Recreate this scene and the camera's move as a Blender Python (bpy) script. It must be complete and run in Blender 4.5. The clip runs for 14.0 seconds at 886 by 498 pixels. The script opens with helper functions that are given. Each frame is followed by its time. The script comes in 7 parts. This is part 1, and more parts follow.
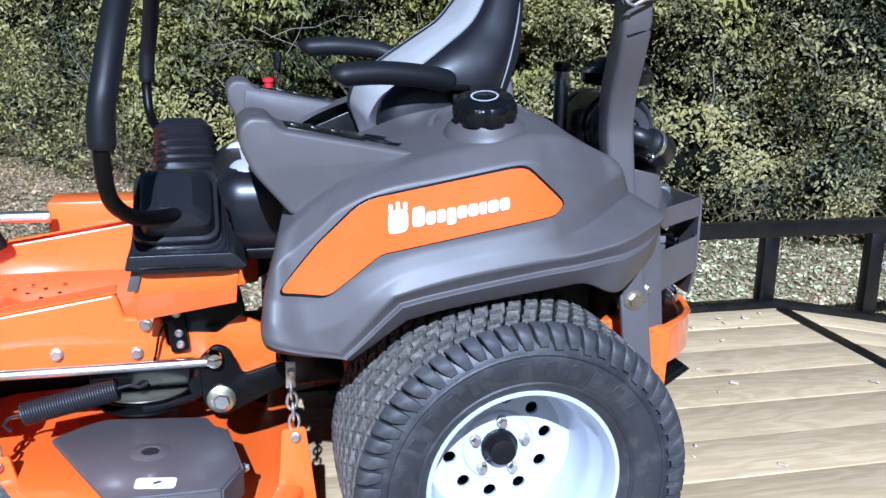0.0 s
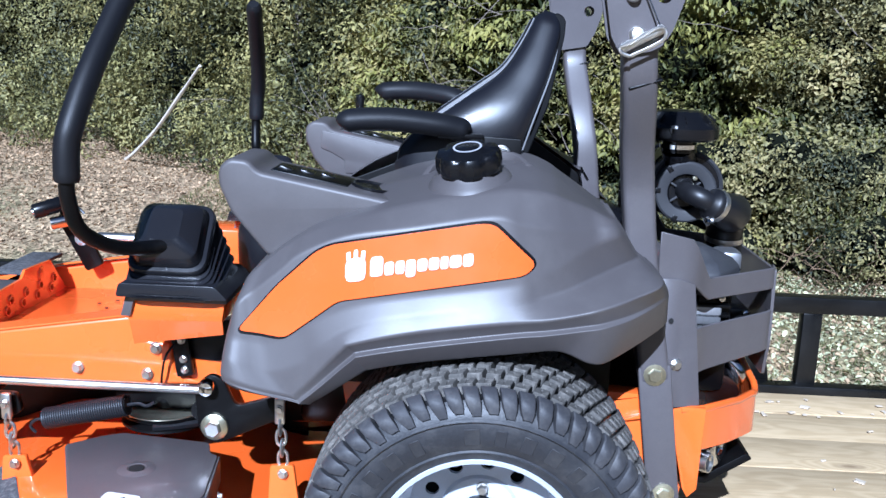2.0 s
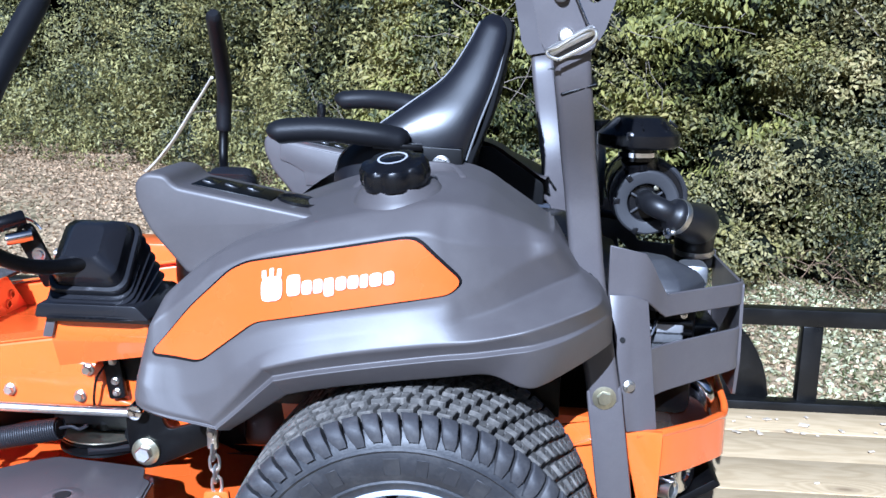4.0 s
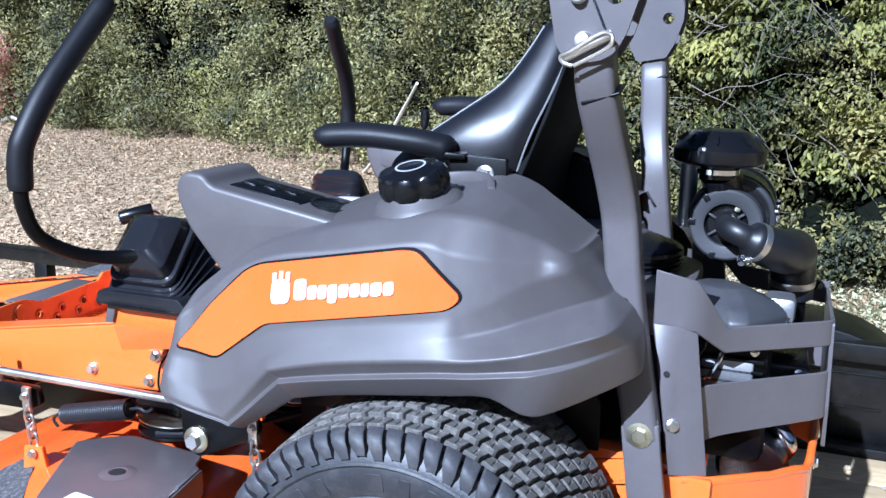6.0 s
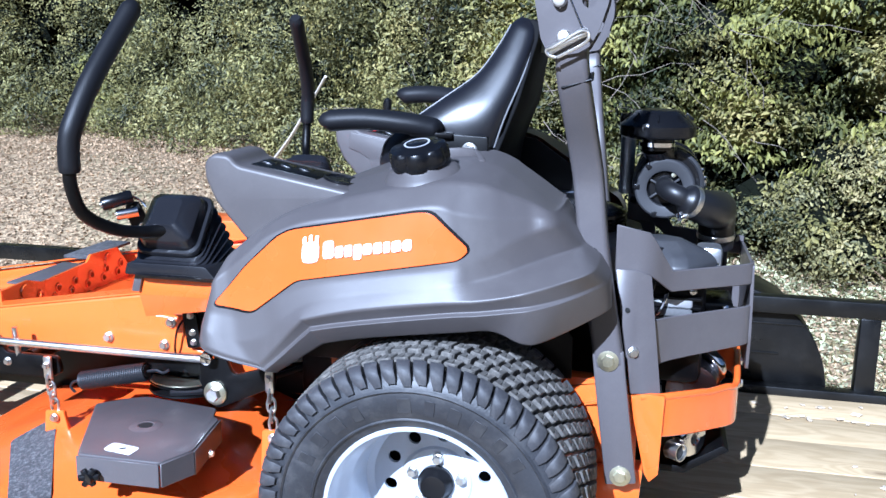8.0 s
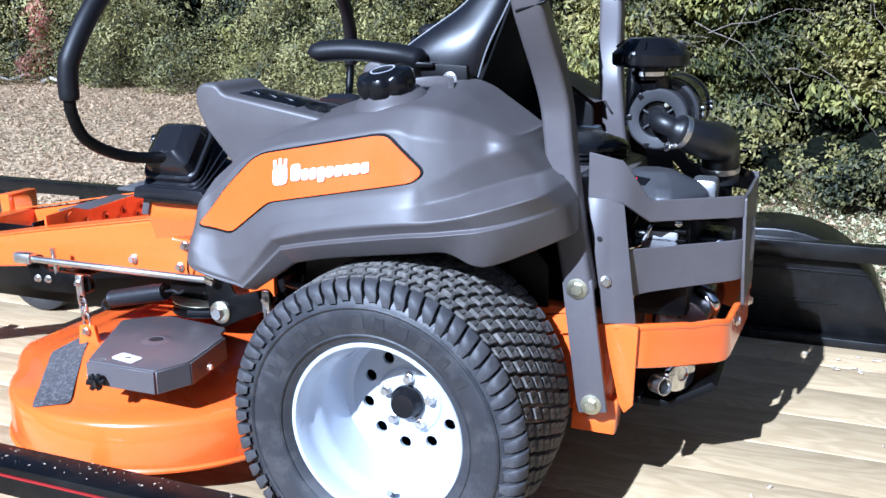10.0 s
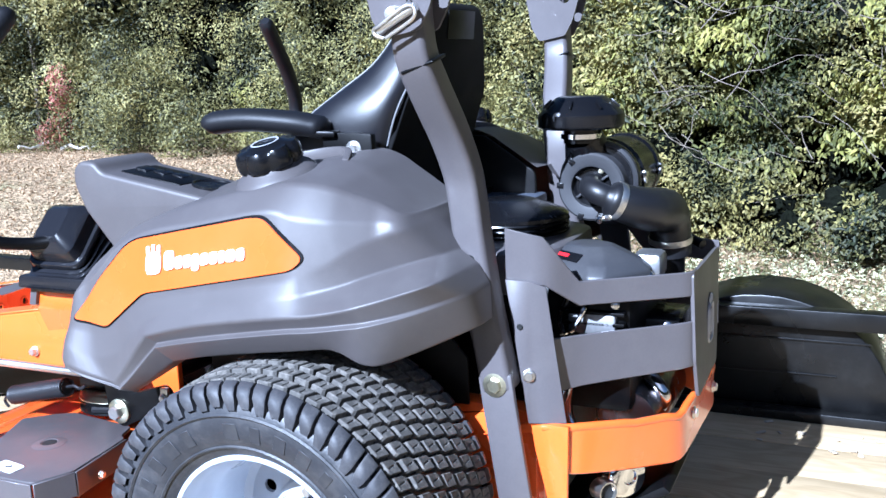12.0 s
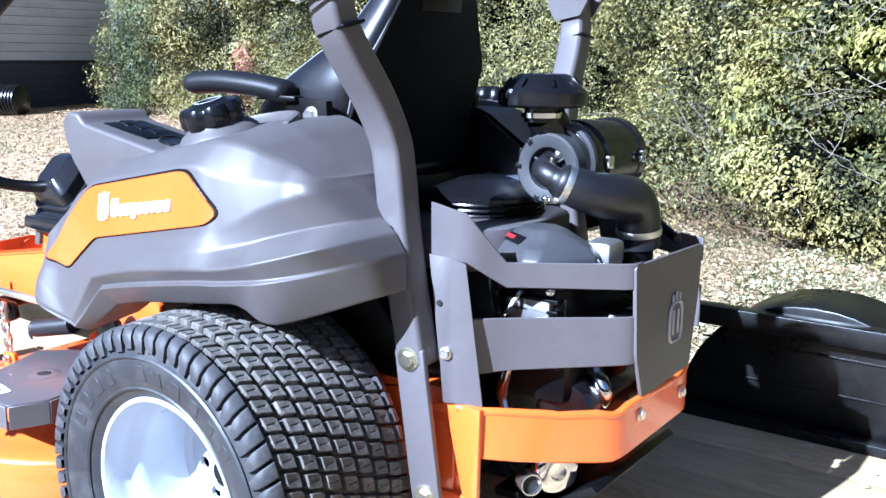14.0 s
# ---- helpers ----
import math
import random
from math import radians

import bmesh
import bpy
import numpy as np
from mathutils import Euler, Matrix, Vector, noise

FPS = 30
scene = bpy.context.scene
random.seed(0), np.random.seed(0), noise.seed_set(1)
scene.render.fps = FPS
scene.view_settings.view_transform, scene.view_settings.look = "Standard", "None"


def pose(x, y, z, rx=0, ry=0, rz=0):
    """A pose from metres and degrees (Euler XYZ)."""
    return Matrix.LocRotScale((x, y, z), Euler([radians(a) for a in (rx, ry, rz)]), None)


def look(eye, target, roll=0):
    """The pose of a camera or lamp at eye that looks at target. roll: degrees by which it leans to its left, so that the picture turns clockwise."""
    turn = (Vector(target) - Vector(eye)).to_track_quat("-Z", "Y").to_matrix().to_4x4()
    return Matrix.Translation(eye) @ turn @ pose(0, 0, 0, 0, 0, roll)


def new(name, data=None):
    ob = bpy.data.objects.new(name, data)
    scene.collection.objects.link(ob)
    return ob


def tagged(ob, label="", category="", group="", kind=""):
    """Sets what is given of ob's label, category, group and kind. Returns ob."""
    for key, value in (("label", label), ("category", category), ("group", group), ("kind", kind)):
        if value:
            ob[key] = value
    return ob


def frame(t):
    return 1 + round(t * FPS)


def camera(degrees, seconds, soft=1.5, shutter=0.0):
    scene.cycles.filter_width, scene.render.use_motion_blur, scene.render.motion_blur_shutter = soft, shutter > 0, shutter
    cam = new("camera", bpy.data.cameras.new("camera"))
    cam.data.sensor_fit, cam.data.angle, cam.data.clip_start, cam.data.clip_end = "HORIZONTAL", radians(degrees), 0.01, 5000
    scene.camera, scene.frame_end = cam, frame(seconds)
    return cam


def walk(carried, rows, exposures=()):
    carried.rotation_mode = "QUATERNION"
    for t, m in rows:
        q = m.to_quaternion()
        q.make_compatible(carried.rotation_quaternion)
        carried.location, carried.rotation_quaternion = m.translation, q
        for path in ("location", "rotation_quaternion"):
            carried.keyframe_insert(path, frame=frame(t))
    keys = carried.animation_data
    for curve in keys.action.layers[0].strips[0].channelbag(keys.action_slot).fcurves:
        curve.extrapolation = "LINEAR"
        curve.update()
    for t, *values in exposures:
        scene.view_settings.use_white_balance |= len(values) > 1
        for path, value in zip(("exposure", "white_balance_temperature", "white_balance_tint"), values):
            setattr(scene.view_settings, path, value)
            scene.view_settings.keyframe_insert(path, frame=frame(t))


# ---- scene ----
cam = camera(50.5, 14.0)
PATH = [
    (0, (-0.474, -1.85, 0.981), (0.005, 0.026, 0.482), 1.3),
    (0.5, (-0.401, -1.814, 0.981), (-0.022, 0.087, 0.492), 0.5),
    (1, (-0.268, -1.803, 0.989), (-0.084, 0.136, 0.536), 1.4),
    (1.5, (-0.118, -1.831, 1.002), (-0.057, 0.119, 0.562), 1.5),
    (2, (-0.011, -1.847, 1.005), (-0.098, 0.103, 0.57), 1.9),
    (2.5, (0.053, -1.846, 1.003), (-0.074, 0.1, 0.562), 3.0),
    (3, (0.097, -1.851, 1.016), (-0.008, 0.094, 0.565), 1.7),
    (3.2, (0.101, -1.847, 1.013), (-0.004, 0.101, 0.57), 1.2),
    (5.3, (0.353, -1.603, 1.001), (-0.14, 0.292, 0.592), 2.3),
    (5.5, (0.392, -1.603, 1.003), (-0.177, 0.267, 0.582), 2.3),
    (6, (0.456, -1.63, 1.006), (-0.216, 0.208, 0.592), 1.2),
    (6.5, (0.45, -1.7, 1.011), (-0.158, 0.17, 0.644), 0.8),
    (7, (0.405, -1.819, 1.017), (-0.099, 0.085, 0.671), 0.3),
    (7.5, (0.363, -1.907, 1.013), (-0.085, 0.006, 0.638), -0.5),
    (8, (0.354, -1.938, 1.007), (-0.081, -0.033, 0.583), 0.7),
    (8.2, (0.373, -1.94, 1.002), (-0.079, -0.044, 0.557), 0.6),
    (10.3, (0.701, -1.868, 0.945), (-0.048, -0.092, 0.412), -0.7),
    (10.5, (0.711, -1.848, 0.941), (-0.006, -0.067, 0.381), -1.6),
    (11, (0.755, -1.759, 0.937), (0.193, 0.088, 0.417), -2.6),
    (11.5, (0.758, -1.662, 0.952), (0.221, 0.213, 0.509), -3.2),
    (12, (0.802, -1.609, 0.955), (-0.016, 0.174, 0.565), -2.3),
    (12.5, (0.99, -1.606, 0.945), (-0.008, 0.08, 0.54), -0.6),
    (13, (1.092, -1.584, 0.939), (0.056, 0.074, 0.518), -1.5),
    (13.5, (1.107, -1.501, 0.924), (0.015, 0.12, 0.499), -1.4),
    (14, (1.143, -1.4, 0.912), (-0.012, 0.184, 0.515), 0.3),
]
walk(cam, [(t, look(eye, target, roll)) for t, eye, target, roll in PATH],
     [(0, 0.85, 4690, 12), (3, 1.01, 4690, 12), (7, 1.27, 4690, 12), (10.5, 1.2, 4690, 12), (11.5, 1.51, 4690, 12), (12, 1.69, 4690, 12), (12.5, 1.75, 4690, 12), (13.5, 1.91, 4690, 12), (14, 2.03, 4690, 12)])

# ---- light: low autumn sun from behind the walker, clear sky ----
SUN = Vector((-0.281, -1.43, 1.0)).normalized()
world = bpy.data.worlds.new("sky")
scene.world = world
world.use_nodes = True
wn = world.node_tree.nodes
sky = wn.new("ShaderNodeTexSky")
sky.sky_type, sky.sun_disc = "NISHITA", False
sky.sun_elevation, sky.sun_rotation = math.asin(SUN.z), radians(168.9)
world.node_tree.links.new(sky.outputs[0], wn["Background"].inputs[0])
wn["Background"].inputs[1].default_value = 0.020
sun = new("sun", bpy.data.lights.new("sun", "SUN"))
sun.data.energy, sun.data.angle, sun.data.color = 5.0, radians(0.53), (1.0, 0.965, 0.91)
sun.matrix_world = look((0, 0, 20), tuple(Vector((0, 0, 20)) - SUN))

# ---- materials ----
def surface(name, base, rough=0.5, metal=0.0, vary=0.15, scale=6.0, fine=90.0, bump=0.15, depth=0.002, dirt=None, dirt_amount=0.3, coat=0.0, spec=0.5, stretch=(1, 1, 1), island=0.0):
    """A procedural surface: broad stains and fine grain in colour, roughness and relief."""
    m = bpy.data.materials.new(name)
    m.use_nodes = True
    n, l = m.node_tree.nodes, m.node_tree.links
    b = n["Principled BSDF"]
    b.inputs["Metallic"].default_value = metal
    b.inputs["Coat Weight"].default_value = coat
    b.inputs["Coat Roughness"].default_value = 0.08
    b.inputs["Specular IOR Level"].default_value = spec
    co = n.new("ShaderNodeTexCoord")
    mp = n.new("ShaderNodeMapping")
    mp.inputs["Scale"].default_value = stretch
    l.new(co.outputs["Object"], mp.inputs[0])
    broad, grain = n.new("ShaderNodeTexNoise"), n.new("ShaderNodeTexNoise")
    broad.inputs["Scale"].default_value, grain.inputs["Scale"].default_value = scale, fine
    broad.inputs["Detail"].default_value, grain.inputs["Detail"].default_value = 5, 3
    for t in (broad, grain):
        l.new(mp.outputs[0], t.inputs["Vector"])
    add = n.new("ShaderNodeMath")
    add.operation = "ADD"
    l.new(broad.outputs[0], add.inputs[0])
    l.new(grain.outputs[0], add.inputs[1])
    last = add.outputs[0]
    if island:
        geo = n.new("ShaderNodeNewGeometry")
        mul = n.new("ShaderNodeMath")
        mul.operation = "MULTIPLY_ADD"
        mul.inputs[1].default_value, = (2 * island,)
        l.new(geo.outputs["Random Per Island"], mul.inputs[0])
        l.new(last, mul.inputs[2])
        sub = n.new("ShaderNodeMath")
        sub.operation = "SUBTRACT"
        sub.inputs[1].default_value = island
        l.new(mul.outputs[0], sub.inputs[0])
        last = sub.outputs[0]
    ramp = n.new("ShaderNodeMapRange")
    ramp.inputs["From Min"].default_value, ramp.inputs["From Max"].default_value = 0.55, 1.45
    ramp.inputs["To Min"].default_value, ramp.inputs["To Max"].default_value = 1 - vary, 1 + vary
    l.new(last, ramp.inputs[0])
    col = n.new("ShaderNodeMix")
    col.data_type, col.blend_type = "RGBA", "MULTIPLY"
    col.inputs[0].default_value = 1.0
    col.inputs[6].default_value = (*base, 1)
    l.new(ramp.outputs[0], col.inputs[7])
    out = col.outputs[2]
    if dirt:
        spots = n.new("ShaderNodeTexNoise")
        spots.inputs["Scale"].default_value, spots.inputs["Detail"].default_value, spots.inputs["Roughness"].default_value = scale * 2.3, 8, 0.7
        l.new(mp.outputs[0], spots.inputs["Vector"])
        cut = n.new("ShaderNodeMapRange")
        cut.inputs["From Min"].default_value, cut.inputs["From Max"].default_value = 0.48, 0.68
        cut.inputs["To Max"].default_value = dirt_amount
        l.new(spots.outputs[0], cut.inputs[0])
        mix = n.new("ShaderNodeMix")
        mix.data_type = "RGBA"
        mix.inputs[7].default_value = (*dirt, 1)
        l.new(cut.outputs[0], mix.inputs[0])
        l.new(out, mix.inputs[6])
        out = mix.outputs[2]
    l.new(out, b.inputs["Base Color"])
    rr = n.new("ShaderNodeMapRange")
    rr.inputs["From Min"].default_value, rr.inputs["From Max"].default_value = 0.3, 0.7
    rr.inputs["To Min"].default_value, rr.inputs["To Max"].default_value = max(0.03, rough - 0.08), min(1, rough + 0.1)
    l.new(broad.outputs[0], rr.inputs[0])
    l.new(rr.outputs[0], b.inputs["Roughness"])
    if bump:
        bp = n.new("ShaderNodeBump")
        bp.inputs["Strength"].default_value, bp.inputs["Distance"].default_value = bump, depth
        l.new(grain.outputs[0], bp.inputs["Height"])
        l.new(bp.outputs[0], b.inputs["Normal"])
    return m


def leaf_surface(name, dark, light, rough=0.42, through_light=0.25):
    """Leaves: each one its own tint between two, clump sun and shade painted in by noise, with some light passing
    through.
    """
    m = bpy.data.materials.new(name)
    m.use_nodes = True
    n, l = m.node_tree.nodes, m.node_tree.links
    b = n["Principled BSDF"]
    b.inputs["Roughness"].default_value = rough
    geo = n.new("ShaderNodeNewGeometry")
    mix = n.new("ShaderNodeValToRGB")
    tones = mix.color_ramp.elements
    tones.new(0.4)
    tones.new(0.75)
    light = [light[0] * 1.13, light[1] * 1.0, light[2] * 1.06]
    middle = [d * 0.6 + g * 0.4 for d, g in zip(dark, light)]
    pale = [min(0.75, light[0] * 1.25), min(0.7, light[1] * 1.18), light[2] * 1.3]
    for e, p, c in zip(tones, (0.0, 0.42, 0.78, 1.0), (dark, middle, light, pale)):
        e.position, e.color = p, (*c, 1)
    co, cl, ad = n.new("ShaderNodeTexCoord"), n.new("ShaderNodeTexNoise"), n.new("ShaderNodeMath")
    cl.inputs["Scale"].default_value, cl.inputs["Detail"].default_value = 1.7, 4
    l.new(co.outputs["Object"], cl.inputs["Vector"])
    # broad noise paints sunlit and shaded clumps into the leaf colour
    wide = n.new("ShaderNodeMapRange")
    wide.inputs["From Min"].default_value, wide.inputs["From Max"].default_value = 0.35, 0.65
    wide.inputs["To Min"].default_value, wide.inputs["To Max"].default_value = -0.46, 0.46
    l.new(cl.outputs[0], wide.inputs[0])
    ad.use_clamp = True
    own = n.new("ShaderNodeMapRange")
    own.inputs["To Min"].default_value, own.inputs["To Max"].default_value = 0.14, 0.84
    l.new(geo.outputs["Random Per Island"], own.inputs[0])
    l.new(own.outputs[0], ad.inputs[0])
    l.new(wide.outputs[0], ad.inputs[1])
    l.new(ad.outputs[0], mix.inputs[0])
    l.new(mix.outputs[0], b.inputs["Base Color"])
    tr = n.new("ShaderNodeBsdfTranslucent")
    l.new(mix.outputs[0], tr.inputs[0])
    sh = n.new("ShaderNodeMixShader")
    sh.inputs[0].default_value = through_light
    l.new(b.outputs[0], sh.inputs[1])
    l.new(tr.outputs[0], sh.inputs[2])
    l.new(sh.outputs[0], n["Material Output"].inputs[0])
    return m


def wood_surface():
    """Pressure-treated pine: long grain, knots, grey-brown weathering; each board its own tone."""
    m = bpy.data.materials.new("treated_pine")
    m.use_nodes = True
    n, l = m.node_tree.nodes, m.node_tree.links
    b = n["Principled BSDF"]
    b.inputs["Roughness"].default_value = 0.75
    b.inputs["Specular IOR Level"].default_value = 0.25
    co, ob = n.new("ShaderNodeTexCoord"), n.new("ShaderNodeObjectInfo")
    off = n.new("ShaderNodeVectorMath")
    off.operation = "SCALE"
    off.inputs[0].default_value = (31.0, 17.0, 5.0)
    l.new(ob.outputs["Random"], off.inputs["Scale"])
    add = n.new("ShaderNodeVectorMath")
    l.new(co.outputs["Object"], add.inputs[0])
    l.new(off.outputs[0], add.inputs[1])
    knots = n.new("ShaderNodeTexVoronoi")
    mk = n.new("ShaderNodeMapping")
    mk.inputs["Scale"].default_value = (1.9, 5.2, 1)
    l.new(add.outputs[0], mk.inputs[0])
    l.new(mk.outputs[0], knots.inputs["Vector"])
    knots.inputs["Scale"].default_value = 1.0
    warp = n.new("ShaderNodeMapRange")
    warp.inputs["From Max"].default_value = 0.28
    warp.inputs["To Min"].default_value, warp.inputs["To Max"].default_value = 1.0, 0.0
    l.new(knots.outputs["Distance"], warp.inputs[0])
    bend = n.new("ShaderNodeTexNoise")
    mb = n.new("ShaderNodeMapping")
    mb.inputs["Scale"].default_value = (1.2, 5.0, 1)
    l.new(add.outputs[0], mb.inputs[0])
    l.new(mb.outputs[0], bend.inputs["Vector"])
    bend.inputs["Scale"].default_value, bend.inputs["Detail"].default_value = 1.6, 4
    rings = n.new("ShaderNodeMath")
    rings.operation = "MULTIPLY_ADD"
    rings.inputs[1].default_value = 0.55
    l.new(warp.outputs[0], rings.inputs[0])
    l.new(bend.outputs[0], rings.inputs[2])
    wave = n.new("ShaderNodeMath")
    wave.operation = "MULTIPLY"
    wave.inputs[1].default_value = 58.0
    l.new(rings.outputs[0], wave.inputs[0])
    sine = n.new("ShaderNodeMath")
    sine.operation = "SINE"
    l.new(wave.outputs[0], sine.inputs[0])
    fibre = n.new("ShaderNodeTexNoise")
    mf = n.new("ShaderNodeMapping")
    mf.inputs["Scale"].default_value = (4.0, 160.0, 40.0)
    l.new(add.outputs[0], mf.inputs[0])
    l.new(mf.outputs[0], fibre.inputs["Vector"])
    fibre.inputs["Scale"].default_value, fibre.inputs["Detail"].default_value = 1.0, 4
    c1 = n.new("ShaderNodeMix")
    c1.data_type = "RGBA"
    c1.inputs[6].default_value, c1.inputs[7].default_value = (0.47, 0.345, 0.185, 1), (0.60, 0.455, 0.262, 1)
    s1 = n.new("ShaderNodeMapRange")
    s1.inputs["From Min"].default_value, s1.inputs["From Max"].default_value = -1.7, 1.2
    l.new(sine.outputs[0], s1.inputs[0])
    l.new(s1.outputs[0], c1.inputs[0])
    c2 = n.new("ShaderNodeMix")
    c2.data_type, c2.blend_type = "RGBA", "MULTIPLY"
    c2.inputs[0].default_value = 0.7
    f2 = n.new("ShaderNodeMapRange")
    f2.inputs["From Min"].default_value, f2.inputs["From Max"].default_value = 0.25, 0.65
    f2.inputs["To Min"].default_value, f2.inputs["To Max"].default_value = 0.88, 1.05
    l.new(fibre.outputs[0], f2.inputs[0])
    l.new(c1.outputs[2], c2.inputs[6])
    l.new(f2.outputs[0], c2.inputs[7])
    c3 = n.new("ShaderNodeMix")
    c3.data_type = "RGBA"
    c3.inputs[7].default_value = (0.12, 0.075, 0.04, 1)
    k3 = n.new("ShaderNodeMapRange")
    k3.inputs["From Min"].default_value, k3.inputs["From Max"].default_value = 0.1, 0.0
    k3.inputs["To Max"].default_value = 0.75
    l.new(knots.outputs["Distance"], k3.inputs[0])
    l.new(k3.outputs[0], c3.inputs[0])
    l.new(c2.outputs[2], c3.inputs[6])
    c4 = n.new("ShaderNodeMix")
    c4.data_type, c4.blend_type = "RGBA", "MULTIPLY"
    c4.inputs[0].default_value = 1.0
    t4 = n.new("ShaderNodeMapRange")
    t4.inputs["To Min"].default_value, t4.inputs["To Max"].default_value = 0.85, 1.08
    l.new(ob.outputs["Random"], t4.inputs[0])
    l.new(c3.outputs[2], c4.inputs[6])
    l.new(t4.outputs[0], c4.inputs[7])
    l.new(c4.outputs[2], b.inputs["Base Color"])
    bp = n.new("ShaderNodeBump")
    bp.inputs["Strength"].default_value, bp.inputs["Distance"].default_value = 0.35, 0.002
    l.new(fibre.outputs[0], bp.inputs["Height"])
    l.new(bp.outputs[0], b.inputs["Normal"])
    return m


def ground_surface():
    """Dry autumn turf: straw, bare earth and green patches, with leaf crumbs."""
    m = bpy.data.materials.new("autumn_turf")
    m.use_nodes = True
    n, l = m.node_tree.nodes, m.node_tree.links
    b = n["Principled BSDF"]
    b.inputs["Roughness"].default_value = 0.95
    b.inputs["Specular IOR Level"].default_value = 0.1
    co = n.new("ShaderNodeTexCoord")
    patch, crumbs, fine = n.new("ShaderNodeTexNoise"), n.new("ShaderNodeTexVoronoi"), n.new("ShaderNodeTexNoise")
    patch.inputs["Scale"].default_value, patch.inputs["Detail"].default_value = 0.55, 6
    crumbs.inputs["Scale"].default_value = 26.0
    fine.inputs["Scale"].default_value, fine.inputs["Detail"].default_value = 40.0, 6
    for t in (patch, crumbs, fine):
        l.new(co.outputs["Object"], t.inputs["Vector"])
    a = n.new("ShaderNodeValToRGB")
    a.color_ramp.elements.new(0.46)
    for e, p, c in zip(a.color_ramp.elements, (0.34, 0.46, 0.62), ((0.23, 0.205, 0.11), (0.335, 0.25, 0.15), (0.40, 0.295, 0.18))):
        e.position, e.color = p, (*c, 1)
    l.new(patch.outputs[0], a.inputs[0])
    f = n.new("ShaderNodeMapRange")
    f.inputs["From Min"].default_value, f.inputs["From Max"].default_value = 0.3, 0.7
    f.inputs["To Min"].default_value, f.inputs["To Max"].default_value = 0.65, 1.3
    l.new(fine.outputs[0], f.inputs[0])
    mix = n.new("ShaderNodeMix")
    mix.data_type, mix.blend_type = "RGBA", "MULTIPLY"
    mix.inputs[0].default_value = 1.0
    l.new(a.outputs[0], mix.inputs[6])
    l.new(f.outputs[0], mix.inputs[7])
    sep = n.new("ShaderNodeSeparateColor")
    l.new(crumbs.outputs["Color"], sep.inputs[0])
    g = n.new("ShaderNodeMapRange")
    g.inputs["To Min"].default_value, g.inputs["To Max"].default_value = 0.5, 1.5
    l.new(sep.outputs[0], g.inputs[0])
    mix2 = n.new("ShaderNodeMix")
    mix2.data_type, mix2.blend_type = "RGBA", "MULTIPLY"
    mix2.inputs[0].default_value = 1.0
    l.new(mix.outputs[2], mix2.inputs[6])
    l.new(g.outputs[0], mix2.inputs[7])
    l.new(mix2.outputs[2], b.inputs["Base Color"])
    bp = n.new("ShaderNodeBump")
    bp.inputs["Strength"].default_value, bp.inputs["Distance"].default_value = 0.9, 0.03
    l.new(fine.outputs[0], bp.inputs["Height"])
    l.new(bp.outputs[0], b.inputs["Normal"])
    return m


ORANGE = surface("orange_paint", (0.86, 0.139, 0.014), 0.26, vary=0.06, scale=3, fine=300, bump=0.05, depth=0.0006, coat=0.7, dirt=(0.42, 0.2, 0.1), dirt_amount=0.08)
DECAL = surface("orange_decal", (0.86, 0.120, 0.014), 0.28, vary=0.04, bump=0.03, depth=0.0004, coat=0.6)
PLASTIC = surface("charcoal_plastic", (0.075, 0.067, 0.067), 0.48, spec=0.52, vary=0.07, scale=4, fine=700, bump=0.18, depth=0.0006, dirt=(0.22, 0.21, 0.2), dirt_amount=0.08)
STEEL = surface("charcoal_painted_steel", (0.088, 0.079, 0.081), 0.42, vary=0.07, scale=5, fine=260, bump=0.08, depth=0.0006, dirt=(0.2, 0.19, 0.18), dirt_amount=0.1, coat=0.1)
BLACK = surface("black_plastic", (0.005, 0.005, 0.006), 0.27, spec=0.38, vary=0.15, fine=400, bump=0.1, depth=0.0006)
SATIN = surface("satin_black_steel", (0.0021, 0.002, 0.0023), 0.36, vary=0.2, scale=9, fine=200, bump=0.12, depth=0.0008, dirt=(0.1, 0.09, 0.08), dirt_amount=0.03, spec=0.2)
RAILBLACK = surface("weathered_black_enamel", (0.004, 0.004, 0.0042), 0.31, spec=0.35, vary=0.25, scale=7, fine=150, bump=0.15, depth=0.001, dirt=(0.2, 0.19, 0.17), dirt_amount=0.025)
BOOT = surface("moulded_boot_rubber", (0.012, 0.012, 0.0145), 0.26, vary=0.1, fine=500, bump=0.12, depth=0.0006)
FOAM = surface("foam_grip", (0.007, 0.0072, 0.009), 0.5, spec=0.3, vary=0.12, fine=900, bump=0.3, depth=0.0008)
VINYL = surface("black_vinyl", (0.007, 0.007, 0.0095), 0.34, spec=0.6, vary=0.1, scale=8, fine=500, bump=0.22, depth=0.0008)
GREYVINYL = surface("light_grey_vinyl", (0.5, 0.49, 0.49), 0.42, spec=0.6, vary=0.08, scale=8, fine=400, bump=0.2, depth=0.0008, dirt=(0.2, 0.19, 0.18), dirt_amount=0.12)
HOSE = surface("black_rubber_hose", (0.008, 0.008, 0.0095), 0.4, vary=0.12, fine=300, bump=0.15, depth=0.0006)
TYRE = surface("tyre_rubber", (0.025, 0.0255, 0.029), 0.5, vary=0.25, scale=10, fine=240, bump=0.35, depth=0.001, dirt=(0.17, 0.16, 0.15), dirt_amount=0.2)
SHOULDER = surface("shoulder_rubber", (0.036, 0.0355, 0.039), 0.6, vary=0.2, scale=12, fine=240, bump=0.3, depth=0.001, dirt=(0.2, 0.19, 0.18), dirt_amount=0.25)
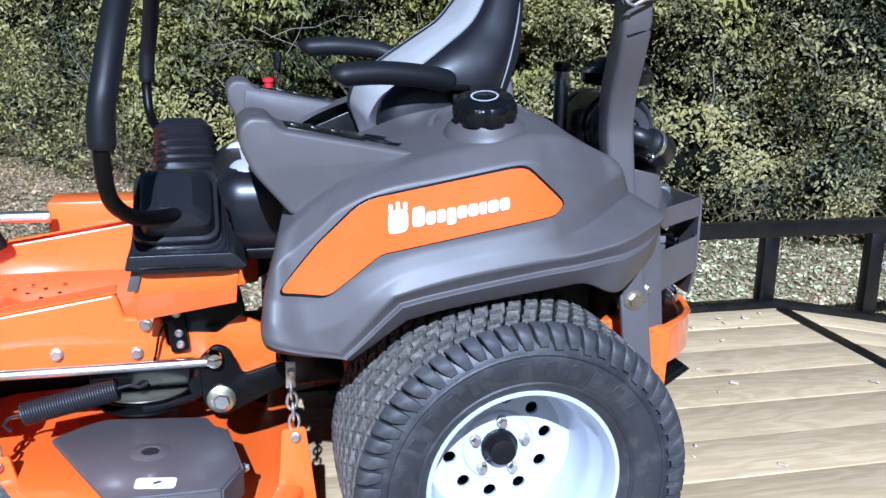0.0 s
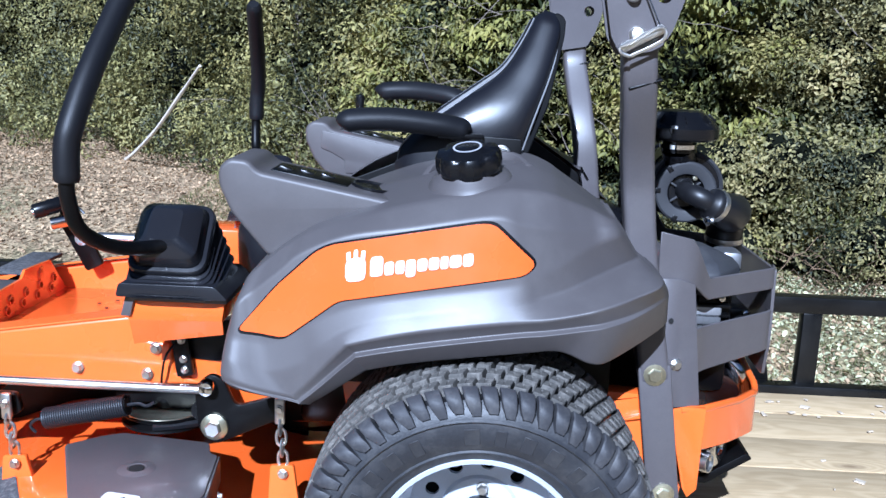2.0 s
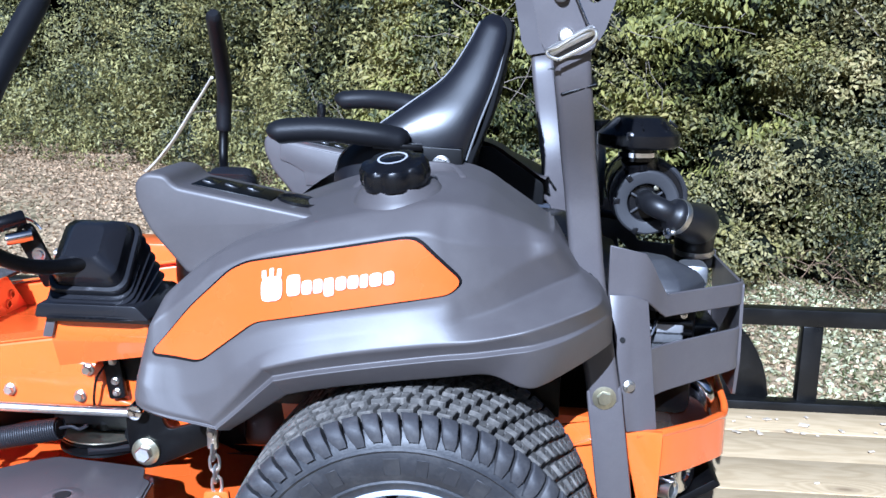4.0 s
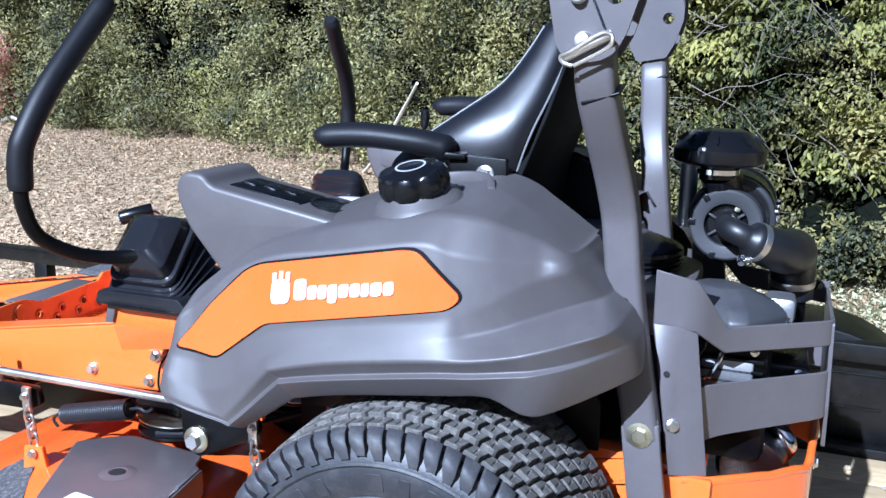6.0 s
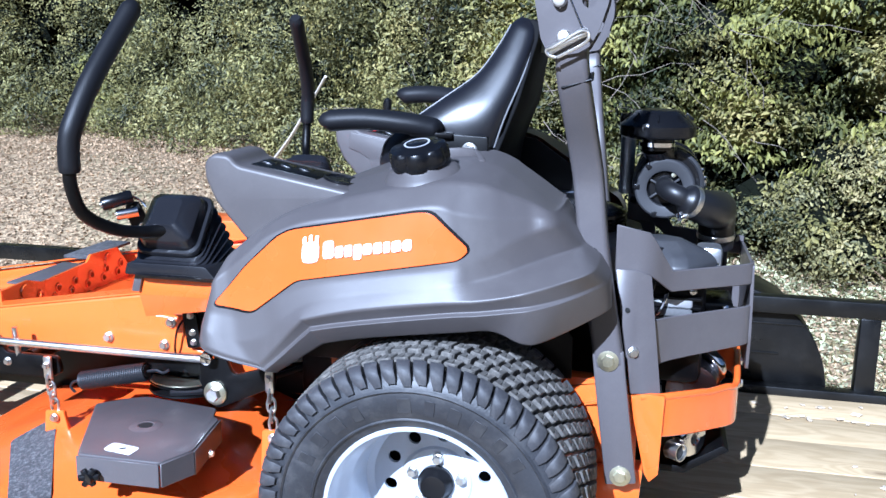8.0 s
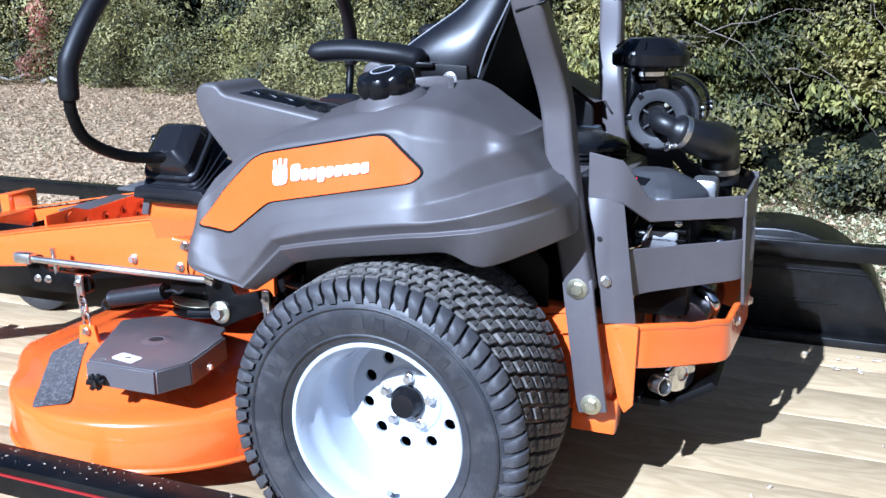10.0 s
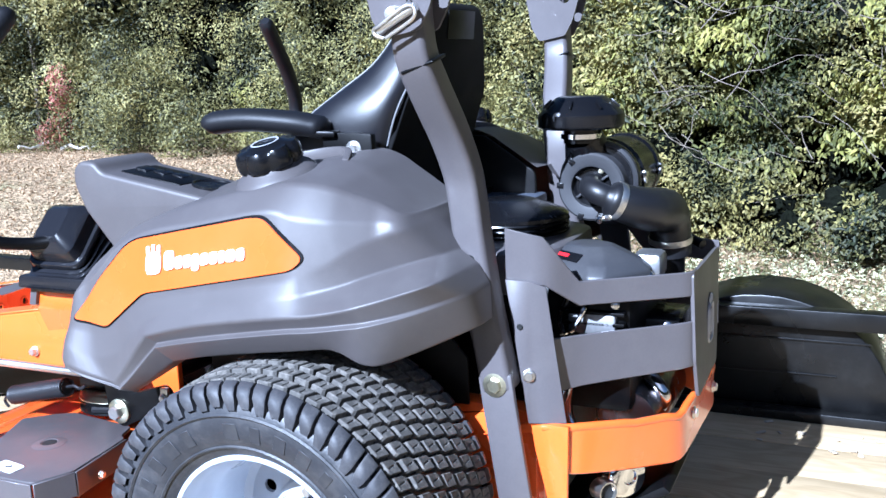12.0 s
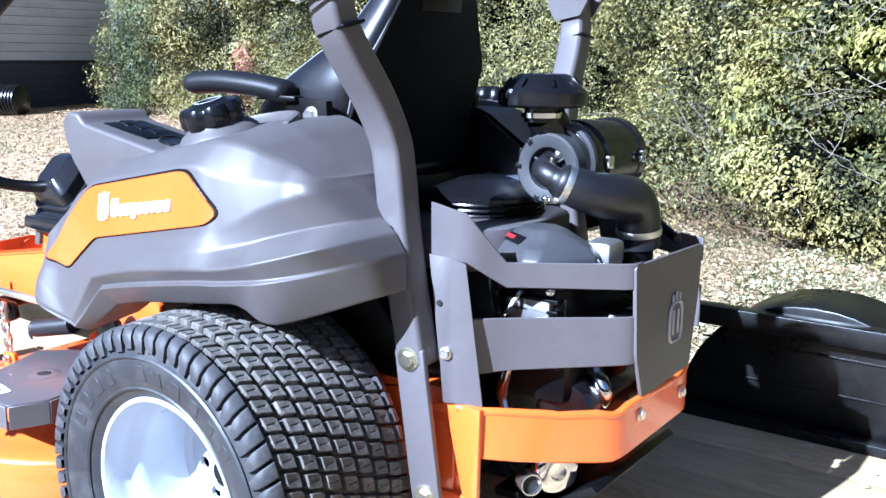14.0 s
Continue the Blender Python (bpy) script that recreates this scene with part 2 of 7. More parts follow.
TREADM = surface("dusty_tread_rubber", (0.085, 0.079, 0.071), 0.8, vary=0.25, scale=25, fine=300, bump=0.5, depth=0.001, dirt=(0.3, 0.275, 0.24), dirt_amount=0.5)
RIM = surface("silver_white_rim_paint", (0.46, 0.49, 0.545), 0.32, vary=0.05, bump=0.04, depth=0.0005, coat=0.2)
ZINC = surface("zinc_plated_steel", (0.72, 0.70, 0.66), 0.36, metal=1.0, vary=0.15, fine=200, bump=0.1, depth=0.0006)
BRASS = surface("yellow_zinc", (0.7, 0.67, 0.5), 0.36, metal=1.0, vary=0.2, fine=200, bump=0.1, depth=0.0006)
CHROME = surface("polished_steel", (0.72, 0.71, 0.70), 0.14, metal=1.0, vary=0.08, fine=150, bump=0.05, depth=0.0005)
SPRING = surface("grey_spring_steel", (0.02, 0.02, 0.023), 0.42, metal=0.3, vary=0.1)
ALU = surface("cast_aluminium", (0.42, 0.42, 0.43), 0.42, metal=0.9, vary=0.15, fine=180, bump=0.3, depth=0.001)
WHITE = surface("white_print", (0.8, 0.8, 0.8), 0.4, vary=0.04, bump=0)
GREYPRINT = surface("grey_print", (0.42, 0.42, 0.45), 0.4, vary=0.04, bump=0)
RED = surface("red_plastic", (0.6, 0.015, 0.02), 0.35, vary=0.06, bump=0)
GRIT = surface("grit_tape", (0.055, 0.053, 0.056), 0.9, vary=0.6, scale=60, fine=350, bump=0.8, depth=0.002, dirt=(0.35, 0.34, 0.33), dirt_amount=0.4)
# near-black that paints the shade in holes and gaps; also printed ink
DARKHOLE = surface("hole_shade_and_ink_black", (0.006, 0.006, 0.006), 0.8, vary=0.1, bump=0)
REDLINE = surface("red_pinstripe", (0.28, 0.015, 0.015), 0.4, vary=0.1, bump=0)
WOOD = wood_surface()
GROUND = ground_surface()
CHIP = surface("pale_wood_chip", (0.5, 0.42, 0.31), 0.8, vary=0.2, island=0.4)
LITTER = surface("dry_leaf", (0.365, 0.255, 0.148), 0.85, vary=0.4, island=0.6, bump=0)
BARK = surface("grey_bark", (0.2, 0.165, 0.13), 0.9, vary=0.35, scale=8, fine=60, bump=0.7, depth=0.01, stretch=(1, 1, 0.3))
DARKCHROME = surface("heat_darkened_chrome", (0.16, 0.145, 0.15), 0.22, metal=1.0, vary=0.2, scale=9, fine=200, bump=0.1, depth=0.0006, dirt=(0.03, 0.025, 0.02), dirt_amount=0.4)
PIPING = surface("grey_vinyl_piping", (0.16, 0.16, 0.165), 0.5, vary=0.1, fine=300, bump=0.1, depth=0.0005)
# blue sky tint and shade are put into this base colour
SKYSHADE = surface("sky_shade_tinted_plastic", (0.07, 0.08, 0.105), 0.5, vary=0.15, scale=6, fine=300, bump=0.1, depth=0.0006)
DRYBRUSH = surface("dry_brown_brush", (0.20, 0.13, 0.075), 0.85, vary=0.4, island=0.5, fine=60, bump=0.4, depth=0.002)
PALELITTER = surface("pale_green_fallen_leaf", (0.44, 0.43, 0.25), 0.8, vary=0.4, island=0.6, bump=0)
PALEWOOD = surface("bleached_branch", (0.62, 0.57, 0.5), 0.8, vary=0.2, fine=60, bump=0.4, depth=0.004)
# near-black: the shade between leaves is put into this colour
CORE = surface("painted_leaf_gap_shade", (0.004, 0.005, 0.0025), 0.95, vary=0.4, scale=5, fine=30, bump=0.8, depth=0.04, spec=0.1)
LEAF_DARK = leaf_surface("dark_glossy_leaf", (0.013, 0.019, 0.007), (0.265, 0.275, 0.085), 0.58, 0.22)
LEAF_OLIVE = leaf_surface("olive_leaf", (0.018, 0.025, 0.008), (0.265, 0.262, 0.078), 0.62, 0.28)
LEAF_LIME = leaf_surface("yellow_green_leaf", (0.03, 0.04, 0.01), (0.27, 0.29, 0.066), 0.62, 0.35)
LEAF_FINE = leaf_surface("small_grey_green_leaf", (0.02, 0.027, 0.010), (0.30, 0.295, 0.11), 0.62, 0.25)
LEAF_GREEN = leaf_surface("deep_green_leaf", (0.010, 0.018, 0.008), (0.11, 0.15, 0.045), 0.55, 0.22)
LEAF_RED = leaf_surface("rust_leaf", (0.17, 0.06, 0.04), (0.38, 0.17, 0.11), 0.5, 0.3)
GRASS = leaf_surface("grass_blade", (0.07, 0.1, 0.025), (0.3, 0.28, 0.12), 0.6, 0.3)
ENGINEGREY = surface("grey_engine_cover", (0.04, 0.04, 0.044), 0.45, vary=0.1, scale=6, fine=500, bump=0.15, depth=0.0006, dirt=(0.2, 0.19, 0.18), dirt_amount=0.08)
SHELL = surface("matt_black_shell", (0.004, 0.004, 0.0045), 0.75, vary=0.1, fine=300, bump=0.1, depth=0.0006, spec=0.15)
RAISED = surface("matt_grey_plastic", (0.03, 0.03, 0.033), 0.6, vary=0.15, fine=240, bump=0.2, depth=0.0008)
TYREBAR = surface("raised_tyre_bar", (0.023, 0.023, 0.026), 0.6, vary=0.15, fine=240, bump=0.2, depth=0.0008, dirt=(0.16, 0.15, 0.13), dirt_amount=0.2)
PALEMETAL = surface("pale_ribbed_metal", (0.74, 0.76, 0.83), 0.5, vary=0.15, scale=0.6, fine=20, bump=0.1, stretch=(1, 1, 6), dirt=(0.12, 0.11, 0.1), dirt_amount=0.25)
SIDING = surface("dark_blue_grey_siding", (0.055, 0.058, 0.08), 0.55, vary=0.15, scale=1.5, fine=20, bump=0.1, stretch=(1, 1, 6))
ROOFM = surface("weathered_metal_roof", (0.11, 0.12, 0.155), 0.45, metal=0.3, vary=0.2, scale=1.2)

# ---- building tools ----
DECK = -0.025      # top of the trailer's boards
GROUND_Z = -0.56
AX = 0.0


def finish(name, bm, material, angle=38):
    me = bpy.data.meshes.new(name)
    bmesh.ops.recalc_face_normals(bm, faces=bm.faces)
    bm.to_mesh(me)
    bm.free()
    me.materials.append(material)
    me.shade_smooth()
    me.set_sharp_from_angle(angle=radians(angle))
    return me


def thing(name, label, category, at=(0, 0, 0), group="", kind=""):
    return tagged(place(new(name), at), label, category, group, kind)


def place(ob, at):
    ob.location = at
    return ob


def part(name, bm, material, parent, label="", angle=38):
    """One mesh object under a thing or a part; its mesh is given in world coordinates."""
    ob = new(name, finish(name, bm, material, angle))
    ob.parent = parent
    ob.matrix_parent_inverse = Matrix.Translation(-parent.location)
    return tagged(ob, label)


def solo(name, bm, material, label, category, kind="", angle=38, group=""):
    return tagged(new(name, finish(name, bm, material, angle)), label, category, group, kind)


def soften(bm, width, segments=2, limit=30):
    if width:
        edges = [e for e in bm.edges if len(e.link_faces) == 2 and e.calc_face_angle(0) > radians(limit)]
        bmesh.ops.bevel(bm, geom=edges, offset=width, segments=segments, affect="EDGES", clamp_overlap=True, profile=0.5)


def join(bm, other):
    me = bpy.data.meshes.new("joined")
    other.to_mesh(me)
    other.free()
    bm.from_mesh(me)
    bpy.data.meshes.remove(me)
    return bm


def box(size, at, bevel=0.003, turn=None, segments=2):
    bm = bmesh.new()
    bmesh.ops.create_cube(bm, size=1)
    bmesh.ops.scale(bm, vec=size, verts=bm.verts)
    soften(bm, bevel, segments)
    m = Matrix.Translation(at) @ (turn.to_4x4() if turn else Matrix())
    bmesh.ops.transform(bm, matrix=m, verts=bm.verts)
    return bm


def spun(rx=0, ry=0, rz=0):
    return Euler((radians(rx), radians(ry), radians(rz))).to_matrix()


def prism(outline, y0, y1, bevel=0.003, segments=2, taper=None):
    """An outline of (x, z) drawn out from y0 to y1."""
    bm = bmesh.new()
    a = [bm.verts.new((x, y0, z)) for x, z in outline]
    if taper:
        cx, cz = sum(p[0] for p in outline) / len(outline), sum(p[1] for p in outline) / len(outline)
        b = [bm.verts.new((cx + (x - cx) * taper, y1, cz + (z - cz) * taper)) for x, z in outline]
    else:
        b = [bm.verts.new((x, y1, z)) for x, z in outline]
    bm.faces.new(a)
    bm.faces.new(b[::-1])
    n = len(a)
    for i in range(n):
        bm.faces.new((a[i], b[i], b[(i + 1) % n], a[(i + 1) % n]))
    bmesh.ops.recalc_face_normals(bm, faces=bm.faces)
    soften(bm, bevel, segments)
    return bm


def slab(outline, z0, z1, bevel=0.003, segments=2):
    """An outline of (x, y) drawn up from z0 to z1."""
    bm = prism(outline, z0, z1, bevel, segments)
    for v in bm.verts:
        v.co = Vector((v.co.x, v.co.z, v.co.y))
    bmesh.ops.reverse_faces(bm, faces=bm.faces)
    return bm


def rounded(outline, r, n=4):
    """The outline with its corners rounded by about r."""
    out = []
    k = len(outline)
    for i in range(k):
        p, a, b = Vector(outline[i]), Vector(outline[i - 1]), Vector(outline[(i + 1) % k])
        ra, rb = min(r, (a - p).length * 0.45), min(r, (b - p).length * 0.45)
        s, e = p + (a - p).normalized() * ra, p + (b - p).normalized() * rb
        for j in range(n + 1):
            t = j / n
            q = s * (1 - t) ** 2 + p * 2 * t * (1 - t) + e * t * t
            out.append((q.x, q.y))
    return out


def pierced(outline, holes, y0, y1, bevel=0.0):
    """A plate with round holes (x, z, r), drawn from y0 to y1."""
    bm = bmesh.new()
    loops = [[(x, z) for x, z in outline]]
    for hx, hz, r in holes:
        loops.append([(hx + r * math.cos(a * math.tau / 14), hz + r * math.sin(a * math.tau / 14)) for a in range(14)])
    edges = []
    for lp in loops:
        vs = [bm.verts.new((x, y0, z)) for x, z in lp]
        edges += [bm.edges.new((vs[i], vs[(i + 1) % len(vs)])) for i in range(len(vs))]
    bmesh.ops.triangle_fill(bm, use_beauty=True, use_dissolve=False, edges=edges)
    got = bmesh.ops.extrude_face_region(bm, geom=bm.faces[:])
    bmesh.ops.translate(bm, vec=(0, y1 - y0, 0), verts=[v for v in got["geom"] if isinstance(v, bmesh.types.BMVert)])
    bmesh.ops.recalc_face_normals(bm, faces=bm.faces)
    return bm


def glide(pts, n=6):
    """A smooth line through the points."""
    pts = [Vector(p) for p in pts]
    out = []
    for i in range(len(pts) - 1):
        p0, p1, p2, p3 = pts[max(i - 1, 0)], pts[i], pts[i + 1], pts[min(i + 2, len(pts) - 1)]
        for j in range(n):
            t = j / n
            out.append(0.5 * ((2 * p1) + (p2 - p0) * t + (2 * p0 - 5 * p1 + 4 * p2 - p3) * t * t + (3 * p1 - p0 - 3 * p2 + p3) * t ** 3))
    return out + [pts[-1]]


def tube(pts, r, seg=12, closed=False, ends=True):
    """A round bar along pts; r is one radius or one a point."""
    pts = [Vector(p) for p in pts]
    n = len(pts)
    rs = r if isinstance(r, (list, tuple)) else [r] * n
    bm = bmesh.new()
    rings, side = [], None
    for i, p in enumerate(pts):
        a = pts[i - 1] if (i or closed) else p
        b = pts[(i + 1) % n] if (i < n - 1 or closed) else p
        t = (b - a).normalized()
        if side is None:
            side = t.orthogonal().normalized()
        side = (side - t * side.dot(t)).normalized()
        up = t.cross(side)
        rings.append([bm.verts.new(p + (side * math.cos(k * math.tau / seg) + up * math.sin(k * math.tau / seg)) * rs[i]) for k in range(seg)])
    for i in range(n if closed else n - 1):
        a, b = rings[i], rings[(i + 1) % n]
        for k in range(seg):
            bm.faces.new((a[k], a[(k + 1) % seg], b[(k + 1) % seg], b[k]))
    if ends and not closed:
        bm.faces.new(rings[0])
        bm.faces.new(rings[-1][::-1])
    return bm


def bar(pts, w, d, across=(0, 1, 0), bevel=0.004, segments=2):
    """A flat or square bar: w in the plane of the bend, d along 'across'."""
    pts = [Vector(p) for p in pts]
    ac = Vector(across)
    bm = bmesh.new()
    rings = []
    for i, p in enumerate(pts):
        t = (pts[min(i + 1, len(pts) - 1)] - pts[max(i - 1, 0)]).normalized()
        y = (ac - t * ac.dot(t)).normalized()
        x = t.cross(y)
        rings.append([bm.verts.new(p + x * sx * w / 2 + y * sy * d / 2) for sx, sy in ((-1, -1), (1, -1), (1, 1), (-1, 1))])
    for a, b in zip(rings, rings[1:]):
        for k in range(4):
            bm.faces.new((a[k], a[(k + 1) % 4], b[(k + 1) % 4], b[k]))
    bm.faces.new(rings[0])
    bm.faces.new(rings[-1][::-1])
    bmesh.ops.recalc_face_normals(bm, faces=bm.faces)
    soften(bm, bevel, segments, 50)
    return bm


def lathe(profile, at, axis=(0, 1, 0), seg=32, close=True):
    """A turned shape: (radius, distance along the axis) from at."""
    ax = Vector(axis).normalized()
    u = ax.orthogonal().normalized()
    v = ax.cross(u)
    o = Vector(at)
    bm = bmesh.new()
    rings = []
    for r, h in profile:
        if r < 1e-5:
            rings.append([bm.verts.new(o + ax * h)])
        else:
            rings.append([bm.verts.new(o + ax * h + (u * math.cos(k * math.tau / seg) + v * math.sin(k * math.tau / seg)) * r) for k in range(seg)])
    for a, b in zip(rings, rings[1:]):
        for k in range(seg):
            q = (k + 1) % seg
            if len(a) == 1 and len(b) > 1:
                bm.faces.new((a[0], b[q], b[k]))
            elif len(b) == 1 and len(a) > 1:
                bm.faces.new((a[k], a[q], b[0]))
            elif len(a) > 1:
                bm.faces.new((a[k], a[q], b[q], b[k]))
    if close:
        for rg in (rings[0], rings[-1]):
            if len(rg) > 1:
                bm.faces.new(rg)
    bmesh.ops.recalc_face_normals(bm, faces=bm.faces)
    return bm


def sheet(rows, thick=0.004, bevel=0.001):
    """Bent sheet metal: rows of (low point, high point) along the bend line."""
    bm = bmesh.new()
    lo, hi = [Vector(a) for a, b in rows], [Vector(b) for a, b in rows]
    n = len(rows)
    front, back = [], []
    for i in range(n):
        t = (lo[min(i + 1, n - 1)] - lo[max(i - 1, 0)])
        nor = t.cross(hi[i] - lo[i]).normalized() * thick
        front.append((bm.verts.new(lo[i]), bm.verts.new(hi[i])))
        back.append((bm.verts.new(lo[i] - nor), bm.verts.new(hi[i] - nor)))
    for i in range(n - 1):
        (a, b), (c, d) = front[i], front[i + 1]
        (e, f), (g, h) = back[i], back[i + 1]
        for q in ((a, c, d, b), (e, f, h, g), (a, e, g, c), (b, d, h, f)):
            bm.faces.new(q)
    for i in (0, n - 1):
        a, b = front[i]
        e, f = back[i]
        bm.faces.new((a, b, f, e))
    bmesh.ops.recalc_face_normals(bm, faces=bm.faces)
    soften(bm, bevel, 1, 60)
    return bm


def bent(pts, r, n=4):
    """A line in plan with rounded corners, as (x, y) points."""
    out = [pts[0]]
    for i in range(1, len(pts) - 1):
        p, a, b = Vector(pts[i]), Vector(pts[i - 1]), Vector(pts[i + 1])
        s, e = p + (a - p).normalized() * min(r, (a - p).length * .4), p + (b - p).normalized() * min(r, (b - p).length * .4)
        for j in range(n + 1):
            t = j / n
            q = s * (1 - t) ** 2 + p * 2 * t * (1 - t) + e * t * t
            out.append(tuple(q))
    return out + [pts[-1]]


def hex_bolt(parent, at, axis=(0, -1, 0), r=0.009, h=0.007, material=None, washer=1.5, name="bolt"):
    """A flanged hexagon bolt head."""
    bm = lathe([(0, 0), (r * washer, 0), (r * washer, h * 0.25), (r * 1.15, h * 0.35)], at, axis, 16)
    hexa = lathe([(r, 0), (r, h * 0.85), (r * 0.85, h), (0, h)], at, axis, 6)
    return part(name, join(bm, hexa), material or ZINC, parent, angle=25)


def mesh_from(name, verts, faces, material):
    me = bpy.data.meshes.new(name)
    me.vertices.add(len(verts))
    me.vertices.foreach_set("co", np.asarray(verts, dtype=np.float32).ravel())
    faces = np.asarray(faces, dtype=np.int32)
    k = faces.shape[1]
    me.loops.add(faces.size)
    me.loops.foreach_set("vertex_index", faces.ravel())
    me.polygons.add(len(faces))
    me.polygons.foreach_set("loop_start", np.arange(len(faces), dtype=np.int32) * k)
    me.update(calc_edges=True)
    me.validate()
    me.materials.append(material)
    return me


def leaf_mesh(name, pos, normal, size, material, rng, ratio=0.5, droop=None, simple=False):
    """Many leaves, each a folded blade of two halves, at the points given."""
    n = len(pos)
    nor = normal / (np.linalg.norm(normal, axis=1, keepdims=True) + 1e-9)
    ref = rng.normal(size=(n, 3))
    if droop is not None:
        ref = ref * 0.5 + np.array((0, 0, -1.0)) * droop
    t = ref - nor * np.sum(ref * nor, axis=1, keepdims=True)
    t /= np.linalg.norm(t, axis=1, keepdims=True) + 1e-9
    s = np.cross(nor, t)
    L = size[:, None]
    w = s * L * ratio * 0.5
    base, tip = pos - t * L * 0.5, pos + t * L * 0.5 - nor * L * 0.16
    l1, r1 = pos - t * L * 0.2 + w * 0.9 + nor * L * 0.08, pos - t * L * 0.2 - w * 0.9 + nor * L * 0.08
    l2, r2 = pos + t * L * 0.16 + w * 0.85 + nor * L * 0.05, pos + t * L * 0.16 - w * 0.85 + nor * L * 0.05
    if simple:
        verts = np.stack([base, (r1 + r2) * 0.5, tip, (l1 + l2) * 0.5], axis=1).reshape(-1, 3)
        i = np.arange(n)[:, None] * 4
        faces = np.concatenate([i + np.array([[0, 1, 2]]), i + np.array([[0, 2, 3]])], axis=1).reshape(-1, 3)
        return mesh_from(name, verts, faces, material)
    verts = np.stack([base, r1, r2, tip, l2, l1], axis=1).reshape(-1, 3)
    i = np.arange(n)[:, None] * 6
    faces = np.concatenate([i + np.array([[0, 1, 2, 3]]), i + np.array([[0, 3, 4, 5]])], axis=1).reshape(-1, 4)
    return mesh_from(name, verts, faces, material)

# ---- land: turf, hedge, trees, shed ----
rng = np.random.default_rng(7)


# the foot of the hedge, from the near end round to the far corner of the yard: station, x, y, z and a measure of size
FOOT = [(0.0, 5.76, 1.2, -.375, .88), (2.15, 4.09, 2.08, -.375, .88), (3.87, 2.8, 2.86, -.344, .86), (5.68, 1.55, 3.65, -.298, .83), (7.49, .31, 4.19, -.237, .79), (9.2, -.89, 4.34, -.175, .75),
        (11.46, -1.66, 5.03, -.067, .7), (15.56, -3.45, 6.81, -.036, .67), (18.72, -5.16, 8.0, -.036, .66), (22.31, -7.47, 7.47, .03, .66), (25.95, -9.72, 6.62, .1, .66), (28.64, -11.23, 7.54, .13, .66),
        (32.02, -13.08, 8.79, .15, .66), (36.1, -15.7, 9.32, .15, .66)]
FU, FX, FY, FZ, FK = (np.array(c) for c in zip(*FOOT))


def ground_height(x, y):
    """Level under the trailer, rising as a low bank to the foot of the hedge."""
    x, y = np.asarray(x, float), np.asarray(y, float)
    fy, fz = np.interp(x, FX[::-1], FY[::-1]), np.interp(x, FX[::-1], FZ[::-1])
    t = np.clip((y - 1.25) / np.maximum(0.5, 0.7 * (fy - 1.25)), 0, 1)
    z = GROUND_Z + (fz - GROUND_Z) * t * t * (3 - 2 * t)
    return z + 0.02 * np.sin(x * 1.3 + 1.3) * np.cos(y * 1.1) + 0.012 * np.sin(x * 3.1 + y * 2.7)


def build_ground():
    n = 190
    s = np.linspace(-1, 1, n)
    g = np.sinh(s * 6.0) / np.sinh(6.0) * 400.0
    x, y = np.meshgrid(g - 2.0, g + 3.5)
    verts = np.stack([x, y, ground_height(x, y)], axis=-1).reshape(-1, 3)
    i = np.arange(n * n).reshape(n, n)
    faces = np.stack([i[:-1, :-1], i[:-1, 1:], i[1:, 1:], i[1:, :-1]], axis=-1).reshape(-1, 4)
    me = mesh_from("ground", verts, faces, GROUND)
    me.shade_smooth()
    return tagged(new("ground", me), "dry autumn turf with bare tan patches", "ground", kind="structure")


ground = build_ground()


def along(u):
    """A point of the hedge's foot at station u: x, y, its way into the yard, z and size."""
    u = min(max(u, 0.0), FU[-1] - 0.01)
    k = int(np.searchsorted(FU, u, side="right")) - 1
    t = (u - FU[k]) / (FU[k + 1] - FU[k])
    dx, dy = FX[k + 1] - FX[k], FY[k + 1] - FY[k]
    d = math.hypot(dx, dy)
    return (float(FX[k] + dx * t), float(FY[k] + dy * t), float(-dy / d), float(dx / d),
            float(FZ[k] + (FZ[k + 1] - FZ[k]) * t), float(FK[k] + (FK[k + 1] - FK[k]) * t))


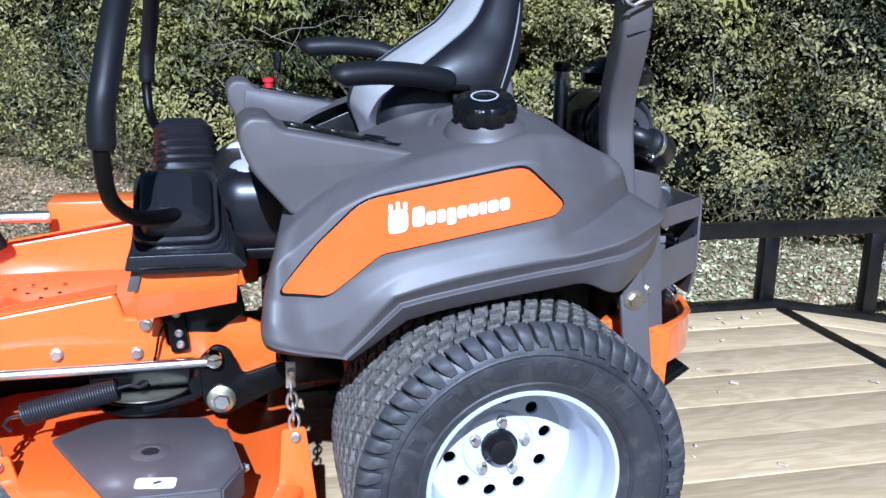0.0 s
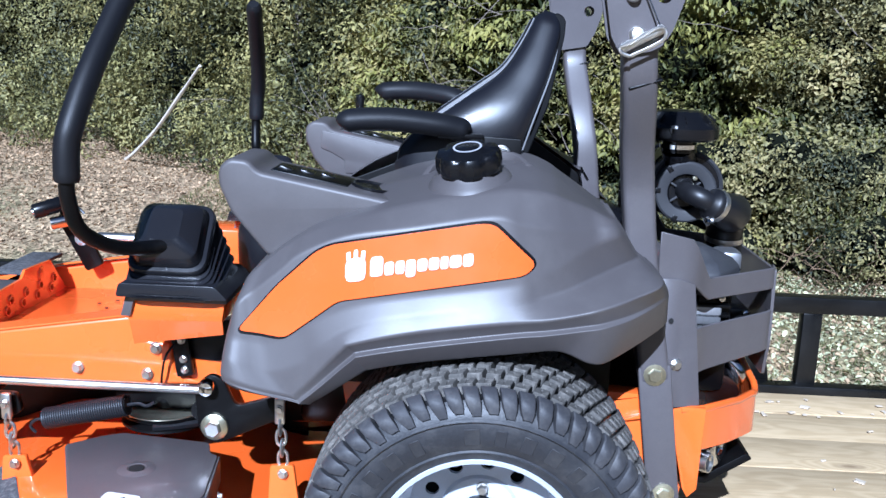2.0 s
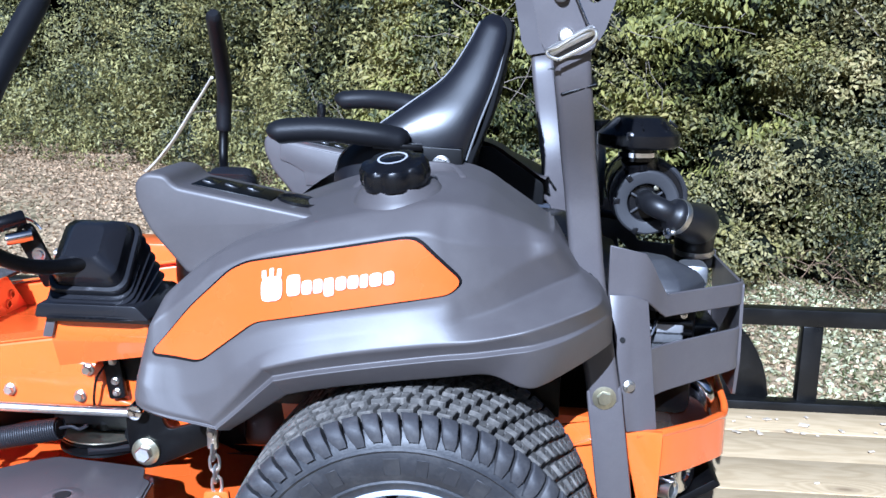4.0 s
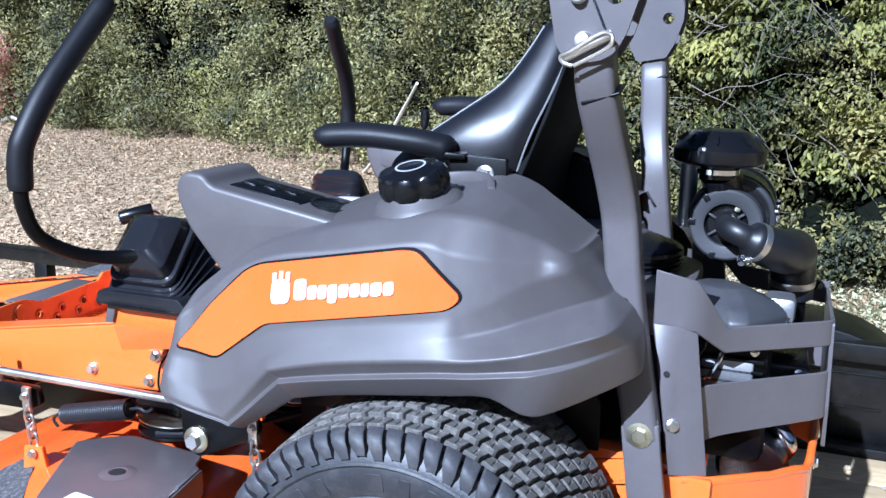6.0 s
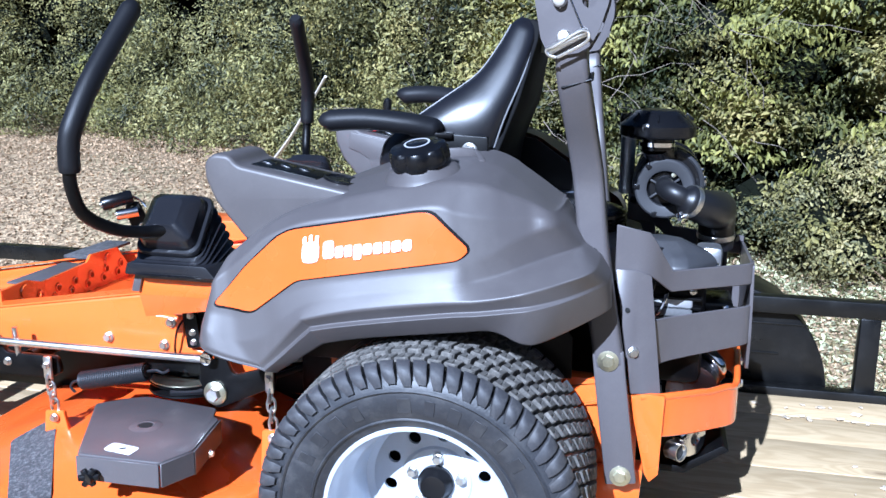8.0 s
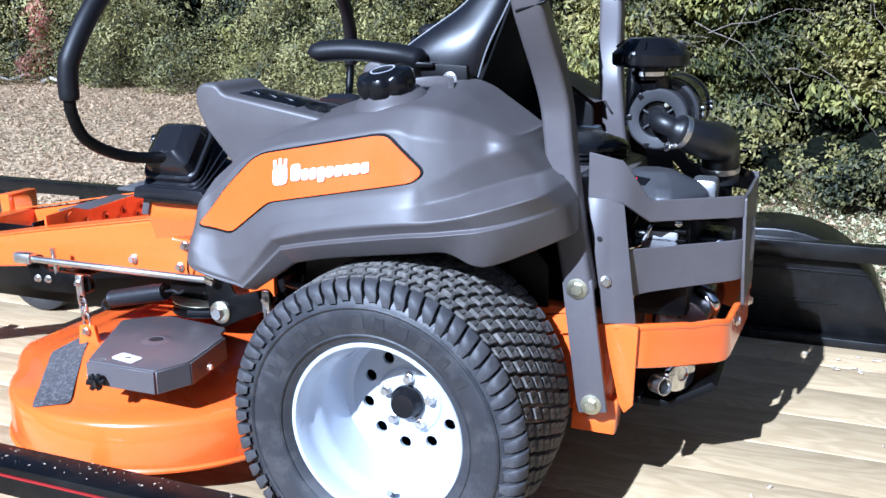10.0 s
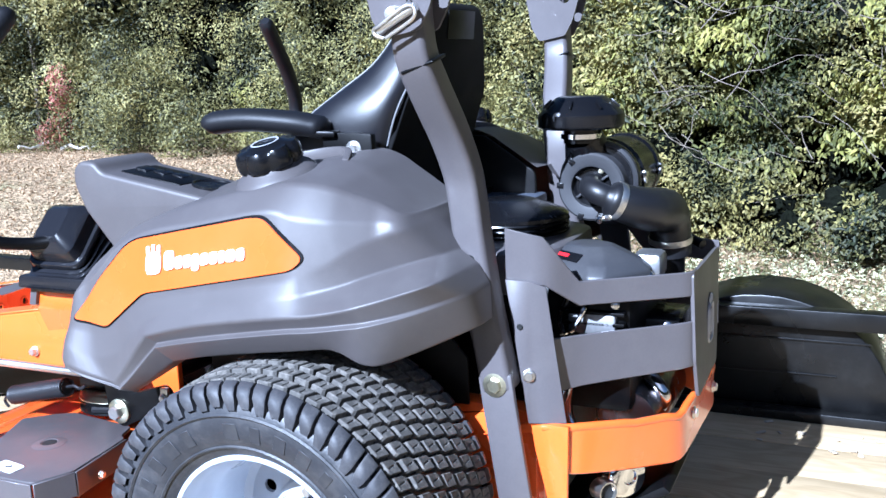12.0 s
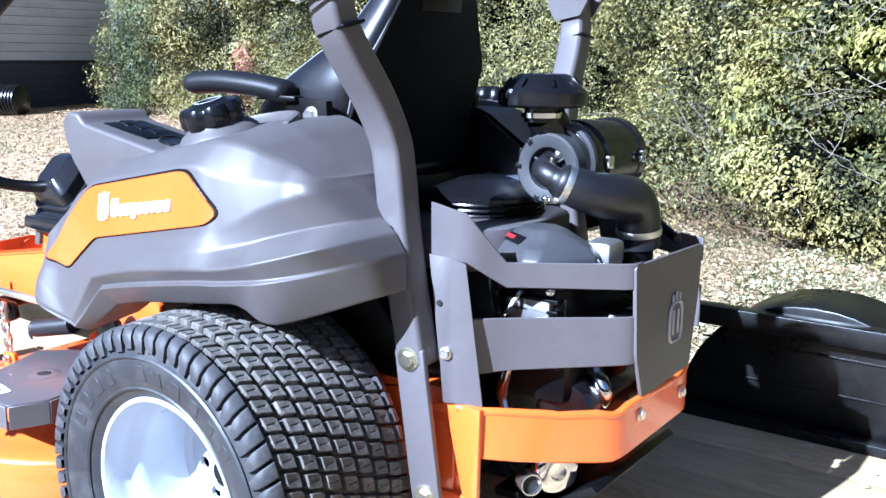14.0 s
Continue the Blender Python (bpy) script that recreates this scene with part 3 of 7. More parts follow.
def foliage(name, label, u0, u1, heights, clump, material, leaf, count, depth=(0.0, 1.0), droop=None, seed=1, core=True, step=0.34, ratio=0.5, flat=1.0, simple=False, squash=0.85, gaps=0.42, up=0.3):
    """A stretch of hedge: clumps of single leaves round near-black cores that paint the gap shade, uneven in outline.
    """
    r = np.random.default_rng(seed)
    pos, nor, size = [], [], []
    bm = bmesh.new()
    u = u0
    while u < u1:
        x, y, nx, ny, z0, k0 = along(u)
        top = (heights[0] + (heights[1] - heights[0]) * (0.5 + 0.5 * math.sin(u * 1.7 + seed)) * r.uniform(0.8, 1.1)) * k0
        h = r.uniform(0.0, 0.12)
        while h < top:
            rad = r.uniform(*clump) * k0
            back = r.uniform(*depth) * k0 + 0.16 * h + rad * 0.6
            c = np.array((x - nx * back + r.uniform(-0.15, 0.15), y - ny * back + r.uniform(-0.15, 0.15), z0 + h + rad * 0.5))
            bare = r.random() < gaps
            # near-black blobs set in the gaps to paint the hedge's inner shade
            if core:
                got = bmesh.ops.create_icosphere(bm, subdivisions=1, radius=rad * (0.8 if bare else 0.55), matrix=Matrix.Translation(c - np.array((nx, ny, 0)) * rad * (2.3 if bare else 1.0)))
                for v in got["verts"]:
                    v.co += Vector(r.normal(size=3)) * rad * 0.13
            if bare:
                h += rad * 0.8
                continue
            tilt = r.normal(size=3) * 0.4
            k = int(count * rad * rad / (k0 * k0) * 10 * r.uniform(0.45, 1.3))
            d = r.normal(size=(k, 3))
            d /= np.linalg.norm(d, axis=1, keepdims=True)
            facing = d[:, 0] * nx + d[:, 1] * ny
            d[facing < -0.35] *= -1
            lump = 1 + 0.25 * np.sin(d[:, 0] * 5 + seed + h) * np.cos(d[:, 2] * 6 + u)
            p = c + d * np.array((1, 1, squash)) * (rad * lump * r.uniform(0.7, 1.15, size=k))[:, None]
            p[:, 2] = np.maximum(p[:, 2], z0 + 0.02)
            pos.append(p)
            nor.append(d * flat + r.normal(size=(k, 3)) * 0.42 + tilt * 0.7 + np.array((nx * up * 0.5, ny * up * 0.5, up)))
            size.append(leaf * k0 * r.uniform(0.75, 1.25) * r.uniform(0.45, 1.35, size=k))
            h += rad * r.uniform(0.75, 1.15) * (0.45 + 0.65 * squash)
        u += step * r.uniform(0.7, 1.3)
    me = leaf_mesh(name, np.concatenate(pos), np.concatenate(nor), np.concatenate(size), material, r, ratio, droop, simple)
    top_ob = tagged(new(name, me), label, "shrubs", kind="stuff")
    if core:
        ob = new("shade_core", finish("shade_core", bm, CORE))
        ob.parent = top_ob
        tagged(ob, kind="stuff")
    else:
        bm.free()
    return top_ob


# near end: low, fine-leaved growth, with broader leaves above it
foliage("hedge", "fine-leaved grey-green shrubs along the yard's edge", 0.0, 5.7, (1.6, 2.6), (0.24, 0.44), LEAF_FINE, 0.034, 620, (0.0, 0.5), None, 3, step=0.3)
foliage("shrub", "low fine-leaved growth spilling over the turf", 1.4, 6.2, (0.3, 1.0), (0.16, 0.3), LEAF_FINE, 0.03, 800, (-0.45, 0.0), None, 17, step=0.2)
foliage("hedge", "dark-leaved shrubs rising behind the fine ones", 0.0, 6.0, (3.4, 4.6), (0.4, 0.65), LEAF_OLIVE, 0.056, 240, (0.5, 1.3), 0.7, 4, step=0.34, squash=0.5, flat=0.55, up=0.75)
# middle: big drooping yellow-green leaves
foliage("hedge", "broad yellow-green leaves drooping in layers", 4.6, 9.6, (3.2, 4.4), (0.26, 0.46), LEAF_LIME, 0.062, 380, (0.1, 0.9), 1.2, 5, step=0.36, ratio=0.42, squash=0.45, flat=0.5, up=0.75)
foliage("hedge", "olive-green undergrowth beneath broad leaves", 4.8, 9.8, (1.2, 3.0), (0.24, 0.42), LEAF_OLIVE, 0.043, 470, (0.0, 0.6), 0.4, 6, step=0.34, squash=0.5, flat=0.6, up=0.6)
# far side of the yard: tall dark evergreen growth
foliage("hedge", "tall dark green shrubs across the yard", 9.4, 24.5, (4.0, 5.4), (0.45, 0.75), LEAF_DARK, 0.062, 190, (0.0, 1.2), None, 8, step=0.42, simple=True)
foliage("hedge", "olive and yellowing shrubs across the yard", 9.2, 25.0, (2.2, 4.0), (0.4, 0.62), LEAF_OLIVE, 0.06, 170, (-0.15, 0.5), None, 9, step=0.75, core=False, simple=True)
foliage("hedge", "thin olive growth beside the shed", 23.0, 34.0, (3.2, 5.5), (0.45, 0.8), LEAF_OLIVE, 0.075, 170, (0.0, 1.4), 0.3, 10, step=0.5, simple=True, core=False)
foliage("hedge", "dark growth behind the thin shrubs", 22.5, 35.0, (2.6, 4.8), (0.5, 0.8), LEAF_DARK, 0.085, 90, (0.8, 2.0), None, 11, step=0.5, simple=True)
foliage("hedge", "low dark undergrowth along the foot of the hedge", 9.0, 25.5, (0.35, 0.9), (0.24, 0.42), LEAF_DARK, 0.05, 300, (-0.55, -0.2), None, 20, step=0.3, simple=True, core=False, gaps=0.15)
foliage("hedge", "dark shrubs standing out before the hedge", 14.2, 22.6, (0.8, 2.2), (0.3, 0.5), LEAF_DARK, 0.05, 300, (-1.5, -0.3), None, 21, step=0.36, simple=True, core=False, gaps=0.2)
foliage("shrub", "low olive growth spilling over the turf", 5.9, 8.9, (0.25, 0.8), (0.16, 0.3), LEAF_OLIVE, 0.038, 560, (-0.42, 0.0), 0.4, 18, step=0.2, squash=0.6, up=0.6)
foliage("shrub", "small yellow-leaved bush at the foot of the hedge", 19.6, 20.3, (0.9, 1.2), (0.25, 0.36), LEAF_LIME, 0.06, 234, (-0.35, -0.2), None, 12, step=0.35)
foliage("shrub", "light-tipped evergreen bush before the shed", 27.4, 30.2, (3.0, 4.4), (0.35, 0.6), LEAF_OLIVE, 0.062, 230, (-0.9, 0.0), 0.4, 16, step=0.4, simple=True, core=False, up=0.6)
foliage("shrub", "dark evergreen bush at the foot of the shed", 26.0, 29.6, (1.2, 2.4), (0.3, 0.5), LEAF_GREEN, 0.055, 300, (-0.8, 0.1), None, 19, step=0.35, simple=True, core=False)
foliage("shrub", "rust-red sapling in front of the hedge", 23.7, 24.0, (1.2, 1.6), (0.13, 0.24), LEAF_RED, 0.055, 260, (-0.4, -0.25), 0.8, 13, step=0.16, core=False)


# woods rising behind the hedge
foliage("woods", "taller woodland standing behind the hedge", 0.0, 36.0, (5.5, 8.5), (0.9, 1.5), LEAF_OLIVE, 0.17, 40, (2.6, 5.0), 0.4, 14, step=0.9, simple=True)
foliage("woods", "dark evergreen woodland behind the hedge", 6.0, 36.0, (5.0, 7.5), (0.9, 1.4), LEAF_DARK, 0.16, 30, (2.4, 4.2), None, 15, step=1.0, simple=True)


def twigs(name, label, u0, u1, n, length, material, seed, lean=0.5, r0=0.006, h=(0.2, 2.6), out=(-0.25, 0.3)):
    """Bare twigs that stand out among the leaves."""
    r = random.Random(seed)
    bm = bmesh.new()
    for _ in range(n):
        x, y, nx, ny, z0, k0 = along(r.uniform(u0, u1))
        b = r.uniform(*out) * k0
        p = Vector((x - nx * b, y - ny * b, z0 + r.uniform(*h) * k0))
        d = Vector((r.uniform(-1, 1), r.uniform(-0.6, 0.4), r.uniform(-lean, 1))).normalized()
        L = r.uniform(*length) * k0
        pts = [p + d * L * t / 4 + Vector((r.uniform(-1, 1), r.uniform(-1, 1), r.uniform(-1, 1))) * L * 0.06 * (t > 0) for t in range(5)]
        pts[4].z -= L * 0.1
        w = r0 * k0 * r.uniform(0.6, 1.5)
        join(bm, tube(pts, [w, w * 0.85, w * 0.7, w * 0.5, w * 0.25], 5))
    return solo(name, bm, material, label, "twigs", "stuff")


twigs("twigs", "bare grey twigs poking out of the hedge", 0.5, 9.5, 26, (0.4, 1.0), BARK, 21, r0=0.003, out=(0.05, 0.5))
twigs("twigs", "dry brown brush at the foot of the hedge", 8.6, 11.4, 260, (0.15, 0.5), DRYBRUSH, 25, lean=0.1, r0=0.0028, h=(0.0, 0.35), out=(-0.35, 0.1))
twigs("twigs", "dry brown brush at the foot of the hedge", 3.2, 5.4, 120, (0.12, 0.4), DRYBRUSH, 26, lean=0.1, r0=0.0028, h=(0.0, 0.3), out=(-0.5, 0.0))
twigs("twigs", "thin brown stems low in the hedge", 7.5, 13.0, 55, (0.3, 0.9), BARK, 22, r0=0.0035, h=(0.0, 0.9))
twigs("twigs", "tangle of dead brown twigs in the hedge", 6.6, 8.6, 60, (0.25, 0.8), BARK, 24, r0=0.003, h=(0.7, 2.4), out=(-0.12, 0.25))
twigs("twigs", "sun-bleached sprays of dead twigs", 0.3, 3.6, 120, (0.15, 0.55), PALEWOOD, 23, r0=0.0045, h=(1.1, 2.7), out=(-0.15, 0.35))


def tree(at, height, girth, lean, label, seed, material=BARK):
    """A slim trunk with limbs, standing in the hedge."""
    r = random.Random(seed)
    top = thing("tree", label, "tree", at)
    p0 = Vector(at)
    axis = [p0 + Vector((lean[0] * t + 0.08 * math.sin(t * 7 + seed), lean[1] * t, height * t)) for t in [i / 8 for i in range(9)]]
    part("trunk", tube(axis, [girth * (1.25 if i == 0 else 1 - 0.085 * i) for i in range(9)], 9), material, top)
    for i in range(3, 9):
        d = Vector((r.uniform(-1, 1), r.uniform(-1, 0.4), r.uniform(0.2, 0.9))).normalized()
        L = height * r.uniform(0.15, 0.3)
        pts = [axis[i] + d * L * k / 4 + Vector((0, 0, 0.05 * k * k * r.uniform(-0.3, 0.6))) for k in range(5)]
        part("limb", tube(pts, [girth * 0.45 * (1 - 0.2 * k) + 0.003 for k in range(5)], 6), material, top)
    return top


for (x, y), hgt, g, ln, lab, sd in [
    ((0.23, 5.25), 3.5, 0.04, (0.25, 0.15), "slim grey trunk inside the hedge", 1),
    ((-0.95, 5.82), 3.4, 0.034, (-0.22, 0.1), "slim brown trunk leaning in the hedge", 2),
    ((-1.66, 6.19), 3.5, 0.042, (0.15, 0.2), "slim trunk half hidden by leaves", 3),
    ((2.62, 4.54), 3.9, 0.043, (0.35, 0.2), "crooked grey trunk behind the shrubs", 4),
    ((-9.06, 7.54), 4.3, 0.04, (-0.72, 0.33), "pale sunlit trunk at the yard's corner", 5),
    ((-10.05, 9.59), 5.0, 0.092, (0.2, 0.13), "tall grey trunk beyond the yard", 6),
]:
    tree((x, y, float(ground_height(x, y)) - 0.03), hgt, g, ln, lab, sd, BARK)

# a bleached branch leaning against the hedge
solo("stick", tube(glide([(-3.05, 5.85, float(ground_height(-3.05, 5.85)) - 0.02), (-2.82, 5.5, 0.05), (-2.46, 4.98, 0.29), (-2.1, 4.5, 0.6), (-1.88, 4.2, 0.79)], 4), [0.016] * 8 + [0.0135] * 5 + [0.01] * 4, 7), PALEWOOD, "bleached dead branch leaning out of the hedge", "branch")
for k, (x, y, a, L) in enumerate([(-8.3, 7.05, 20, 0.34), (-7.9, 7.2, 160, 0.25), (-8.8, 6.85, 75, 0.4)]):
    z = float(ground_height(x, y)) + 0.04
    d = Vector((math.cos(radians(a)), math.sin(radians(a)), 0.08))
    solo("fallen_branch", tube([Vector((x, y, z)) + d * L * t / 3 + Vector((0, 0, 0.03 * math.sin(t * 2 + k))) for t in range(4)], [0.024, 0.022, 0.018, 0.01], 8), PALEWOOD, "short bleached log lying on the turf", "log")


def litter(name, label, n, xr, yr, size, material, seed, kind="flake", lift=0.012):
    r = np.random.default_rng(seed)
    x, y = r.uniform(*xr, size=n), r.uniform(*yr, size=n)
    keep = y < np.interp(x, FX[::-1], FY[::-1]) + 0.35
    x, y = x[keep], y[keep]
    z = ground_height(x, y) + r.uniform(0.0, lift, size=len(x)) + 0.004
    pos = np.stack([x, y, z], axis=1)
    nor = r.normal(size=pos.shape) * 0.45 + np.array((0, 0, 1.0))
    if kind == "blade":
        pos[:, 2] += 0.008
        nor = r.normal(size=pos.shape) * np.array((1, 1, 0.8))
        return tagged(new(name, leaf_mesh(name, pos, nor, size * r.uniform(0.6, 1.4, size=len(x)), material, r, 0.09, -1.2)), label, "grass", kind="stuff")
    return tagged(new(name, leaf_mesh(name, pos, nor, size * r.uniform(0.4, 1.3, size=len(x)), material, r, 0.6)), label, "leaf litter", kind="stuff")


litter("leaf_litter", "dry tan leaves scattered over the turf", 150000, (-13.0, 4.5), (1.15, 8.6), 0.026, LITTER, 31)
litter("leaf_litter", "pale bits of straw and leaf on the turf", 14000, (-6.0, 4.5), (1.15, 7.0), 0.02, LITTER, 32)
litter("leaf_litter", "pale green-cream fallen leaves along the bank", 26000, (-0.4, 5.0), (1.15, 4.4), 0.034, PALELITTER, 34)
litter("grass", "short green grass between fallen leaves", 36000, (-2.0, 4.8), (1.15, 5.0), 0.030, GRASS, 33, "blade")


def shed():
    """A long dark shed at the far corner: lap siding below, ribbed metal above."""
    z = -0.2
    top = thing("shed", "dark blue-grey shed with pale metal panels above", "shed", (-14.6, 4.4, z))
    body = part("wall", box((3.96, 7.5, 3.0), (-14.62, 4.4, z + 1.5), 0.01), SIDING, top)
    for k in range(8):
        part("siding_board", box((0.02, 7.54, 0.132), (-12.62, 4.4, z + 0.09 + k * 0.122), 0.003, spun(0, 5, 0)), SIDING, body)
    for k in range(14):
        part("metal_panel", box((0.02, 7.54, 0.125), (-12.615, 4.4, z + 1.12 + k * 0.132), 0.003, spun(0, 4 + (k % 3), 0)), PALEMETAL, body, "pale blue-grey metal panel")
    part("roof", box((2.6, 7.9, 0.06), (-13.5, 4.4, z + 3.3), 0.01, spun(0, 20, 0)), ROOFM, top)
    part("roof", box((2.6, 7.9, 0.06), (-15.75, 4.4, z + 3.3), 0.01, spun(0, -20, 0)), ROOFM, top)
    return top


shed()
prof = []
for k in range(44):
    prof += [(0.191, k * 0.0495), (0.2145, k * 0.0495 + 0.012), (0.2145, k * 0.0495 + 0.032), (0.191, k * 0.0495 + 0.042)]
solo("drain_pipe", lathe(prof, (-11.23, 5.73, float(ground_height(-11.23, 5.73)) + 0.21), (-0.9, -0.44, 0), 24), BLACK, "black corrugated plastic drain pipe lying on the ground", "pipe")


def unseen_woods():
    """Unseen woods, added to close the place on its other sides, behind the walker, and dim reflected sky."""
    r = np.random.default_rng(51)
    pos, nor, size = [], [], []
    bm = bmesh.new()
    for k in range(110):
        a = radians(-200 + 235 * k / 110 + r.uniform(-0.8, 0.8))
        rad = r.uniform(38, 46)
        x, y = rad * math.cos(a), rad * math.sin(a)
        h = 0.5
        while h < r.uniform(8.0, 11.0):
            w = r.uniform(1.8, 3.0)
            c = np.array((x + r.uniform(-1, 1), y + r.uniform(-1, 1), GROUND_Z + h))
            # near-black blob painting the shade inside each clump of leaves
            got = bmesh.ops.create_icosphere(bm, subdivisions=1, radius=w * 0.9, matrix=Matrix.Translation(c))
            for v in got["verts"]:
                v.co += Vector(r.normal(size=3)) * w * 0.12
            d = r.normal(size=(90, 3))
            d /= np.linalg.norm(d, axis=1, keepdims=True)
            pos.append(c + d * w * r.uniform(0.85, 1.15, size=(90, 1)))
            nor.append(d + r.normal(size=(90, 3)) * 0.4)
            size.append(r.uniform(0.4, 0.9, size=90))
            h += w * 1.1
    me = leaf_mesh("unseen_woods", np.concatenate(pos), np.concatenate(nor), np.concatenate(size), LEAF_DARK, r, 0.6, None, True)
    top = tagged(new("unseen_woods", me), "unseen dark woods added to hold back sky light", "woods", kind="stuff")
    inner = new("shade_core", finish("shade_core", bm, CORE))
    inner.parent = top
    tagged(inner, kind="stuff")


unseen_woods()

# ---- trailer: boards on a black steel frame with tube rails ----
X0, X1, TAIL = -2.6, 1.46, 2.75
YN, YF = -0.955, 0.955
DROP = math.tan(radians(10.5))
trailer = thing("utility_trailer", "black steel utility trailer with pine plank deck", "trailer", (0, 0, GROUND_Z))
BOARD = 0.187
for k in range(10):
    y = YN + 0.045 + BOARD / 2 + k * (BOARD - 0.0003)
    wob = 0.0015 * math.sin(k * 2.1)
    b = box((X1 - X0 - 0.01, BOARD - 0.003, 0.038), ((X0 + X1) / 2, y, DECK - 0.019 + wob), 0.0025)
    part("plank", b, WOOD, trailer)
    L = (TAIL - X1) / math.cos(radians(10.5))
    t = box((L - 0.07, BOARD - 0.003, 0.038), ((TAIL + X1) / 2 + 0.025, y, DECK - 0.019 - DROP * (TAIL - X1) / 2 - 0.004 + wob), 0.0025, spun(0, 10.5, 0))
    part("plank", t, WOOD, trailer)
part("cross_strip", box((0.045, YF - YN - 0.09, 0.006), (X1 + 0.005, 0, DECK + 0.003), 0.002), RAILBLACK, trailer, "black steel strip across the boards")
for side, y in (("near", YN), ("far", YF)):
    s = 1 if y > 0 else -1
    part("deck_angle", bar([(X0, y, DECK + 0.008), (X1, y, DECK + 0.008), (TAIL, y, DECK + 0.008 - DROP * (TAIL - X1))], 0.036, 0.05, (0, 1, 0), 0.003), RAILBLACK, trailer)
    part("side_beam", bar([(X0, y + s * 0.012, DECK - 0.085), (X1, y + s * 0.012, DECK - 0.085), (TAIL, y + s * 0.012, DECK - 0.085 - DROP * (TAIL - X1))], 0.09, 0.05, (0, 1, 0), 0.004), RAILBLACK, trailer)
    if s > 0:
        part("top_rail", box((TAIL - X0, 0.05, 0.05), ((TAIL + X0) / 2, y + 0.02, 0.253), 0.003), RAILBLACK, trailer)
    else:
        rail = part("top_rail", box((TAIL - X0, 0.062, 0.05), ((TAIL + X0) / 2, y + 0.055, 0.245), 0.003), RAILBLACK, trailer)
        part("pinstripe", box((2.4, 0.003, 0.003), (-1.35, y + 0.0225, 0.256), 0), REDLINE, rail, "thin red line along the rail")
    yy = y + (0.02 if s > 0 else 0.055)
    for k in range(-9, 5):
        x = 0.998 + 0.432 * k if s > 0 else 0.62 + 0.66 * k
        if x > TAIL - 0.1 or x < X0 or (s > 0 and 0.15 < x < 0.95):
            continue
        zb = DECK + 0.02 - max(0, x - X1) * DROP
        part("post", box((0.058, 0.046, 0.228 - zb), (x, yy, (0.228 + zb) / 2), 0.004), RAILBLACK, trailer)
for k in range(6):
    x = X0 + 0.3 + k * 0.75
    part("cross_member", box((0.05, YF - YN - 0.06, 0.075), (x, 0, DECK - 0.078), 0.004), RAILBLACK, trailer)


def wheel_arch(cx, y0, y1):
    """A round-topped steel wheel arch with a closed inner face and a rolled lip."""
    out = []
    for k in range(25):
        a = math.pi * k / 24
        out.append((cx - 0.345 * math.copysign(abs(math.cos(a)) ** 0.95, math.cos(a)), DECK - 0.03 + 0.358 * math.sin(a) ** 0.92))
    bm = prism(out, y0, y1, 0.006)
    return bm


arch = part("wheel_arch", wheel_arch(0.555, 0.992, 1.24), RAILBLACK, trailer, "glossy black rounded steel wheel arch")
part("crease", box((0.46, 0.004, 0.006), (0.52, 0.989, 0.09), 0.002), RAILBLACK, arch)
part("crease", box((0.56, 0.004, 0.006), (0.55, 0.989, 0.185), 0.002), RAILBLACK, arch)
tw = part("tyre", lathe([(0.14, -0.08), (0.2, -0.085), (0.28, -0.075), (0.30, -0.05), (0.302, 0.05), (0.28, 0.075), (0.2, 0.085), (0.14, 0.08)], (0.567, 1.115, GROUND_Z + 0.302), (0, 1, 0), 40), TYRE, trailer)
part("rim", lathe([(0.0, -0.03), (0.1, -0.04), (0.145, -0.078), (0.145, 0.078), (0.1, 0.05), (0.0, 0.05)], (0.567, 1.115, GROUND_Z + 0.302), (0, 1, 0), 24), RIM, tw)
tn = part("tyre", lathe([(0.14, -0.08), (0.2, -0.085), (0.28, -0.075), (0.30, -0.05), (0.302, 0.05), (0.28, 0.075), (0.2, 0.085), (0.14, 0.08)], (0.567, -1.115, GROUND_Z + 0.302), (0, 1, 0), 40), TYRE, trailer)
part("rim", lathe([(0.0, -0.03), (0.1, -0.04), (0.145, -0.078), (0.145, 0.078), (0.1, 0.05), (0.0, 0.05)], (0.567, -1.115, GROUND_Z + 0.302), (0, 1, 0), 24), RIM, tn)
part("axle", tube([(0.567, -1.1, GROUND_Z + 0.302), (0.567, 1.1, GROUND_Z + 0.302)], 0.03, 12), RAILBLACK, trailer)
for y in (-0.6, 0.6):
    part("leaf_spring", bar(glide([(0.1, y, DECK - 0.14), (0.35, y, GROUND_Z + 0.36), (0.78, y, GROUND_Z + 0.36), (1.03, y, DECK - 0.14)], 4), 0.03, 0.05, (0, 1, 0), 0.003), RAILBLACK, trailer)

# crumbs of wood and leaf on the boards
rc = random.Random(5)
for k in range(46):
    x, y = rc.uniform(0.55, 1.42), (rc.uniform(0.74, 0.90) if rc.random() < 0.6 else rc.uniform(-0.75, 0.9))
    if k < 6:
        x, y = rc.uniform(0.3, 1.4), rc.uniform(-0.7, 0.6)
    L = rc.uniform(0.008, 0.026)
    bm = box((L, L * rc.uniform(0.35, 0.7), 0.004), (x, y, DECK + 0.0045), 0.0012, spun(rc.uniform(-6, 6), rc.uniform(-6, 6), rc.uniform(0, 180)), 1)
    for v in bm.verts:
        v.co += Vector((rc.uniform(-1, 1), rc.uniform(-1, 1), 0)) * L * 0.12
    solo("wood_chip", bm, CHIP, "pale wood chip lying on the planks", "wood chip", group="chips on the deck")

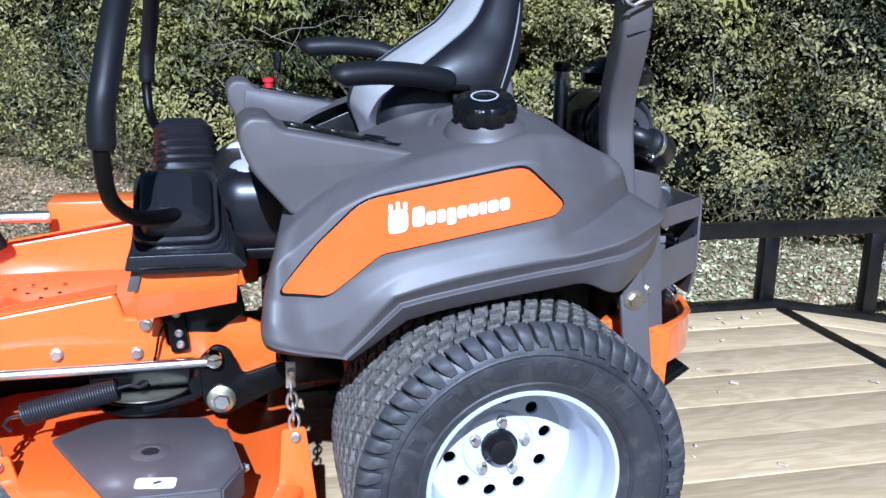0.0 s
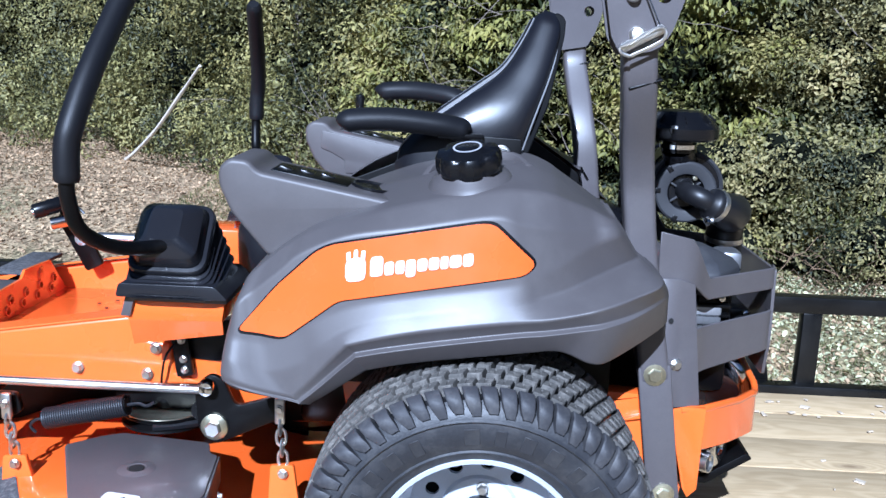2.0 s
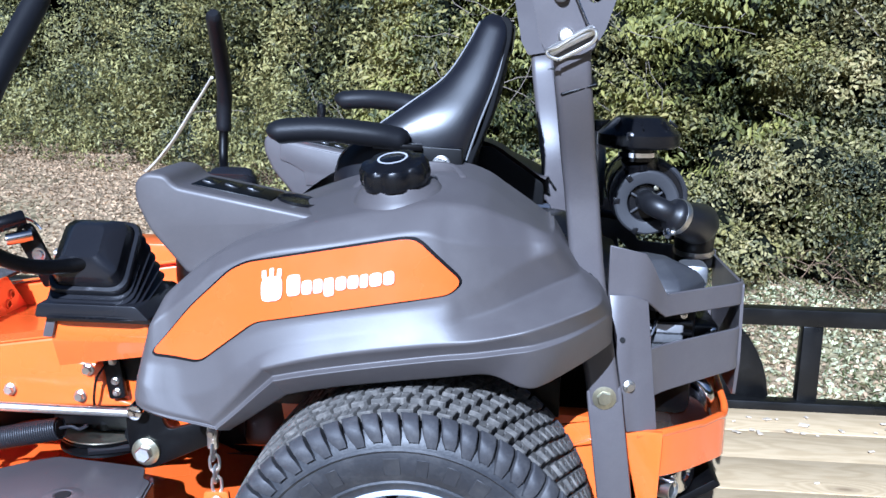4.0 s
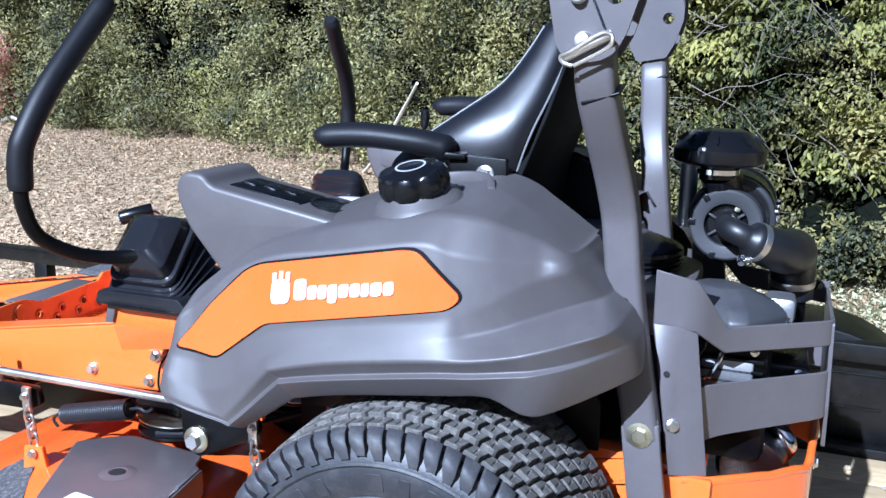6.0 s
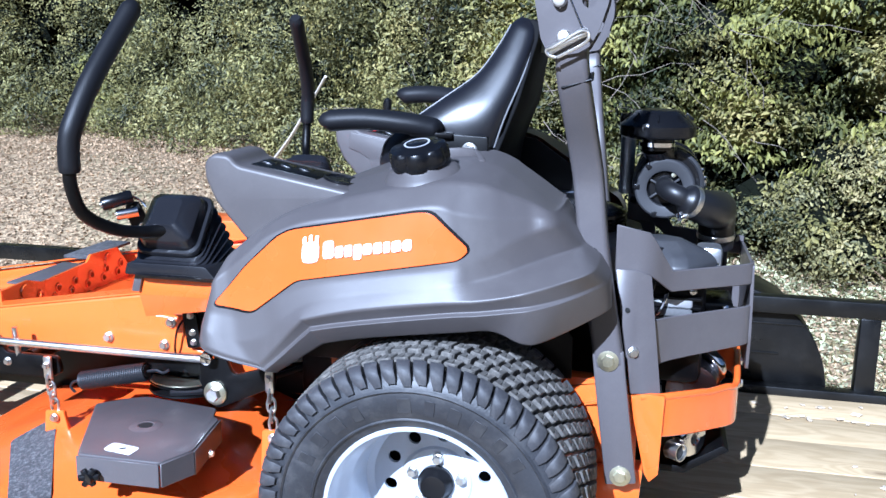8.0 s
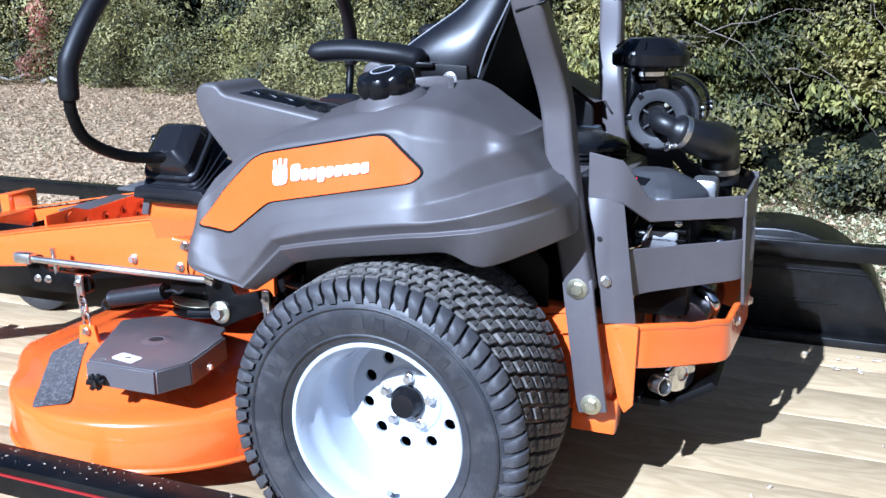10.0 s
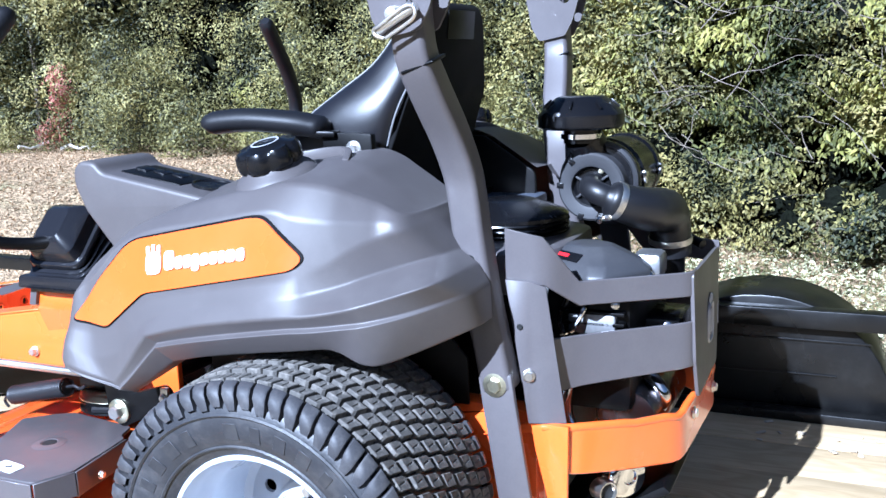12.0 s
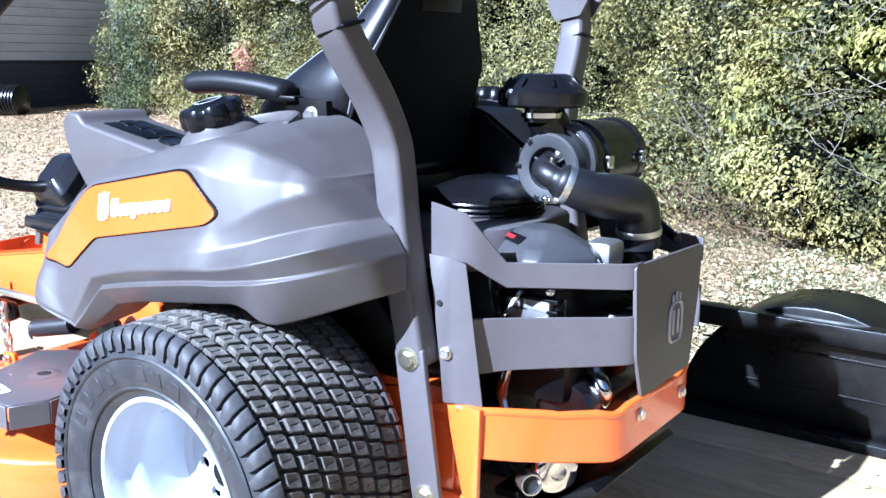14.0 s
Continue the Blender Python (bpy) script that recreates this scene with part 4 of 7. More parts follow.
# pale dust and bird-lime flecks on the near rail
rd = np.random.default_rng(41)
px, py = rd.normal(-0.32, 0.28, 90), YN + 0.055 + rd.uniform(-0.026, 0.026, 90)
fl = leaf_mesh("dust_flecks", np.stack([px, py, np.full(90, 0.2718)], axis=1), rd.normal(size=(90, 3)) * 0.06 + np.array((0, 0, 1.0)), rd.uniform(0.0015, 0.006, 90), CHIP, rd, 0.7)
tagged(new("dust_flecks", fl), "pale dust flecks on the black rail", "dust", kind="stuff")

# ---- the mower ----
mower = thing("zero_turn_mower", "orange and charcoal zero-turn mower standing on trailer planks", "lawn mower", (0, 0, DECK))
WZ = 0.24


# -- rear wheels --
def rear_wheel(side):
    s = side
    def Y(y):
        return s * -y if s > 0 else y
    prof = [(0.155, -0.553), (0.168, -0.566), (0.19, -0.578), (0.222, -0.584), (0.245, -0.578), (0.2585, -0.566), (0.264, -0.545), (0.2665, -0.50), (0.2685, -0.435),
            (0.2665, -0.37), (0.264, -0.325), (0.2585, -0.304), (0.24, -0.29), (0.2, -0.288), (0.16, -0.30)]
    bm = lathe([(r, Y(y)) for r, y in prof[:6]], (AX, 0, WZ), (0, 1, 0), 72, close=False)
    join(bm, lathe([(r, Y(y)) for r, y in prof[11:]], (AX, 0, WZ), (0, 1, 0), 72, close=False))
    for ring_y, ring_r in ((-0.574, 0.181), (-0.5835, 0.232)):
        join(bm, lathe([(ring_r - 0.003, Y(ring_y) ), (ring_r, Y(ring_y - 0.0025)), (ring_r + 0.003, Y(ring_y))], (AX, 0, WZ), (0, 1, 0), 72, close=False))
    for v in bm.verts:
        v.co.z = max(v.co.z, DECK + 0.001 + 0.02 * max(0, (DECK - v.co.z)))
    tyre = part("rear_wheel", bm, TYRE, mower, "fat turf tyre on a silver-white rim", angle=50)
    # darker rubber than the sidewall, with the tread grooves' shade painted in
    bm = lathe([(r, Y(y)) for r, y in prof[5:12]], (AX, 0, WZ), (0, 1, 0), 72, close=False)
    for v in bm.verts:
        v.co.z = max(v.co.z, DECK + 0.001)
    part("groove_shade_casing", bm, HOSE, tyre, angle=50)
    # tread: slanted blocks in rows with deep gaps, shoulder blocks running down the sidewall
    bm = bmesh.new()
    rows, around = 7, 62
    O = Vector((AX, 0, WZ))
    for j in range(rows):
        yc = -0.5385 + j * 0.0345
        crown = 0.2825 - 0.014 * abs((yc + 0.435) / 0.15) ** 3
        for k in range(around):
            a = (k + 0.5 * j + 0.02 * math.sin(k * 2.3 + j)) * math.tau / around
            m = Matrix.Rotation(a, 4, "Y") @ Matrix.Translation((0, Y(yc), crown - 0.006))
            g = -s * 0.0040
            lug = [(-0.0112 - g, -0.0150), (0.0088 - g, -0.0153), (0.0112 - g * 0.6, -0.0112), (0.0112 + g, 0.0150), (-0.0088 + g, 0.0153), (-0.0112 + g * 0.6, 0.0112)]
            lo = [bm.verts.new(O + m @ Vector((x * 0.98, y * 0.92, -0.016))) for x, y in lug]
            hi = [bm.verts.new(O + m @ Vector((x * 0.92, y * 0.84, 0.0048))) for x, y in lug]
            top = [bm.verts.new(O + m @ Vector((x * 0.86, y * 0.77, 0.006))) for x, y in lug]
            dip = [bm.verts.new(O + m @ Vector((x * 0.16, y * 0.55, 0.0056))) for x, y in lug]
            pit = [bm.verts.new(O + m @ Vector((x * 0.08, y * 0.5, 0.0040))) for x, y in lug]
            bm.faces.new(pit)
            for lower, upper in ((lo, hi), (hi, top), (top, dip), (dip, pit)):
                for q in range(6):
                    bm.faces.new((lower[q], lower[(q + 1) % 6], upper[(q + 1) % 6], upper[q]))
    for v in bm.verts:
        v.co.z = max(v.co.z, DECK + 0.001)
    tagged(part("tread", bm, TREADM, tyre, "dusty block tread", angle=20), kind="stuff")
    bm = bmesh.new()
    for k in range(62):
        a = (k + 0.3) * math.tau / 62
        for edge in (-1, 1):
            wide = 0.0118
            pts = [(0.2745, -0.435 + edge * 0.1225), (0.2705, -0.435 + edge * 0.135), (0.261, -0.435 + edge * 0.1435), (0.2525, -0.435 + edge * 0.1465), (0.240 if k % 2 else 0.2445, -0.435 + edge * 0.149)]
            m = Matrix.Rotation(a, 4, "Y")
            prev = None
            for i, (r, y) in enumerate(pts):
                lean = (i - 1.5) * 0.0026
                w = wide * (0.98, 0.95, 0.9, 0.78, 0.5)[i]
                h = (0.006, 0.006, 0.005, 0.003, 0.0)[i]
                q = [bm.verts.new(O + m @ Vector((x + lean, Y(y + edge * dy), r + dr))) for x, dy, dr in ((-w, -0.006, -0.006), (-w, h * .5, h * .4), (-w * .8, h * .8, h * .6), (w * .8, h * .8, h * .6), (w, h * .5, h * .4), (w, -0.006, -0.006))]
                if prev:
                    for z in range(5):
                        bm.faces.new((prev[z], prev[z + 1], q[z + 1], q[z]))
                else:
                    bm.faces.new(q)
                prev = q
    for v in bm.verts:
        v.co.z = max(v.co.z, DECK + 0.001)
    tagged(part("shoulder_tread", bm, SHOULDER, tyre, "black shoulder blocks", angle=38), kind="stuff")
    # rim: deep dish with ten round vents
    barrel = [(0.155, -0.545), (0.163, -0.553), (0.1645, -0.559), (0.162, -0.5635), (0.156, -0.5625), (0.152, -0.553), (0.150, -0.535), (0.148, -0.52), (0.139, -0.507), (0.136, -0.49), (0.134, -0.44), (0.130, -0.420), (0.118, -0.4115)]
    rim = part("rim", lathe([(r, Y(y)) for r, y in barrel], (AX, 0, WZ), (0, 1, 0), 64, close=False), RIM, tyre, "silver-white steel rim", angle=30)
    ringo = [(AX + 0.119 * math.cos(k * math.tau / 48), WZ + 0.119 * math.sin(k * math.tau / 48)) for k in range(48)]
    vents = [(AX + 0.088 * math.cos((k + 0.3) * math.tau / 10), WZ + 0.088 * math.sin((k + 0.3) * math.tau / 10), 0.0118) for k in range(10)]
    part("rim_disc", pierced(ringo, vents, Y(-0.4115), Y(-0.404)), RIM, tyre)
    part("hub_face", lathe([(0.066, Y(-0.4115)), (0.062, Y(-0.4165)), (0.045, Y(-0.418)), (0.0, Y(-0.418))], (AX, 0, WZ), (0, 1, 0), 40, close=False), RIM, tyre)
    part("hub_cap", lathe([(0.033, Y(-0.418)), (0.033, Y(-0.426)), (0.0285, Y(-0.43)), (0.0265, Y(-0.441)), (0.0225, Y(-0.446)), (0.018, Y(-0.445)), (0.0, Y(-0.445))], (AX, 0, WZ), (0, 1, 0), 28, close=False), BLACK, tyre, "black plastic hub cap")
    for k in range(5):
        a = (k + 0.2) * math.tau / 5
        hex_bolt(tyre, (AX + 0.047 * math.cos(a), Y(-0.418), WZ + 0.047 * math.sin(a)), (0, s, 0), 0.0085, 0.016, ZINC, 1.2, "lug_nut")
    part("valve_stem", tube([(AX + 0.012, Y(-0.52), WZ - 0.139), (AX + 0.014, Y(-0.538), WZ - 0.125)], 0.005, 10), BLACK, tyre)
    # drum inside the rim
    part("brake_drum", lathe([(0.118, Y(-0.378)), (0.118, Y(-0.33)), (0.0, Y(-0.33))], (AX, 0, WZ), (0, 1, 0), 32, close=False), SATIN, tyre)
    # raised sidewall characters as plain bars
    for k in range(11):
        bm = bmesh.new()
        if k == 4:
            bm.free()
            continue
        a = radians(-62 + k * 11.5)
        m = Matrix.Translation((AX, 0, WZ)) @ Matrix.Rotation(a, 4, "Y")
        join(bm, box((0.017 + 0.003 * (k % 3), 0.0022, 0.027), m @ Vector((0, Y(-0.5812), 0.207)), 0.0006, Matrix.Rotation(a, 3, "Y") @ Matrix.Rotation(-s * radians(10.6), 3, "X"), 1))
        part("raised_bar", bm, TYREBAR, tyre)
    return tyre


rear_wheel(-1)
rear_wheel(1)


# -- moulded fenders with their orange panels --
FROWS = [
    (-0.20, 0.012, 0.0, [(-.345, .672), (-.29, .722), (-.21, .765), (-.10, .800), (.02, .816), (.072, .816), (.135, .775), (.186, .740)]),
    (-0.33, 0.014, 0.0, [(-.355, .665), (-.30, .715), (-.22, .757), (-.10, .792), (.02, .812), (.072, .812), (.135, .773), (.188, .738)]),
    (-0.452, 0.009, 0.0, [(-.375, .638), (-.32, .687), (-.25, .727), (-.12, .763), (.0, .787), (.07, .79), (.135, .765), (.192, .740)]),
    (-0.488, 0.006, 0.0, [(-.388, .60), (-.345, .634), (-.26, .708), (-.12, .731), (.0, .752), (.07, .738), (.14, .732), (.196, .732)]),
    (-0.503, 0.006, 0.0, [(-.398, .556), (-.318, .543), (-.228, .607), (-.10, .632), (.03, .652), (.085, .667), (.14, .703), (.203, .722)]),
    (-0.513, 0.005, 0.03, [(-.401, .528), (-.306, .496), (-.221, .582), (-.10, .607), (.03, .628), (.10, .638), (.165, .660), (.232, .676)]),
    (-0.527, 0.005, 0.0, [(-.403, .501), (-.293, .468), (-.210, .557), (-.10, .583), (.03, .602), (.11, .613), (.19, .634), (.262, .655)]),
    (-0.512, 0.003, 0.0, [(-.4015, .494), (-.285, .461), (-.197, .543), (-.10, .562), (.03, .583), (.11, .593), (.205, .608), (.279, .628)]),
    (-0.522, 0.002, 0.0, [(-.401, .490), (-.282, .458), (-.196, .538), (-.10, .557), (.03, .578), (.11, .588), (.205, .603), (.281, .622)]),
    (-0.496, 0.005, 0.0, [(-.396, .474), (-.268, .449), (-.182, .508), (-.10, .525), (.05, .546), (.108, .554), (.172, .528), (.283, .568)]),
    (-0.40, 0.004, 0.0, [(-.385, .485), (-.262, .464), (-.176, .52), (-.10, .535), (.05, .556), (.108, .564), (.172, .54), (.274, .575)]),
]


def fender_grid(s):
    """Points of one fender: smooth along its length, with rounded creases across."""
    lines = []
    for line, (y0, rad, scoop, pts) in enumerate(FROWS):
        row = []
        full = [(pts[0][0] + 0.014, pts[0][1] + 0.004)] + pts + [(pts[-1][0] + 0.006, pts[-1][1])]
        for i, (x, z) in enumerate(full):
            w = max(0.0, min(1.0, (x - 0.03) / 0.235)) ** 1.7
            f = max(0.0, min(1.0, (-0.36 - x) / 0.05)) ** 2
            y = y0 * (1 - w) + min(-0.31, max(y0, -0.345)) * w if y0 < -0.3 else y0
            y = y * (1 - 0.3 * f) + (-0.44) * 0.3 * f if y0 < -0.45 else y
            if 6 <= line <= 9:
                # the lower lip keeps its width and turns in round a full corner
                u = max(0.0, min(1.0, (x - 0.10) / 0.187))
                y = -0.335 + (y0 + 0.335) * (1 - u ** 2.6) ** (1 / 2.6)
                v = max(0.0, min(1.0, (-0.262 - x) / 0.04))
                y = y * (1 - v) - 0.514 * v if y0 < -0.5 else y
            elif line == 5:
                y = y * 0.45 + (-0.325 + (y0 + 0.325) * (1 - max(0.0, min(1.0, (x - 0.08) / 0.17)) ** 2.4) ** (1 / 2.4)) * 0.55
            y += scoop * max(0.0, min(1.0, (x - 0.05) / 0.1))
            if i == 0:
                y = max(y, -0.37)
            if i == len(full) - 1:
                y = max(y, -0.24 if line < 5 else -0.32)
            row.append((x, y, z))
        # the folds over the wheel are crisp on the lower lip, soft higher up
        folded = row[:2]
        for i in range(2, len(row) - 1):
            q = 0.1 if line >= 6 and i in (2, 3) else (0.2 if line >= 9 and i in (6, 7) else 0.3)
            if i in (2, 3, 6, 7):
                folded += [tuple(p + (n - p) * q for p, n in zip(row[i], row[i - 1])), tuple(p + (n - p) * q for p, n in zip(row[i], row[i + 1]))]
            else:
                folded.append(row[i])
        lines.append((rad, glide(folded + row[-1:], 6)))
    grid = []
    for i in range(len(lines[0][1])):
        col = [lines[0][1][i]]
        for r in range(1, len(lines) - 1):
            rad, p = lines[r][0], lines[r][1][i]
            a, b = lines[r - 1][1][i], lines[r + 1][1][i]
            sa, sb = p + (a - p).normalized() * min(rad, (a - p).length * 0.45), p + (b - p).normalized() * min(rad, (b - p).length * 0.45)
            for j in range(5):
                t = j / 4
                col.append(sa * (1 - t) ** 2 + p * 2 * t * (1 - t) + sb * t * t)
        col.append(lines[-1][1][i])
        grid.append([Vector((p.x, p.y if s < 0 else -p.y, p.z)) for p in col])
    return grid


def fender(s):
    grid = fender_grid(s)
    bm = bmesh.new()
    vs = [[bm.verts.new(p) for p in col] for col in grid]
    for a, b in zip(vs, vs[1:]):
        for k in range(len(a) - 1):
            bm.faces.new((a[k], a[k + 1], b[k + 1], b[k]))
    body = part("fender", bm, PLASTIC, mower, "moulded charcoal plastic fender and fuel tank", angle=60)
    # the flat strip between the two creases that hold the panel
    strip = sorted((col[15].x, col[15].y, col[15].z, col[16].x, col[16].y, col[16].z) for col in grid[6:-6])
    strip = np.array(strip).T
    order = np.argsort(strip[3])

    def skin(x, z):
        ya, za = np.interp(x, strip[0], strip[1]), np.interp(x, strip[0], strip[2])
        yb, zb = np.interp(x, strip[3][order], strip[4][order]), np.interp(x, strip[3][order], strip[5][order])
        t = min(1.15, max(-0.15, (z - za) / (zb - za)))
        return float(ya + (yb - ya) * t)

    def draped(outline, lift, thick):
        bm = bmesh.new()
        vs = [bm.verts.new((x, 0, z)) for x, z in outline]
        es = [bm.edges.new((vs[i], vs[(i + 1) % len(vs)])) for i in range(len(vs))]
        bmesh.ops.triangle_fill(bm, use_beauty=True, edges=es)
        for _ in range(4):
            long = [e for e in bm.edges if e.calc_length() > 0.016]
            if long:
                bmesh.ops.subdivide_edges(bm, edges=long, cuts=1)
        bmesh.ops.triangulate(bm, faces=bm.faces)
        for v in bm.verts:
            v.co.y = skin(v.co.x, v.co.z) + s * lift
        got = bmesh.ops.extrude_face_region(bm, geom=bm.faces[:])
        bmesh.ops.translate(bm, vec=(0, -s * thick, 0), verts=[v for v in got["geom"] if isinstance(v, bmesh.types.BMVert)])
        return bm

    panel = [(-.379, .566), (-.306, .558), (-.226, .619), (.052, .670), (.068, .686), (.004, .743), (-.018, .743), (-.238, .702), (-.262, .690), (-.32, .636)]
    grown = [(x + (x + 0.14) * 0.018, z + (z - 0.65) * 0.045) for x, z in panel]
    part("panel_seam", draped(rounded(grown, 0.014), 0.0024, 0.016), BLACK, body, "dark seam round the orange panel")
    inlay = part("orange_panel", draped(rounded(panel, 0.012), 0.0042, 0.016), DECAL, body, "glossy orange inlaid panel")
    # white emblem and word as plain shapes along the panel
    def mark(x, z, w, h, lean=0.16):
        o = [(x - w / 2, z - h / 2), (x + w / 2, z - h / 2 + w * lean), (x + w / 2, z + h / 2 + w * lean), (x - w / 2, z + h / 2)]
        part("white_bar", draped(rounded(o, min(w, h) * 0.3, 2), 0.0068, 0.0045), WHITE, inlay, "white printed bar")

    slope = 0.155
    for dx, w, h, dz in [(0, 0.030, 0.034, -0.002), (-0.011, 0.006, 0.012, 0.021), (0, 0.006, 0.014, 0.022), (0.011, 0.006, 0.012, 0.021)]:
        mark(-0.2 + dx, 0.667 + dz + dx * slope, w, h)
    x = -0.178
    for w, h, dz in [(0.019, 0.029, 0), (0.014, 0.019, -0.005), (0.013, 0.019, -0.005), (0.014, 0.025, -0.008), (0.015, 0.018, -0.005), (0.015, 0.018, -0.005), (0.011, 0.018, -0.005), (0.017, 0.018, -0.005), (0.015, 0.018, -0.005)]:
        mark(x + w / 2, 0.669 + dz + (x + 0.2) * slope, w, h)
        x += w + 0.0024


fender(-1)
fender(1)
for s in (-1, 1):
    part("inner_fender", prism(rounded([(-.33, .69), (-.10, .786), (.03, .806), (.08, .804), (.188, .73), (.19, .56), (-.3, .52)], 0.01), s * 0.19, s * 0.198, 0.002), SATIN, mower, "black inner fender wall")


# -- consoles --
def console(s):
    o = rounded([(-.428, .800), (-.427, .772), (-.408, .730), (-.350, .662), (-.16, .69), (-.145, .757), (-.365, .797), (-.380, .814), (-.412, .816)], 0.010)
    body = part("console", prism(o, s * 0.272, s * 0.422, 0.017, 4), PLASTIC, mower, "charcoal plastic side console")
    tilt = 10.3
    def on(x):
        return 0.797 - (x + 0.365) * 0.182
    part("switch_panel", box((0.125, 0.085, 0.006), (-0.292, s * 0.345, on(-0.292) - 0.001), 0.002, spun(0, tilt, 0)), SATIN, body, "black switch panel")
    for k in range(3):
        x = -0.335 + k * 0.033
        part("switch", box((0.024, 0.03, 0.008), (x, s * (0.345 - 0.006 * k), on(x) + 0.001), 0.0025, spun(0, tilt + 8, 0)), BLACK, body)
        part("switch_mark", box((0.003, 0.006, 0.0008), (x - 0.004, s * (0.345 - 0.006 * k), on(x) + 0.0056), 0, spun(0, tilt + 8, 0)), WHITE, body)
    part("cup_holder", lathe([(0.036, 0.0), (0.0355, 0.004), (0.033, 0.004), (0.031, 0.0012), (0.0, 0.001)], (-0.195, s * 0.345, on(-0.195) + 0.001), (math.sin(radians(tilt)), 0, math.cos(radians(tilt))), 28, close=False), BLACK, body, "black cup holder")
    if s > 0:
        part("inner_panel", prism(rounded([(-.335, .70), (-.336, .73), (-.368, .748), (-.392, .756), (-.388, .796), (-.155, .752), (-.155, .70)], 0.006), s * 0.2680, s * 0.275, 0.002), PLASTIC, body)
    return body


console(-1)
far_console = console(1)
knob = part("choke_knob", lathe([(0.008, 0), (0.009, 0.010), (0.0125, 0.013), (0.013, 0.020), (0.0, 0.024)], (-0.335, 0.31, 0.797), (0, 0, 1), 16, close=False), RED, far_console, "red plastic knob")
part("throttle_stalk", tube([(-0.315, 0.335, 0.79), (-0.313, 0.335, 0.84)], 0.003, 8), CHROME, far_console)
part("throttle_knob", lathe([(0.004, 0), (0.009, 0.008), (0.011, 0.03), (0.009, 0.042), (0.0, 0.046)], (-0.313, 0.335, 0.832), (0.05, 0, 1), 16, close=False), BLACK, far_console)

# -- fuel caps --
def fuel_cap(s):
    c = Vector((-0.037, s * 0.394, 0.800))
    ax = Vector((-0.13, s * 0.27, 1)).normalized()
    base = part("tank_neck", lathe([(0.078, -0.03), (0.064, -0.006), (0.058, 0.001), (0.05, 0.006), (0.045, 0.012)], c, ax, 32), PLASTIC, mower)
    bm = bmesh.new()
    u = ax.orthogonal().normalized()
    v = ax.cross(u)
    prof = [(0.046, 0.010), (0.051, 0.013), (0.0525, 0.020), (0.0515, 0.035), (0.047, 0.042), (0.03, 0.044), (0.027, 0.047), (0.0, 0.047)]
    seg, rings = 48, []
    for i, (r, h) in enumerate(prof):
        ring_v = []
        for k in range(seg):
            a = k * math.tau / seg
            rr = r - (0.0075 * max(0.0, math.cos(a * 7)) ** 1.5 if 1 <= i <= 4 else 0)
            ring_v.append(bm.verts.new(c + ax * h + (u * math.cos(a) + v * math.sin(a)) * max(rr, 0.0005)))
        rings.append(ring_v)
    for a, b in zip(rings, rings[1:]):
        for k in range(seg):
            bm.faces.new((a[k], a[(k + 1) % seg], b[(k + 1) % seg], b[k]))
    cap = part("fuel_cap", bm, BLACK, mower, "ribbed black fuel cap", angle=50)
    part("cap_print", lathe([(0.0225, 0.0476), (0.0225, 0.0482), (0.0195, 0.0482), (0.0195, 0.0476)], c, ax, 28, close=False), GREYPRINT, cap)
    return cap


fuel_cap(-1)
fuel_cap(1)
for s in (-1, 1):
    part("tank_collar", bar(glide([(-.118, s * .345, .764), (-.095, s * .295, .797), (-.03, s * .27, .812), (.03, s * .285, .815), (.056, s * .335, .802)], 5), 0.012, 0.022, (0, 0, 1), 0.003), PLASTIC, mower, "raised plastic collar behind the fuel cap")


